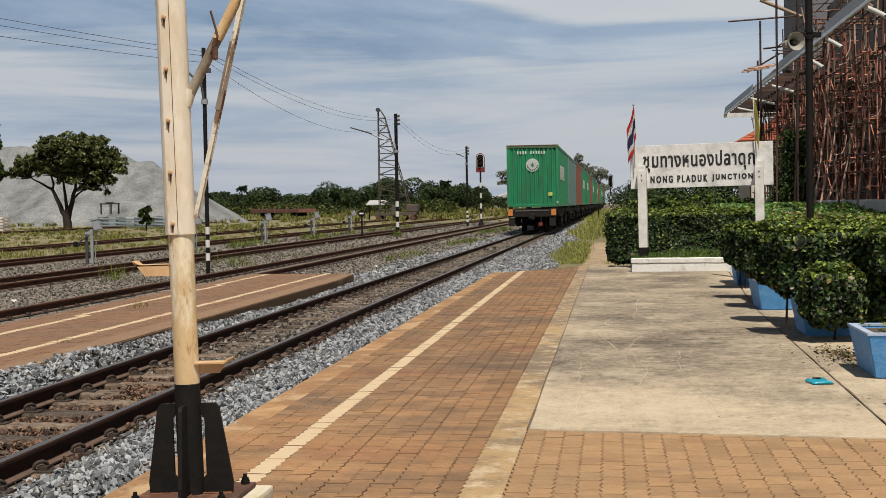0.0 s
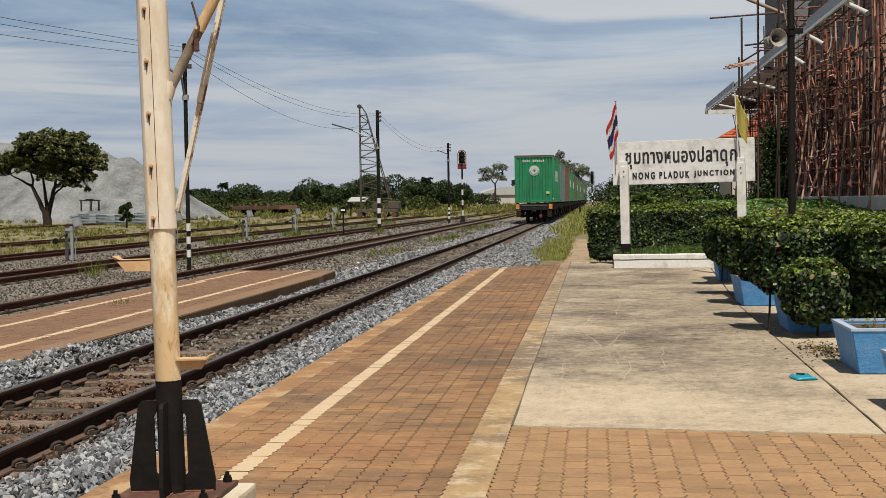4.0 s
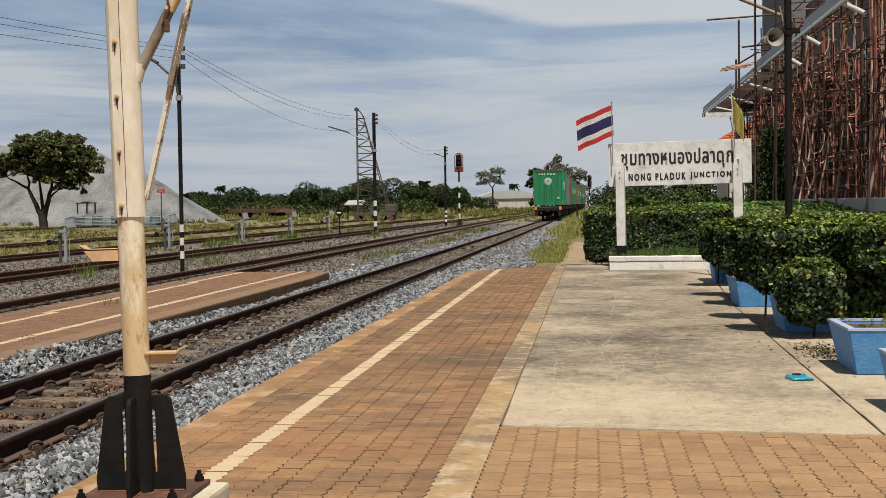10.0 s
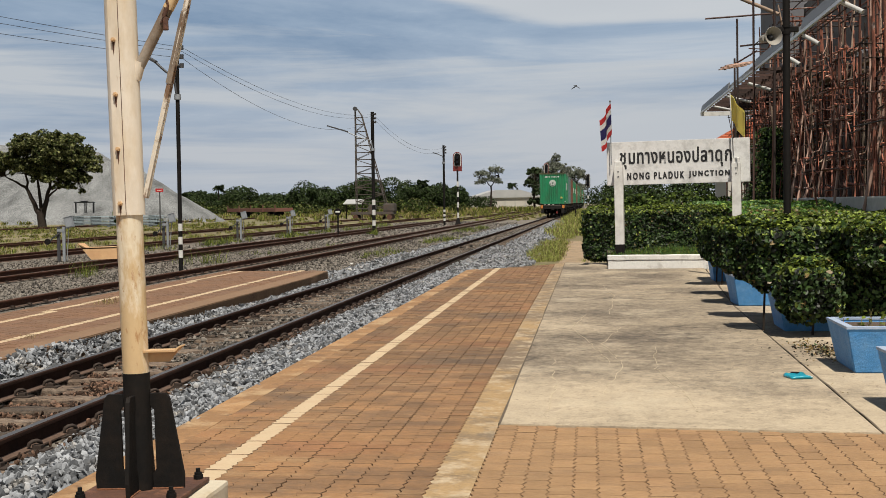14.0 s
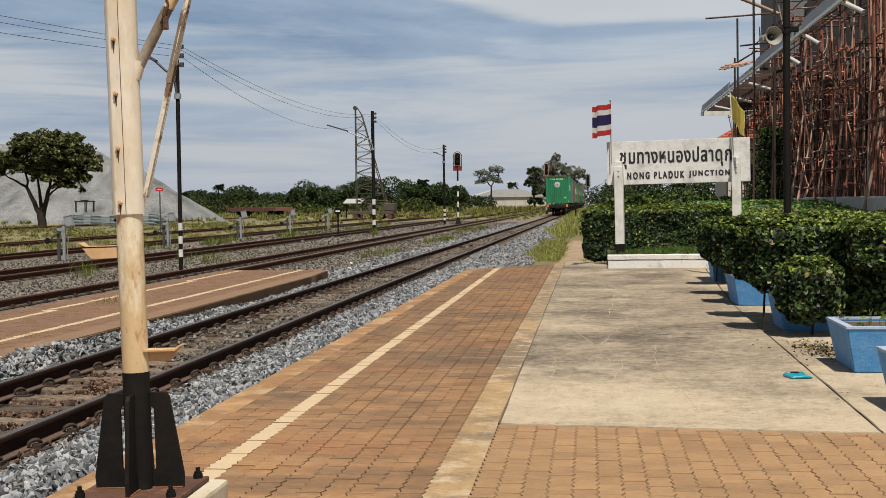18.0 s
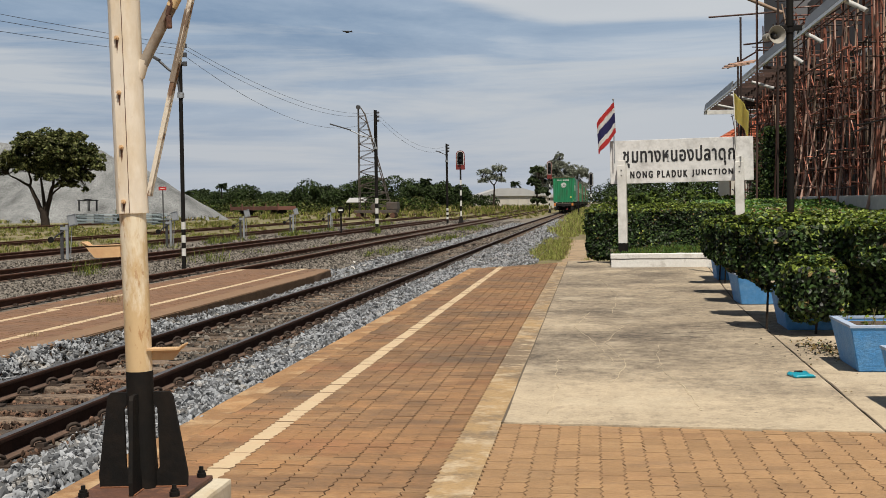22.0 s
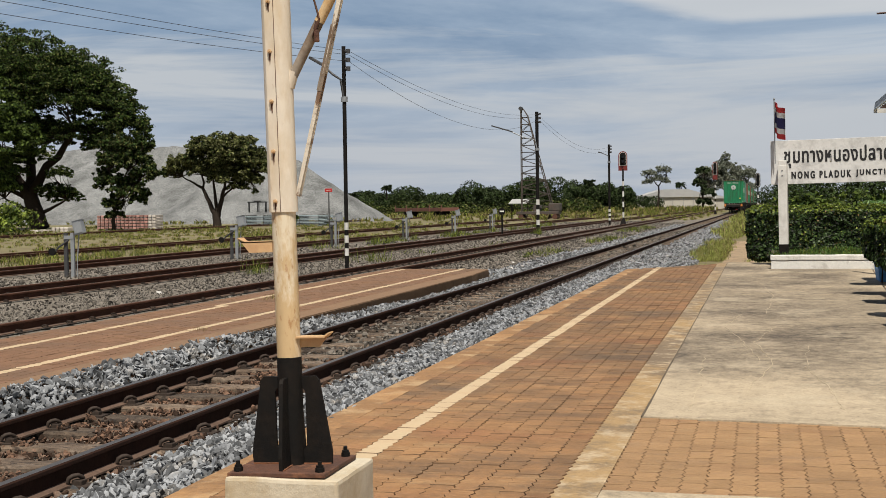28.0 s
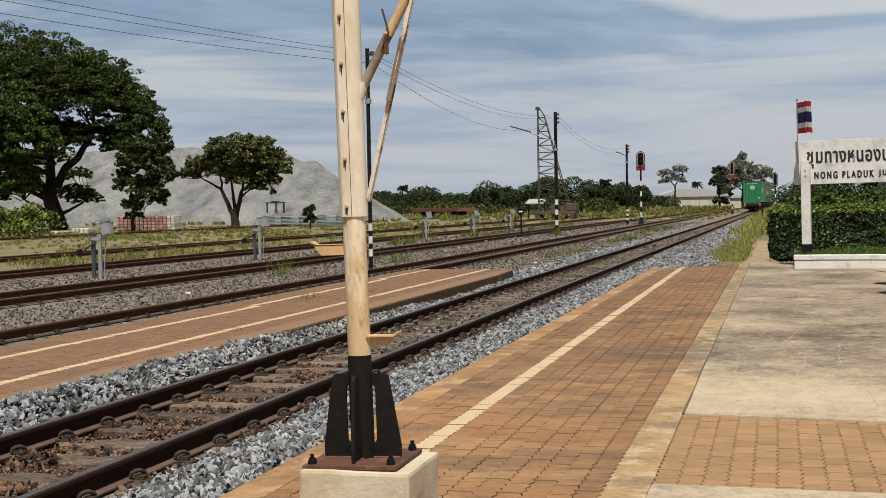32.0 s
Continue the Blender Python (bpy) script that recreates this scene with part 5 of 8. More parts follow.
for lv in range(5):
    part("batten", box(-0.2, 5.0, -0.7, -0.55, lv * 0.235, lv * 0.235 + 0.055), M_TIE_PALE, stack)
    for k in range(15):
        part("sleeper", tie if k < 13 else tie2, None, stack, at=pose(0.05 + 0.325 * k, 0, lv * 0.235 + 0.057))
low = thing("sleeper_stack", pose(-51.5, 90.5, -0.24, 0, 0, 4), "low row of pale concrete sleepers", "sleeper stack")
for k in range(9):
    for lv in range(2 if k > 4 else 1):
        part("sleeper", tie2, None, low, at=pose(-1.5 + 0.34 * k, 0, lv * 0.18))
left_stack = thing("sleeper_stack", pose(-50.8, 77.5, -0.24, 0, 0, 4), "weathered concrete sleepers stacked beside bushes", "sleeper stack")
for lv in range(5):
    for k in range(7):
        part("sleeper", tie2, None, left_stack, at=pose(-2.1 + 0.42 * k, 0, lv * 0.24, 0, 0, 0))
bars = thing("steel_stack", pose(-44.3, 109.5, -0.24, 0, 0, -4), "stack of grey steel beams in layers", "steel stack")
M_BEAM = mat("blue_grey_steel", (0.20, 0.245, 0.265), 0.6, vary=0.2, grain=3, per_object=0.35)
for lv in range(8):
    for k in range(3):
        part("beam", box(0.12 * (lv % 2), 8.6 - 0.25 * (lv % 3), -0.8 + 0.6 * k, -0.45 + 0.6 * k, lv * 0.12 + 0.01, lv * 0.12 + 0.085, 0.01), M_BEAM, bars)
    for x in (0.8, 2.4, 4.1, 5.8, 7.6):
        part("spacer", box(x, x + 0.07, -0.82, 1.12, lv * 0.12 + 0.087, lv * 0.12 + 0.128), M_BARK, bars)
fr = thing("trestle", pose(-43.1, 109.9, 0.98, 0, 0, -4), "rusty steel trestle standing on the stack", "trestle")
for x in (-0.75, -0.70, 0.10, 0.22, 0.86, 0.93):
    part("leg", box(x, x + 0.05, -0.05, 0.05, 0, 0.86), M_DARK_GREY, fr)
part("top_rail", box(-0.86, 1.06, -0.07, 0.07, 0.862, 0.95, 0.02), M_DARK_GREY, fr)
part("cap_rail", box(-0.25, 0.45, -0.06, 0.06, 0.954, 1.04, 0.02), M_DARK_GREY, fr)
M_WAGON_RED = mat("faded_red_wagon", (0.135, 0.055, 0.040), 0.85, vary=0.2, grain=1.5, stain=(0.13, 0.06, 0.04), stain_amt=0.6, stain_scale=0.8)
fw = thing("flat_wagon", pose(-47.0, 186.0, -0.24, 0, 0, -52), "faded red flat wagons parked in tall grass", "wagon")
part("deck", box(-8.5, 8.5, -1.3, 1.3, 0.85, 1.35, 0.03), M_WAGON_RED, fw)
for x in (-8.4, -4.2, 0, 4.2, 8.3):
    part("stake", box(x - 0.1, x + 0.1, -1.4, -1.3, 0.8, 1.75), M_WAGON_RED, fw)
for x in (-6.5, -4.7, 4.7, 6.5):
    bm = bmesh.new()
    tube([(x, -0.7, 0.42), (x, 0.7, 0.42)], 0.42, 14, bm)
    part("wheel", bm, M_WAGON, fw)


# ---- the crushed-stone heap ----
def stone_heap():
    """Ridged heaps of crushed stone with slumped, grooved sides."""
    bm = bmesh.new()
    nx, ny = 190, 44
    x0, x1, y0, y1 = -125.0, -33.0, 113.0, 176.0
    cones = ((-75, 150, 9.0, 0.66, 12), (-64, 150, 8.0, 0.66, 7), (-101, 150, 8.2, 0.64, 16), (-54.0, 141, 6.25, 0.63, 3.8))
    rows = []
    for j in range(ny):
        row = []
        for i in range(nx):
            x, y = x0 + (x1 - x0) * i / (nx - 1), y0 + (y1 - y0) * j / (ny - 1)
            z = -1.0
            for cx, cy, h, s, flat in cones:
                d = math.hypot(max(0, abs(x - cx) - flat), (y - cy))
                z = max(z, min(h + 0.25, h - s * d + 0.4 * math.exp(-d)))
            g = noise.noise(Vector((x * 0.16, y * 0.16, 2))) * 0.45 + noise.noise(Vector((x * 0.7, y * 0.5, 5))) * 0.16
            z = z + (g if z > -0.5 else 0)
            row.append(bm.verts.new((x, y, max(z, -0.8))))
        rows.append(row)
    for a, b in zip(rows, rows[1:]):
        for i in range(nx - 1):
            if max(v.co.z for v in (a[i], a[i + 1], b[i + 1], b[i])) > -0.75:
                bm.faces.new((a[i], a[i + 1], b[i + 1], b[i]))
    bmesh.ops.delete(bm, geom=[v for v in bm.verts if not v.link_faces], context="VERTS")
    tagged(part("stone_heap", bm, M_GRAVEL, smooth=True), "long grey heap of crushed stone with grooved slopes", "stone heap", kind="stuff")


stone_heap()


# ---- trees ----
def limb(bm, a, b, ra, rb, rng, wob=0.08, seg=5):
    a, b = Vector(a), Vector(b)
    d = (b - a).length
    pts = [a.lerp(b, k / seg) + (Vector(rng.normal(0, wob * d / seg, 3)) if 0 < k < seg else Vector()) for k in range(seg + 1)]
    tube(pts, ra, 7, bm, radii=[ra + (rb - ra) * k / seg for k in range(seg + 1)])
    return pts


def tree(name, x, y, z, trunks, blobs, leaf, count, mats, weights, label, seed, shell=0.5, flat=0.75, sub=26, fine=1.0):
    """trunks: polylines with radii in the tree's space; blobs: (x, y, z, rx, ry, rz) masses of the crown, each broken into clumps of leaves."""
    rng = np.random.default_rng(seed)
    t = thing(name, pose(x, y, z), label, "tree")
    bm = bmesh.new()
    for a, b, ra, rb in trunks:
        limb(bm, a, b, ra, rb, rng)
    tips = [Vector(b) for _, b, *_ in trunks[1:]] or [Vector(trunks[0][1])]
    qs, ids = [], []
    vol = np.array([b[3] * b[4] * b[5] for b in blobs]) ** 0.67
    for b, share in zip(blobs, vol / vol.sum()):
        n = max(60, int(count * share))
        c, r = np.array(b[:3]), np.array(b[3:])
        clumps = max(6, int(sub * (r.prod() ** (1 / 3)) / 1.5))
        dirs = rng.normal(0, 1, (clumps, 3))
        dirs /= np.linalg.norm(dirs, axis=1, keepdims=True)
        dirs[:, 2] = np.where(dirs[:, 2] < -0.35, -dirs[:, 2] * 0.6, dirs[:, 2])
        cc = c + dirs * r * rng.uniform(shell, 1.0, (clumps, 1))
        cr = (r.prod() ** (1 / 3)) * rng.uniform(0.16, 0.34, clumps) * fine
        which = rng.integers(0, clumps, n)
        off = rng.normal(0, 1, (n, 3))
        off /= np.linalg.norm(off, axis=1, keepdims=True)
        off *= rng.uniform(0.35, 1.0, (n, 1)) ** 0.6
        off[:, 2] *= flat
        p = cc[which] + off * cr[which][:, None]
        qs.append(leaf_quads(rng, p, off + np.array([0, 0, 0.6]), leaf))
        ids.append((rng.uniform(0, 1, n)[:, None] > np.cumsum(np.array(weights) / sum(weights))).sum(1).clip(0, len(mats) - 1))
        # twigs from the nearest limb into the mass
        near = min(tips, key=lambda v: (v - Vector(c)).length)
        for k in range(min(clumps, 7)):
            limb(bm, near, cc[k], 0.05 * max(1, r.mean() * 0.35), 0.012, rng, 0.15, 4)
    part("trunk", bm, M_BARK, t)
    tagged(part("crown", quads_mesh("crown", np.concatenate(qs), mats, np.concatenate(ids)), None, t), kind="stuff")
    return t


# the broad rain tree at the edge of the yard
tree("rain_tree", -61.4, 105, -0.25, [((0, 0, 0), (-0.9, 0, 3.2), 0.85, 0.62), ((-0.9, 0, 3.0), (-6, -1, 9.5), 0.5, 0.22), ((-0.9, 0, 3.0), (-1.5, 1, 11), 0.5, 0.25), ((-0.8, 0, 3.2), (4.2, -1, 8.6), 0.48, 0.2), ((-0.9, 0, 2.6), (-5.5, 0, 5.0), 0.26, 0.08), ((4.2, -1, 8.6), (7.6, 0, 7.6), 0.2, 0.08), ((-0.2, 0, 1.2), (2.6, 0, 2.6), 0.2, 0.07), ((-0.3, 0, 1.3), (-3.4, 0, 2.8), 0.22, 0.07)],
     [(-7, 0, 13.2, 7.4, 6, 5.6), (-1, 0, 12.6, 6.0, 5.5, 5.0), (3.2, 0, 11.6, 4.8, 5, 4.4), (6.4, 0, 10.0, 3.2, 3, 3.2), (8.3, 0, 8.2, 2.5, 3, 2.8), (8.6, 0, 6.4, 2.0, 2, 1.5), (6.2, 0, 7.0, 2.0, 2, 1.0), (-12, 0, 11.5, 6, 5, 5), (-3, 0, 8.6, 6, 4, 2.2), (3.2, 0, 8.0, 4, 3, 1.7), (-9, 0, 7.0, 4, 3, 2.2), (-14, -2, 7.5, 4, 4, 3), (-4.6, 0, 4.2, 2.2, 1.8, 1.3), (-5.8, -1, 3.0, 1.8, 1.4, 1.0), (2.5, 0, 2.7, 1.7, 1.5, 0.9), (0.8, -3, 6.3, 3.0, 1.4, 1.3), (3.2, -2, 4.7, 1.4, 1.1, 0.8), (-0.8, -3, 4.9, 1.8, 1.2, 1.0), (-2.5, -1, 6.2, 3.0, 2, 1.3), (-2.6, -2, 3.6, 2.2, 1.6, 1.2), (2.2, -1, 3.2, 2.0, 1.5, 1.0), (-5.4, -2, 4.4, 2.4, 1.6, 1.3)],
     0.15, 270000, [M_TREE, M_TREE2, M_TREE3], (1, 0.30, 0.40), "huge dark green rain tree with a domed crown and thick trunk", 41, sub=130, flat=0.36, fine=0.60)
tree("roadside_tree", -59.6, 92.0, -0.25, [((0, 0, 0), (0, 0, 5), 0.4, 0.3), ((0, 0, 4.5), (2.5, 0, 9), 0.3, 0.1)], [(0.5, 0, 8.5, 4.0, 3.6, 3.6), (3.2, 0, 7.0, 2.8, 2.5, 2.4), (0, 0, 5.5, 3.4, 3, 2.2), (1.6, 0, 3.6, 2.4, 2, 1.1)], 0.17, 60000, [M_TREE3, M_TREE], (1, 0.6), "bright green leafy tree beside the rain tree", 42, sub=50, flat=0.5, fine=0.8)
tree("small_tree", -47.6, 92, -0.25, [((0, 0, 0), (0.1, 0, 1.9), 0.17, 0.12), ((0.1, 0, 1.7), (1.3, 0, 4.6), 0.12, 0.05), ((0.1, 0, 1.7), (-0.3, 0, 4.6), 0.11, 0.04), ((0.3, 0, 2.2), (1.9, 0, 3.6), 0.08, 0.03)],
     [(0.1, 0, 5.2, 1.6, 1.3, 1.2), (1.4, 0, 5.1, 1.8, 1.4, 1.3), (2.7, 0, 4.1, 1.4, 1.2, 1.2), (0.2, 0, 3.5, 1.7, 1.3, 1.2), (1.4, 0, 2.9, 1.5, 1.2, 1.0), (0.3, 0, 6.4, 1.5, 1.2, 0.9), (2.4, 0, 6.2, 1.2, 1.1, 0.9), (0.1, 0, 1.2, 0.8, 0.7, 0.5), (0.1, 0, 1.9, 1.0, 0.9, 0.8), (2.0, 0, 2.2, 0.8, 0.8, 0.7), (-0.9, 0, 4.3, 0.7, 0.7, 0.6)], 0.17, 17500, [M_TREE, M_TREE2], (1, 0.5), "slender dark tree with drooping foliage", 43, sub=60, fine=0.75)
tree("spreading_tree", -46.45, 109, -0.25, [((0, 0, 0), (-0.10, 0, 1.4), 0.40, 0.32), ((0.05, 0, 0.9), (0.75, 0, 3.4), 0.27, 0.14), ((-0.15, 0, 1.1), (-1.4, 0, 3.6), 0.24, 0.12), ((-0.05, 0, 1.2), (-0.45, 0.3, 4.4), 0.18, 0.08), ((-1.4, 0, 3.5), (-3.2, 0, 4.5), 0.12, 0.05), ((-1.3, 0, 3.3), (-1.2, 0, 6.2), 0.11, 0.04), ((0.75, 0, 3.3), (2.9, 0, 4.7), 0.13, 0.05), ((0.75, 0, 3.2), (1.1, 0, 6.0), 0.13, 0.05), ((0.4, 0, 2.4), (2.0, -0.2, 3.9), 0.11, 0.04), ((-0.4, 0.3, 4.2), (-0.2, 0, 6.4), 0.09, 0.04)],
     [(1.1, 0, 6.83, 3.02, 2.64, 1.69), (-0.6, 0, 6.62, 2.32, 2.42, 1.62), (2.4, 0, 5.88, 2.55, 2.42, 1.75), (-1.4, 0, 7.56, 0.93, 0.99, 0.69), (-2.9, 0, 5.46, 2.09, 2.09, 1.25), (-3.7, -0.3, 4.94, 1.28, 1.32, 0.75), (-4.5, 0, 4.62, 0.58, 0.77, 0.5), (3.7, 0, 5.15, 1.74, 1.98, 1.5), (4.9, 0, 4.94, 0.58, 0.66, 0.56), (0.4, 0, 5.25, 3.48, 2.42, 1.38), (1.6, 0, 4.3, 2.67, 2.2, 1.12), (3.1, 0, 3.99, 1.39, 1.32, 0.75), (2.1, -0.3, 3.41, 1.04, 1.1, 0.56), (-1.4, 0, 4.94, 1.74, 1.98, 0.88), (0.2, 0.4, 4.09, 1.04, 1.1, 0.75), (3.6, 0, 3.04, 0.32, 0.33, 0.38)], 0.15, 62000, [M_TREE2, M_TREE, M_TREE_PALE], (1, 0.22, 0.6), "spreading olive-green tree with a forked trunk", 44, sub=95, fine=0.58, flat=0.62, shell=0.35)
tree("sapling", -34.0, 94.0, -0.25, [((0, 0, 0), (0, 0, 1.3), 0.07, 0.04)], [(0, 0, 1.3, 0.55, 0.5, 0.75), (0.1, 0, 0.7, 0.5, 0.5, 0.5)], 0.20, 900, [M_TREE3, M_TREE], (1, 0.6), "young bushy sapling in the grass", 45)
# trees by the line beyond the platform
tree("casuarina_tree", -7.4, 300, -0.25, [((0, 0, 0), (0, 0, 12.4), 0.35, 0.08), ((0, 0, 4), (-3.8, 0, 7.2), 0.16, 0.05), ((0, 0, 4), (3.8, 0, 7.4), 0.16, 0.05), ((0, 0, 6), (-2.4, 0, 9.5), 0.14, 0.05), ((0, 0, 6), (2.6, 0, 9), 0.14, 0.05)],
     [(-3.6, 0, 7.4, 3.0, 2, 2.3), (3.8, 0, 7.4, 3.0, 2, 2.3), (0, 0, 8.8, 3.4, 2, 2.4), (0, 0, 11.4, 1.1, 0.9, 1.5), (-1, 0, 5.2, 4.6, 2, 2.0), (4.2, 0, 4.6, 2.6, 2, 1.9), (-4.8, 0, 5.6, 1.6, 1.5, 1.6), (0.5, 0, 7.0, 4.0, 2, 1.6)], 0.22, 30000, [M_PINE], (1,), "tall wispy grey-green tree behind the track", 46, sub=70, fine=0.8)
tree("dark_tree", -12.2, 296, -0.25, [((0, 0, 0), (0, 0, 6), 0.3, 0.12), ((0, 0, 5), (0.4, 0, 8.6), 0.16, 0.05)], [(0, 0, 8.2, 1.7, 1.5, 1.4), (-0.8, 0, 5.8, 1.6, 1.5, 1.6), (0.8, 0, 3.6, 1.8, 1.6, 1.8), (0.2, 0, 1.6, 1.9, 1.6, 1.3)], 0.28, 8000, [M_FAR_TREE], (1,), "dark narrow tree beside the line", 47)
tree("umbrella_tree", -22.4, 300, -0.25, [((0, 0, 0), (0.2, 0, 5.6), 0.28, 0.16), ((0.2, 0, 5.4), (-2.2, 0, 8), 0.14, 0.05), ((0.2, 0, 5.4), (2.0, 0, 8), 0.14, 0.05)], [(-1.8, 0, 8.0, 1.9, 1.6, 1.3), (1.3, 0, 8.8, 2.0, 1.6, 1.4), (0, 0, 6.8, 2.8, 1.6, 1.2), (-2.4, 0, 6.2, 1.2, 1.2, 0.8), (2.0, 0, 6.2, 1.2, 1.2, 0.8)], 0.20, 4600, [M_PINE, M_FAR_TREE], (1, 0.15), "thin umbrella-shaped tree on the horizon", 48, sub=70)

# ---- the distance ----
def woods(name, spots, leaf, per, mats, weights, label, seed):
    """Far trees that nobody could count: many uneven crowns of leaf clumps in one sheet of foliage."""
    rng = np.random.default_rng(seed)
    qs, ids = [], []
    for x, y, h, w in spots:
        k = rng.integers(8, 13)
        d = rng.normal(0, 1, (k, 3))
        d /= np.linalg.norm(d, axis=1, keepdims=True)
        d[:, 2] = np.abs(d[:, 2])
        cc = np.array([x, y, -0.2 + h * 0.42]) + d * np.array([w * 0.40, w * 0.35, h * 0.38])
        cr = w * rng.uniform(0.16, 0.27, k)
        n = int(per * w * h / 30)
        which = rng.integers(0, k, n)
        o = rng.normal(0, 1, (n, 3))
        o /= np.linalg.norm(o, axis=1, keepdims=True)
        p = cc[which] + o * (cr[which] * rng.uniform(0.5, 1.0, n) ** 0.5)[:, None] * np.array([1, 1, 0.8])
        p[:, 2] = np.maximum(p[:, 2], -0.2)
        low = rng.uniform(0, 1, n) < 0.16
        p[low, 2] = rng.uniform(-0.2, h * 0.4, low.sum())
        qs.append(leaf_quads(rng, p, o + np.array([0, 0, 0.5]), leaf))
        ids.append((rng.uniform(0, 1, n)[:, None] > np.cumsum(np.array(weights) / sum(weights))).sum(1).clip(0, len(mats) - 1))
    tagged(part(name, quads_mesh(name, np.concatenate(qs), mats, np.concatenate(ids)), None), label, "trees", kind="stuff")


rng = np.random.default_rng(71)
spots = []
for k in range(74):
    x = -150 + 122 * k / 73 + rng.normal(0, 1.2)
    h = 4.2 + 2.4 * noise.noise(Vector((x * 0.09, 3, 0))) + rng.uniform(-0.5, 1.6)
    spots.append((x, rng.uniform(285, 330), max(2.6, h), rng.uniform(4.5, 9.0)))
for x, h, w in ((-78, 6.0, 9), (-62, 6.8, 10), (-56, 6.2, 8), (-47, 8.0, 13), (-40, 6.4, 10), (-34.5, 6.6, 9), (-30, 5.6, 8)):
    spots.append((x, 292, h, w))
woods("far_woods", spots, 0.30, 2700, [M_FAR_TREE, M_TREE], (1, 0.5), "dark green line of trees behind the yard", 72)
spots = [(-112 + 88 * k / 59 + rng.normal(0, 1), rng.uniform(205, 250), rng.uniform(1.2, 2.6), rng.uniform(3.0, 6.0)) for k in range(60)]
woods("far_bushes", spots, 0.26, 1500, [M_TREE2, M_TREE, M_TREE3], (1, 0.8, 0.3), "bright green scrub in front of the woods", 73)
spots = [(x, y, h, w) for x, y, h, w in ((2.4, 118, 3.3, 4.2), (5.2, 120, 3.6, 5), (8.5, 122, 4.2, 6), (3.6, 90, 2.4, 4), (6.5, 92, 3.0, 5), (11, 100, 4.5, 7), (2.6, 160, 4.5, 6), (6, 165, 5, 7), (1.8, 235, 4.5, 6), (5, 240, 5, 7))]
woods("lineside_trees", spots, 0.17, 2300, [M_FAR_TREE, M_TREE], (1, 0.6), "dark trees and scrub beside the line", 74)
spots = [(rng.uniform(0.9, 6.0), rng.uniform(38, 50), rng.uniform(1.3, 1.95), rng.uniform(1.6, 2.6)) for _ in range(16)] + [(rng.uniform(0.6, 2.4), rng.uniform(50, 75), rng.uniform(0.9, 1.5), 2.2) for _ in range(10)]
woods("garden_bushes", spots, 0.105, 6500, [M_TREE3, M_TREE, M_LEAF_LIGHT], (1, 1.1, 0.15), "mixed green bushes behind the garden hedge", 75)
spots = [(-47.2 + rng.normal(0, 1.2), 74.5 + rng.normal(0, 0.8), rng.uniform(1.5, 2.3), 2.4) for _ in range(7)] + [(-45.6, 73.5, 1.3, 1.8), (-46.5, 73, 1.0, 1.6)]
woods("yard_bushes", spots, 0.16, 2400, [M_LEAF_LIGHT, M_TREE3, M_TREE], (1, 0.6, 0.25), "bright green climbing scrub over a stack of sleepers", 76)


def palm(x, y, h, seed, label):
    rg = np.random.default_rng(seed)
    p = thing("palm_tree", pose(x, y, -0.25), label, "palm tree", "palms on the horizon")
    bm = bmesh.new()
    tube([(0, 0, 0), (0.1, 0, h * 0.5), (0, 0, h)], 0.2, 7, bm, radii=(0.24, 0.17, 0.13))
    part("trunk", bm, M_BARK, p)
    qs = []
    for k in range(22):
        a, up = rg.uniform(0, 2 * math.pi), rg.uniform(-0.5, 0.9)
        d = np.array([math.cos(a), math.sin(a), up])
        for s in np.linspace(0.15, 1, 9):
            c = np.array([0, 0, h]) + d * s * 1.25 - np.array([0, 0, 0.6 * s * s])
            qs.append(leaf_quads(rg, np.tile(c, (3, 1)), np.tile((0, 0, 1.0), (3, 1)), 0.34, 0.7, 2.0))
    tagged(part("fronds", quads_mesh("fronds", np.concatenate(qs), M_FAR_TREE), None, p), kind="stuff")


for x, y, h in ((-85.5, 300, 6.2), (-92.5, 296, 4.6), (-89.7, 300, 4.8), (-118, 300, 7.6), (-19, 330, 6.2), (-36.4, 290, 6.4)):
    palm(x, y, h, int(abs(x) * 7), "tall palm tree above the far woods")

# the pale warehouse and the tiled house
wh = thing("warehouse", pose(-21.5, 330, -0.25, 0, 0, 12), "long pale metal warehouse with a shallow roof", "building")
part("wall", box(-8.5, 9.5, -5, 8, 0, 3.0), M_HOUSE, wh)
part("roof", prism(((-8.9, 3.0), (9.9, 3.0), (3.5, 4.9), (-2.5, 4.9)), "y", -5.4, 8.4), M_SHED_ROOF, wh)
for k in range(7):
    part("roof_seam", box(-7.8 + 2.5 * k, -7.72 + 2.5 * k, -5.46, -5.41, 0.2, 2.9), M_GALV, wh)
wh2 = thing("warehouse", pose(-13.2, 338, -0.25, 0, 0, 10), "low white shed beside the line", "building")
part("wall", box(-4, 5, -4, 4, 0, 2.6), M_HOUSE, wh2)
part("roof", prism(((-4.4, -0.2), (5.4, -0.2), (5.4, 0.05), (0.5, 0.9), (-4.4, 0.05)), "y", -4.4, 4.4), M_SHED_ROOF, wh2, at=pose(0, 0, 2.75))
hs = thing("tiled_house", pose(11.3, 84, 0.5), "house with an orange tiled hip roof", "house")
part("wall", box(-3.2, 6, -4, 4, 0, 4.3), M_HOUSE, hs)
bm = bmesh.new()
v = [bm.verts.new(p) for p in ((-4, -5, 4.3), (7, -5, 4.3), (7, 5, 4.3), (-4, 5, 4.3), (0.2, 0, 6.7), (3.5, 0, 6.7))]
for q in ((0, 1, 5, 4), (1, 2, 5), (2, 3, 4, 5), (3, 0, 4), (3, 2, 1, 0)):
    bm.faces.new([v[i] for i in q])
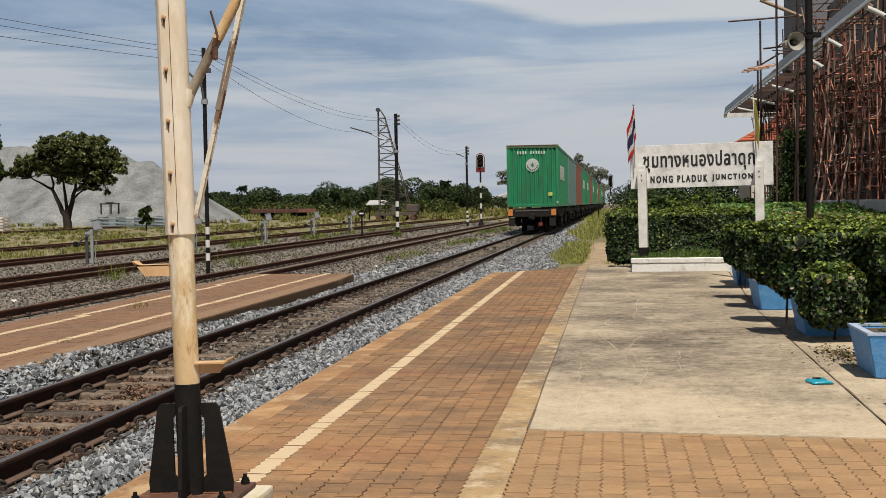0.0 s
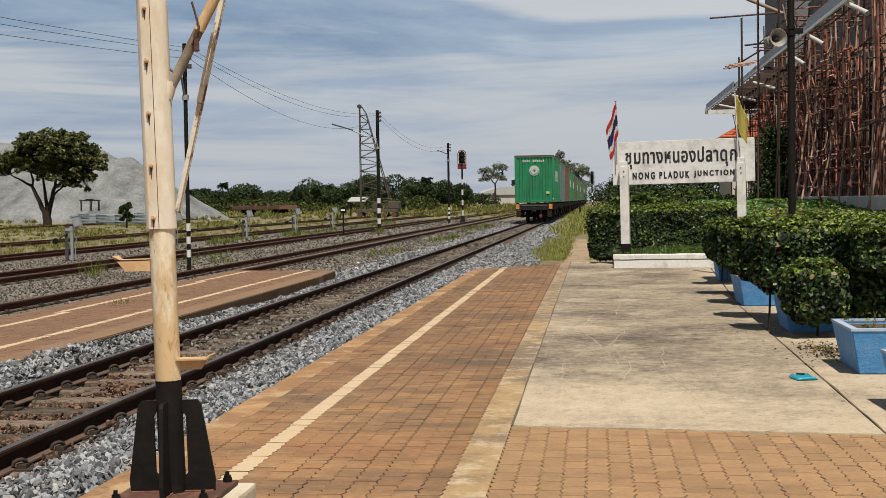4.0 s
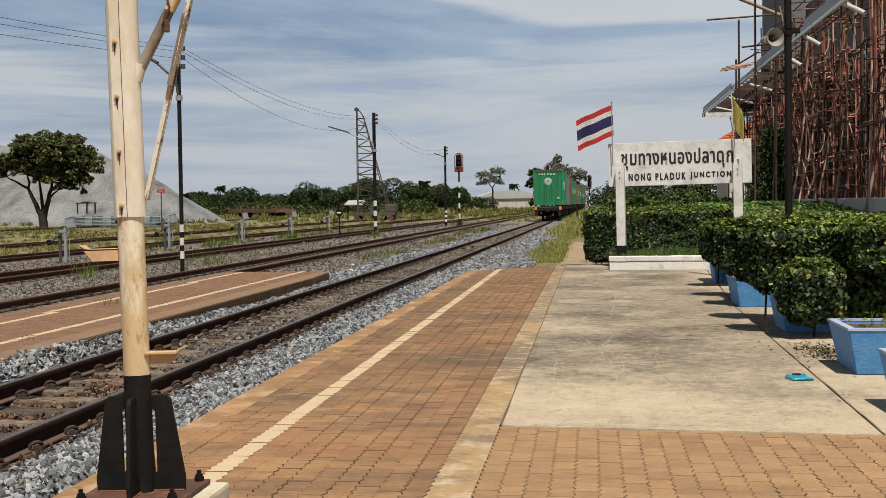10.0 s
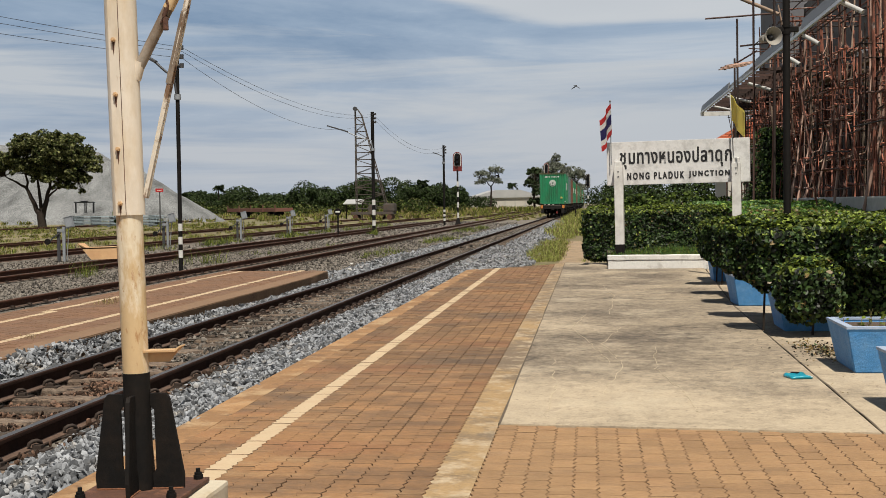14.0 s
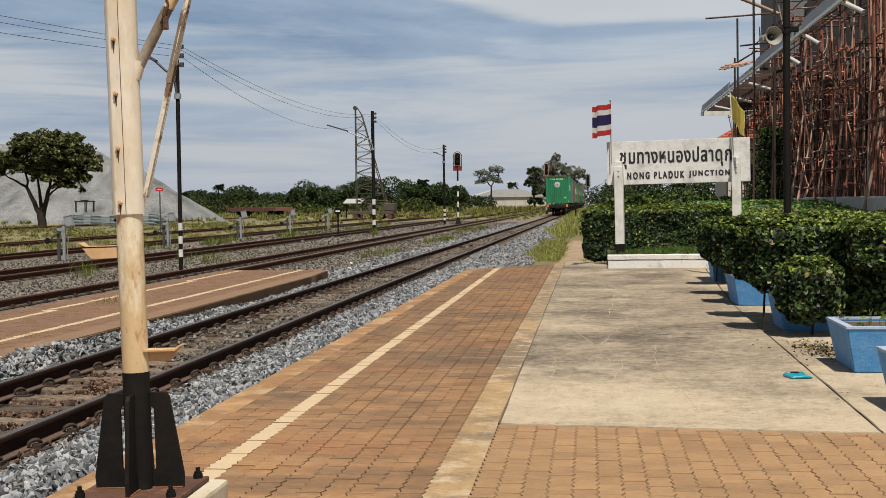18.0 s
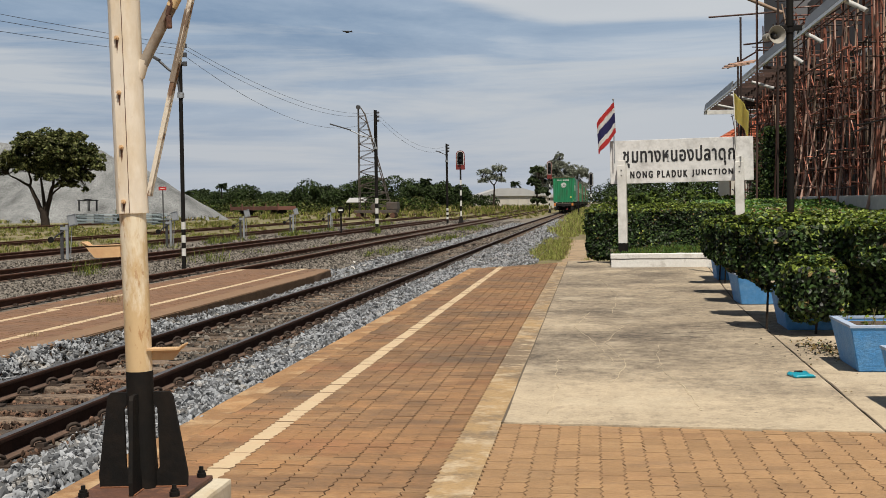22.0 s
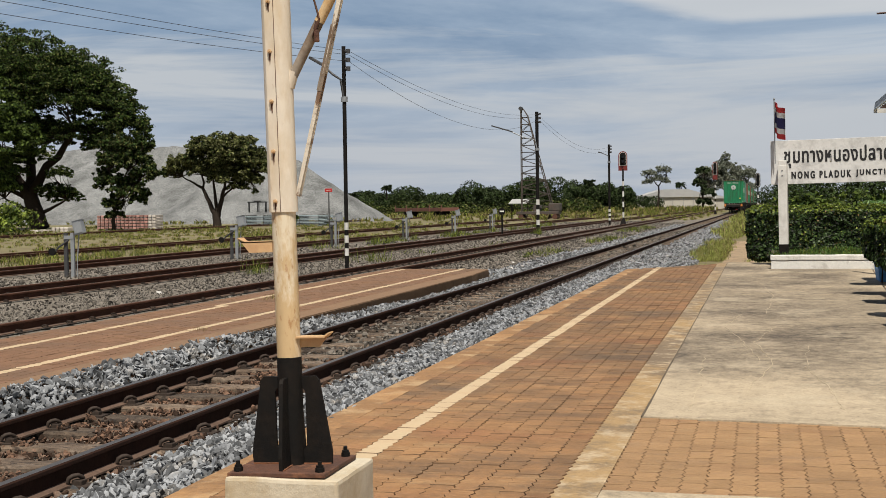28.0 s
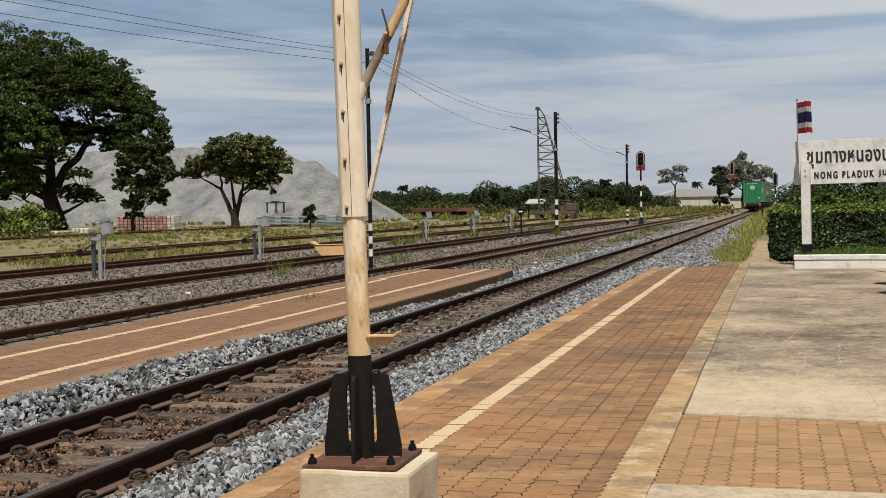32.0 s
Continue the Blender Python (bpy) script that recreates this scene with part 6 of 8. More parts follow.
roof = part("roof", bm, M_TILE_ROOF, hs)
for k in range(16):
    s = k / 15
    part("tile_course", box(-4 + 4.2 * s + 0.05, 7 - 3.5 * s - 0.05, -5 + 5 * s - 0.02, -5 + 5 * s + 0.05, 4.31 + 2.4 * s, 4.37 + 2.4 * s), M_TILE_ROOF, roof)
for x in (-2.2, 0.8, 3.6):
    w_ = part("window", box(x, x + 1.2, -4.05, -4.01, 1.4, 2.9), M_GLASS_DARK, hs)
    part("frame", box(x - 0.08, x + 1.28, -4.10, -4.055, 2.9, 3.0), M_WHITE, w_)

# ---- the freight train ----
CONT_L, CONT_W, CONT_H, DECK = 12.19, 2.44, 2.90, 1.22


def wave(length, pitch, depth, flat=0.32):
    """A corrugated line: (along, in) points."""
    pts, n = [], int(length / pitch)
    for k in range(n):
        a = length * k / n
        p = length / n
        pts += [(a, 0), (a + p * flat, 0), (a + p * 0.5, depth), (a + p * (0.5 + flat), depth)]
    return pts + [(length, 0)]


def corrugated(length, height, pitch, depth):
    """A corrugated sheet in the x-z plane; the waves go towards +y."""
    bm = bmesh.new()
    pts = wave(length, pitch, depth)
    lo = [bm.verts.new((a, d, 0)) for a, d in pts]
    hi = [bm.verts.new((a, d, height)) for a, d in pts]
    for k in range(len(pts) - 1):
        bm.faces.new((lo[k], lo[k + 1], hi[k + 1], hi[k]))
    return bm


SIDE_CACHE = {}


def side_mesh(material):
    if material.name not in SIDE_CACHE:
        SIDE_CACHE[material.name] = (finish(corrugated(CONT_L - 0.24, CONT_H - 0.24, 0.28, 0.036), "side_panel", material), finish(corrugated(CONT_W - 0.22, CONT_H - 0.24, 0.19, 0.045), "end_panel", material),
                                     finish(box(-CONT_W / 2 + 0.02, CONT_W / 2 - 0.02, 0.03, CONT_L - 0.03, CONT_H - 0.07, CONT_H - 0.02), "roof_panel", material))
    return SIDE_CACHE[material.name]


def container(y, material, label, parent, logo=False, marks=0):
    c = part("container", box(-CONT_W / 2, CONT_W / 2, 0, CONT_L, 0.0, 0.12, 0.01), material, parent, label, at=pose(0, y, DECK))
    side, end, top = side_mesh(material)
    part("end_panel", end, None, c, at=pose(-CONT_W / 2 + 0.11, 0.02, 0.12))
    part("end_panel", end, None, c, at=pose(CONT_W / 2 - 0.11, CONT_L - 0.02, 0.12, 0, 0, 180))
    part("side_panel", side, None, c, at=pose(CONT_W / 2 - 0.01, 0.12, 0.12, 0, 0, 90))
    part("side_panel", side, None, c, at=pose(-CONT_W / 2 + 0.01, CONT_L - 0.12, 0.12, 0, 0, -90))
    part("roof_panel", top, None, c)
    for x in (-1, 1):
        for yy in (0, 1):
            part("corner_post", box(min(x * CONT_W / 2, x * (CONT_W / 2 - 0.11)), max(x * CONT_W / 2, x * (CONT_W / 2 - 0.11)), yy * (CONT_L - 0.12), yy * (CONT_L - 0.12) + 0.12, 0.12, CONT_H, 0.008), material, c)
        part("top_rail", box(min(x * CONT_W / 2, x * (CONT_W / 2 - 0.06)), max(x * CONT_W / 2, x * (CONT_W / 2 - 0.06)), 0.12, CONT_L - 0.12, CONT_H - 0.12, CONT_H - 0.004), material, c)
    part("end_header", box(-CONT_W / 2 + 0.11, CONT_W / 2 - 0.11, 0.0, 0.10, CONT_H - 0.12, CONT_H, 0.005), M_GRIMY_GREEN if logo else material, c)
    part("roof_edge", box(-CONT_W / 2, CONT_W / 2, -0.012, 0.05, CONT_H + 0.002, CONT_H + 0.03, 0.006), M_RUST_EDGE, c, "rusty roof edge")
    for x in (-1, 1):
        for z in (0.0, CONT_H - 0.12):
            part("corner_casting", box(x * (CONT_W / 2 - 0.08) - 0.085, x * (CONT_W / 2 - 0.08) + 0.085, -0.008, 0.15, z + 0.002, z + 0.118, 0.008), M_GRIMY_GREEN, c)
    if logo:
        bm = bmesh.new()
        bmesh.ops.create_circle(bm, cap_ends=True, segments=40, radius=0.31, matrix=pose(0.0, 0.012, 1.98, 90))
        dsk = part("logo_disc", bm, M_FLAG_WHITE, c, "round white emblem")
        bm = bmesh.new()
        for k in range(8):
            a, b = math.pi * k / 4, math.pi * k / 4 + math.pi / 8
            pts = [(0, 0), (0.04 * math.cos(a - math.pi / 8), 0.04 * math.sin(a - math.pi / 8)), (0.15 * math.cos(a), 0.15 * math.sin(a)), (0.04 * math.cos(b), 0.04 * math.sin(b))]
            bm.faces.new([bm.verts.new((u, 0.008, 1.98 + w)) for u, w in pts])
        part("logo_star", bm, M_DARK_GREEN, dsk)
        bm = bmesh.new()
        for k in range(9):
            a = math.pi + math.pi * (k + 0.5) / 9
            m = Matrix.Translation((0.24 * math.cos(a), 0.008, 1.98 + 0.24 * math.sin(a))) @ pose(0, 0, 0, 0, 90 - math.degrees(a), 0)
            bm.faces.new([bm.verts.new(m @ Vector(p)) for p in ((-0.028, 0, -0.03), (0.028, 0, -0.03), (0.028, 0, 0.03), (-0.028, 0, 0.03))])
        part("logo_bar", bm, M_DARK_GREEN, dsk)
        for k in range(11):
            if k == 4:
                continue
            part("mark_bar", box(-0.72 + 0.125 * k, -0.655 + 0.125 * k, 0.006, 0.012, 2.50, 2.64), M_FLAG_WHITE, c)
        part("yellow_label", box(0.72, 0.92, 0.004, 0.012, 0.52, 0.68), M_FLAG_YELLOW, c)
        part("white_label", box(1.12, 1.20, -0.004, 0.004, 0.18, 0.26), M_FLAG_WHITE, c)
        for x in (-0.62, -0.06, 0.75):
            part("rust_scrape", box(x, x + 0.022, 0.008, 0.014, 0.2 + 0.3 * abs(x), 0.75 + 1.4 * max(0, x)), M_GREEN_OLD, c)
    for k in range(marks):
        part("mark_bar", box(CONT_W / 2 - 0.004, CONT_W / 2 + 0.003, 2.2 + 1.25 * k, 3.05 + 1.25 * k, 1.32, 2.0), M_FLAG_WHITE, c)


M_RUST_EDGE = mat("rusty_roof_edge", (0.16, 0.085, 0.045), 0.85, vary=0.35, grain=6)
M_GRIMY_GREEN = mat("grimy_green_paint", (0.035, 0.10, 0.045), 0.7, vary=0.3, grain=8, stain=(0.10, 0.06, 0.03), stain_amt=0.8, stain_scale=5)
M_DARK_GREEN = mat("emblem_green", (0.01, 0.07, 0.045), 0.6)
M_POCKET = mat("dusty_wagon_steel", (0.085, 0.072, 0.060), 0.85, vary=0.3, grain=10)
M_BUFFER = mat("orange_end_paint", (0.45, 0.16, 0.03), 0.7, vary=0.2, grain=8)


def wheelset(parent, y):
    bm = bmesh.new()
    for x in (-0.5325, 0.5325):
        tube([(x - 0.055, 0, 0), (x + 0.055, 0, 0)], 0.39, 18, bm)
    tube([(-0.75, 0, 0), (0.75, 0, 0)], 0.075, 8, bm)
    return part("wheelset", bm, M_WAGON, parent, at=pose(0, y, 0.39))


POCKET = finish(box(-0.035, 0.035, -0.07, 0.07, 0, 0.20, 0.01), "stake_pocket", M_POCKET)


def wagon(y, parent, last):
    w = part("wagon", box(-0.98, 0.98, -0.6, CONT_L + 0.75, 0.94, 1.10, 0.02), M_WAGON, parent, "dark steel bogie container wagon", at=pose(0, y, 0))
    for x in (-1.05, 1.05):
        part("sill", prism(((-0.5, 0.94), (2.6, 0.94), (3.6, 0.74), (CONT_L - 3.6, 0.74), (CONT_L - 2.6, 0.94), (CONT_L + 0.65, 0.94), (CONT_L + 0.65, 1.12), (-0.5, 1.12)), "x", x - 0.055, x + 0.055), M_WAGON, w)
        for k in range(8):
            part("stake_pocket", POCKET, None, w, at=pose(x * 1.085, 0.6 + 1.52 * k, 0.90))
        for yy in (0.02, CONT_L - 0.20):
            part("locking_block", box(x - 0.09, x + 0.09, yy, yy + 0.18, 1.122, DECK - 0.002, 0.01), M_WAGON, w)
    for yy in (1.0, CONT_L - 2.7):
        for x in (-0.86, 0.86):
            part("bogie_side", prism(((yy - 0.35, 0.45), (yy + 0.3, 0.30), (yy + 1.4, 0.30), (yy + 2.05, 0.45), (yy + 2.05, 0.60), (yy + 1.3, 0.88), (yy + 0.4, 0.88), (yy - 0.35, 0.60)), "x", x - 0.07, x + 0.07), M_WAGON, w)
        wheelset(w, yy)
        wheelset(w, yy + 1.75)
    for k in range(5):
        part("cross_member", box(-1.0, 1.0, 3.4 + 1.3 * k, 3.52 + 1.3 * k, 0.62, 0.938), M_WAGON, w)
    if last:
        part("headstock", box(-1.14, 1.14, -0.78, -0.60, 0.76, 1.12, 0.02), M_WAGON, w)
        part("headstock_rib", box(-0.80, 0.80, -0.80, -0.782, 1.02, 1.08, 0.005), M_POCKET, w)
        for x in (-1.12, 0.90):
            part("end_mark", box(x, x + 0.22, -0.835, -0.803, 0.82, 1.12, 0.01), M_BUFFER, w, "faded orange end plate")
        part("coupler", box(-0.14, 0.14, -1.15, -0.79, 0.66, 0.94, 0.04), M_WAGON, w)
        bm = bmesh.new()
        tube([(0.42, -0.80, 0.75), (0.43, -0.86, 0.40), (0.40, -0.84, 0.22)], 0.025, 6, bm)
        part("brake_hose", bm, M_WAGON, w)
        bm = bmesh.new()
        tube([(0.40, -0.90, 0.42), (0.40, -0.86, 0.42)], 0.10, 16, bm)
        part("tail_disc", bm, M_RED, w, "small red tail disc")
        for x in (-0.95, 0.95):
            part("step", box(x - 0.14, x + 0.14, -0.78, -0.66, 0.34, 0.72), M_WAGON, w)


train = thing("freight_train", pose(-3.932, 63, RAIL_Z), "long freight train of green and brown shipping containers on flat wagons", "train")
COLOURS = (M_GREEN_BOX, M_GREY_BOX, M_BROWN_BOX, M_GREEN_BOX, M_GREEN_BOX, M_BROWN_BOX, M_GREEN_BOX, M_GREEN_OLD, M_GREEN_BOX, M_BROWN_BOX, M_GREEN_OLD, M_GREEN_BOX, M_GREEN_BOX, M_BROWN_BOX, M_GREEN_BOX, M_GREEN_OLD)
NAMES = {M_GREEN_BOX: "green corrugated shipping container", M_GREY_BOX: "grey corrugated shipping container", M_BROWN_BOX: "brown corrugated shipping container", M_GREEN_OLD: "dull green corrugated shipping container"}
for k, m in enumerate(COLOURS):
    wagon(14.1 * k, train, k == 0)
    container(14.1 * k, m, NAMES[m], train, k == 0, 4 if m == M_GREEN_BOX else 0)

# ---- the building site beside the platform ----
def building():
    b = thing("unfinished_building", pose(0, 0, 0), "unfinished grey concrete station building behind scaffolding", "building")
    part("foundation", box(5.35, 14, 20.5, 57, -0.3, 1.31, 0.03), M_CONCRETE, b, "raw concrete foundation")
    part("back_wall", box(13.5, 14, 20.5, 57, 1.27, 6.5), M_WALL, b)
    part("end_wall", box(7.2, 13.5, 55.5, 56, 1.27, 7.6), M_WALL, b)
    part("end_wall", box(7.2, 13.5, 20.5, 21, 1.27, 2.2), M_WALL, b)
    y = 20.5
    k = 0
    while y < 55.4:
        part("column", box(6.95, 7.30, y, y + 0.35, 1.272, 7.6, 0.01), M_WALL, b)
        y1 = min(y + 4.35, 55.5)
        part("wall_panel", box(7.0, 7.2, y + 0.452, y1 - 0.002, 1.272, 2.1), M_WALL, b)
        part("wall_panel", box(7.0, 7.2, y + 0.452, y1 - 0.002, 3.9, 5.0), M_WALL, b)
        part("wall_panel", box(7.0, 7.2, y + 0.452, y1 - 0.002, 5.2, 7.6), M_WALL, b)
        if k % 2 == 0:
            part("wall_panel", box(7.0, 7.2, y + 0.452, y + 1.5, 2.102, 3.898), M_WALL, b)
        y, k = y1, k + 1
    part("upper_floor", box(7.31, 13.49, 21.01, 55.49, 4.95, 5.15), M_CONCRETE, b)
    part("canopy", box(5.9, 6.94, 47.0, 53.4, 4.82, 4.94), M_ROOF, b, "grey canopy slab")
    part("eave_angle", box(4.365, 4.415, 19.0, 53.46, 4.695, 4.765, 0.006), M_EDGE, b, "bright metal angle along the eave")
    part("eave_sheet", box(4.46, 4.50, 19.0, 53.46, 4.77, 4.93, 0.004), M_FASCIA, b, "pale grey eave board")
    for y0, y1 in ((19.0, 23.9), (23.96, 28.7), (30.0, 36.5), (43.3, 48.2), (48.26, 53.46)):
        part("fascia_panel", prism(((4.37, 4.768), (4.41, 4.768), (4.45, 5.00), (4.41, 5.00)), "y", y0, y1, bevel=0.006), M_ROOF, b, "dull grey fascia panel")
    part("end_fascia", box(4.36, 6.94, 53.50, 53.55, 4.60, 4.76), M_WHITE, b, "white end board")
    part("upper_wall", box(6.25, 6.95, 44.6, 50.0, 5.0, 10.5, 0.02), M_UPPER, b, "plain grey upper wall")
    part("upper_wall", box(6.97, 13.0, 47.0, 50.0, 5.0, 9.0, 0.02), M_UPPER, b, "plain grey upper wall")
    for k in range(20):
        part("purlin", box(4.52, 6.94, 36.6 + 0.84 * k, 36.65 + 0.84 * k, 4.71, 4.78), M_SCAF_DARK, b)
    for x in (5.1, 5.75):
        part("batten", box(x, x + 0.05, 36.4, 53.4, 4.782, 4.83), M_SCAF_DARK, b)


M_EDGE = mat("bright_metal_edge", (0.62, 0.63, 0.64), 0.4, metal=0.2, vary=0.12, grain=5)
M_UPPER = mat("smooth_grey_render", (0.13, 0.13, 0.14), 0.85, vary=0.08, grain=4)
M_PINK = mat("pinkish_timber", (0.46, 0.30, 0.235), 0.85, vary=0.3, grain=8, per_object=0.3, stain=(0.20, 0.10, 0.07), stain_amt=0.6, stain_scale=3)
M_FASCIA = mat("pale_eave_board", (0.40, 0.40, 0.39), 0.6, vary=0.06, grain=6)
building()


def scaffold_bay(seed, label):
    """One bay of tube frames: four standards, ledgers, braces, curved corner bars and planks."""
    rg = random.Random(seed)
    s = thing("scaffold_bay", pose(0, 0, 0), label, "scaffolding", "scaffold bays along the facade")
    h = 5.6
    for x in (0.0, 0.55, 1.05):
        for y in (0.0, 0.55, 1.1):
            bm = bmesh.new()
            lean = rg.uniform(-0.03, 0.03)
            tube([(x, y, 0), (x + lean, y + lean, min(3.45, h * rg.uniform(0.4, 0.9)))], rg.uniform(0.014, 0.021), 6, bm)
            part("standard", bm, rg.choice((M_SCAF, M_SCAF, M_SCAF, M_SCAF_DARK, M_SCAF_DARK, M_PLANK)), s)
    for z in (0.25, 0.62, 1.0, 1.72, 2.1, 2.45, 3.15):
        for x in (0.0, 1.05):
            if rg.random() < 0.8:
                bm = bmesh.new()
                tube([(x, -0.25, z + rg.uniform(-0.1, 0.1)), (x, 1.95, z + rg.uniform(-0.1, 0.1))], 0.017, 6, bm)
                part("ledger", bm, rg.choice((M_SCAF, M_SCAF_DARK)), s)
        bm = bmesh.new()
        tube([(-0.1, 0.5 * rg.random(), z), (1.2, 0.5 * rg.random(), z)], 0.016, 6, bm)
        part("transom", bm, M_SCAF, s)
    for z in (0.1, 1.72):
        for y in (0.0, 0.95):
            bm = bmesh.new()
            tube([(0.03, y, z + 0.75), (0.16, y, z + 0.78), (0.27, y, z + 0.9), (0.30, y, z + 1.25)], 0.015, 6, bm)
            part("corner_bar", bm, rg.choice((M_SCAF, M_PLANK)), s)
        bm = bmesh.new()
        tube([(0.0, 0.0, z), (0.0, 1.8, z + 1.5)], 0.015, 5, bm)
        part("brace", bm, M_SCAF, s)
    for k in range(rg.randint(1, 3)):
        x = rg.uniform(0.0, 0.8)
        z = rg.choice((1.76, 2.95))
        part("plank", box(x, x + 0.22, -0.2, 1.9, z, z + 0.035), M_PLANK, s)
    return s


rg = random.Random(5)
bays = [scaffold_bay(300 + k, "rusty orange tube scaffold bay with planks") for k in range(4)]
for k in range(18):
    y = 22.8 + 1.66 * k
    m = pose(5.46 + rg.uniform(-0.04, 0.12), y, 1.312, rg.uniform(-0.8, 0.8), rg.uniform(-0.8, 0.8), rg.uniform(-4, 4))
    if k < 4:
        bays[k].matrix_basis = m
    else:
        copy_thing(bays[k % 4], m)


def prop(a, b, r, material, label, name="timber_prop"):
    p = thing(name, pose(*a), label, "scaffold pole", "loose scaffold poles")
    bm = bmesh.new()
    d = Vector(b) - Vector(a)
    tube([(0, 0, 0), d * 0.5 + Vector((0.02, 0.02, 0)), d], r, 7, bm)
    part("pole", bm, material, p)


for k in range(95):
    y = rg.uniform(23.5, 51)
    x = rg.uniform(5.38, 6.6) if rg.random() < 0.85 else rg.uniform(4.7, 5.3)
    z0 = 0.8 if x < 5.36 else 1.30
    pale = rg.random() < 0.25
    prop((x, y, z0), (x + rg.uniform(-0.35, 0.35), y + rg.uniform(-0.9, 0.9), rg.uniform(2.6, 4.6)), rg.uniform(0.012, 0.026), M_PLANK if pale else rg.choice((M_SCAF, M_SCAF, M_SCAF_DARK)), "pale timber prop leaning in the scaffold" if pale else "rusty steel tube standing in the scaffold", "timber_prop" if pale else "scaffold_tube")
for k in range(34):
    y, x = rg.uniform(24, 46), rg.uniform(5.6, 6.8)
    prop((x, y, 4.9), (x + rg.uniform(-0.4, 0.1), y + rg.uniform(-0.6, 0.6), rg.uniform(5.6, 7.4)), rg.uniform(0.014, 0.024), rg.choice((M_SCAF, M_SCAF_DARK, M_PLANK)), "rusty steel tube standing above the eave", "scaffold_tube")
for k in range(12):
    y, z = rg.uniform(24, 44), rg.uniform(5.4, 7.2)
    prop((5.7, y, z), (5.8, y + 2.6, z + rg.uniform(-0.15, 0.15)), 0.017, M_SCAF, "rusty steel rail along the upper scaffold", "scaffold_rail")
# tall standards that pass the eave, rails and cross tubes between them
for k in range(58):
    y, x = 23.5 + 23.5 * rg.random() ** 1.25, rg.uniform(5.40, 6.75)
    pale = rg.random() < 0.28
    prop((x, y, 1.30), (x + rg.uniform(-0.12, 0.12), y + rg.uniform(-0.25, 0.25), rg.uniform(5.2, 7.4)), rg.uniform(0.018, 0.032), M_PINK if pale else rg.choice((M_SCAF, M_SCAF, M_SCAF, M_SCAF_DARK)), "long pinkish timber standing in the scaffold" if pale else "tall rusty steel standard passing the eave", "timber_prop" if pale else "scaffold_tube")
for k in range(30):
    y, z = rg.uniform(24, 46), rg.choice((4.85, 5.3, 5.75, 6.3, 6.9)) + rg.uniform(-0.07, 0.07)
    x = rg.choice((5.42, 5.9, 6.4))
    prop((x, y, z), (x + rg.uniform(-0.1, 0.1), y + rg.uniform(2.4, 4.5), z + rg.uniform(-0.1, 0.1)), rg.uniform(0.015, 0.022), rg.choice((M_SCAF, M_SCAF, M_SCAF_DARK)), "rusty steel rail along the upper scaffold", "scaffold_rail")
for k in range(30):
    y, z = rg.uniform(24, 46), rg.uniform(4.7, 6.9)
    prop((5.2, y, z), (6.8, y + rg.uniform(-0.3, 0.3), z + rg.uniform(-0.1, 0.1)), rg.uniform(0.014, 0.020), rg.choice((M_SCAF, M_SCAF_DARK)), "rusty steel cross tube in the upper scaffold", "scaffold_tube")
for k in range(22):
    x, y, z, w = rg.uniform(5.36, 5.9), rg.uniform(23.5, 40), rg.uniform(2.0, 5.2), rg.uniform(0.16, 0.30)
    bent = thing("bent_bar", pose(x, y, z, 0, 0, rg.uniform(-30, 30)), "pale bent bar hooked over a scaffold rail", "bent bar", "bent bars")
    bm = bmesh.new()
    tube([(0, 0, 0), (-0.02, 0, 0.02 - w), (-w * 0.35, 0, -w * 1.55), (-w, 0, -w * 1.75)], 0.014, 6, bm)
    part("bar", bm, M_PINK, bent)
# long rails tied along the facade, and stout timbers leaning at its foot
for k in range(44):
    y, x = rg.uniform(23.5, 47), rg.choice((5.42, 5.44, 5.80, 6.20))
    z = rg.choice((1.95, 2.7, 3.1, 3.75, 4.3)) + rg.uniform(-0.08, 0.08)
    prop((x, y, z), (x + rg.uniform(-0.1, 0.1), y + rg.uniform(3.0, 5.5), z + rg.uniform(-0.12, 0.12)), rg.uniform(0.014, 0.020), rg.choice((M_SCAF, M_SCAF, M_SCAF_DARK)), "rusty steel rail tied along the facade scaffold", "scaffold_rail")
for k in range(36):
    y, z = rg.uniform(23.5, 50), rg.uniform(1.7, 4.55)
    prop((5.15, y, z), (6.7, y + rg.uniform(-0.3, 0.3), z + rg.uniform(-0.1, 0.1)), rg.uniform(0.013, 0.018), rg.choice((M_SCAF, M_SCAF, M_SCAF_DARK)), "rusty steel cross tube in the scaffold", "scaffold_tube")
for k in range(12):
    y = rg.uniform(22.5, 40)
    prop((5.25 + rg.uniform(-0.2, 0.1), y, 1.0), (5.7 + rg.uniform(-0.2, 0.4), y + rg.uniform(-0.6, 0.6), rg.uniform(2.4, 4.0)), rg.uniform(0.024, 0.034), M_PINK, "stout pinkish timber leaning at the foot of the scaffold", "timber_prop")
# poles that stand clear outside the eave, and the rails tied to them
for x, y, z1 in ((4.20, 39.2, 6.45), (4.22, 35.6, 6.65), (4.60, 34.5, 8.8), (4.25, 40.4, 5.45)):
    prop((x, y, 0.85), (x + 0.03, y + 0.03, z1), 0.030, M_SCAF_DARK, "dark steel tube standing outside the eave", "scaffold_tube")
for a, b in (((3.16, 37.2, 6.20), (4.95, 36.8, 6.24)), ((3.96, 36.0, 6.58), (5.33, 35.6, 6.56)), ((4.02, 36.6, 5.37), (4.75, 36.2, 5.40)), ((3.80, 38.6, 4.95), (4.55, 37.4, 5.32)), ((4.6, 33.0, 6.3), (5.9, 32.2, 6.2)), ((4.7, 30.0, 5.9), (6.2, 29.6, 5.85))):
    prop(a, b, 0.024, M_SCAF_DARK, "dark steel rail tied across the scaffold", "scaffold_rail")
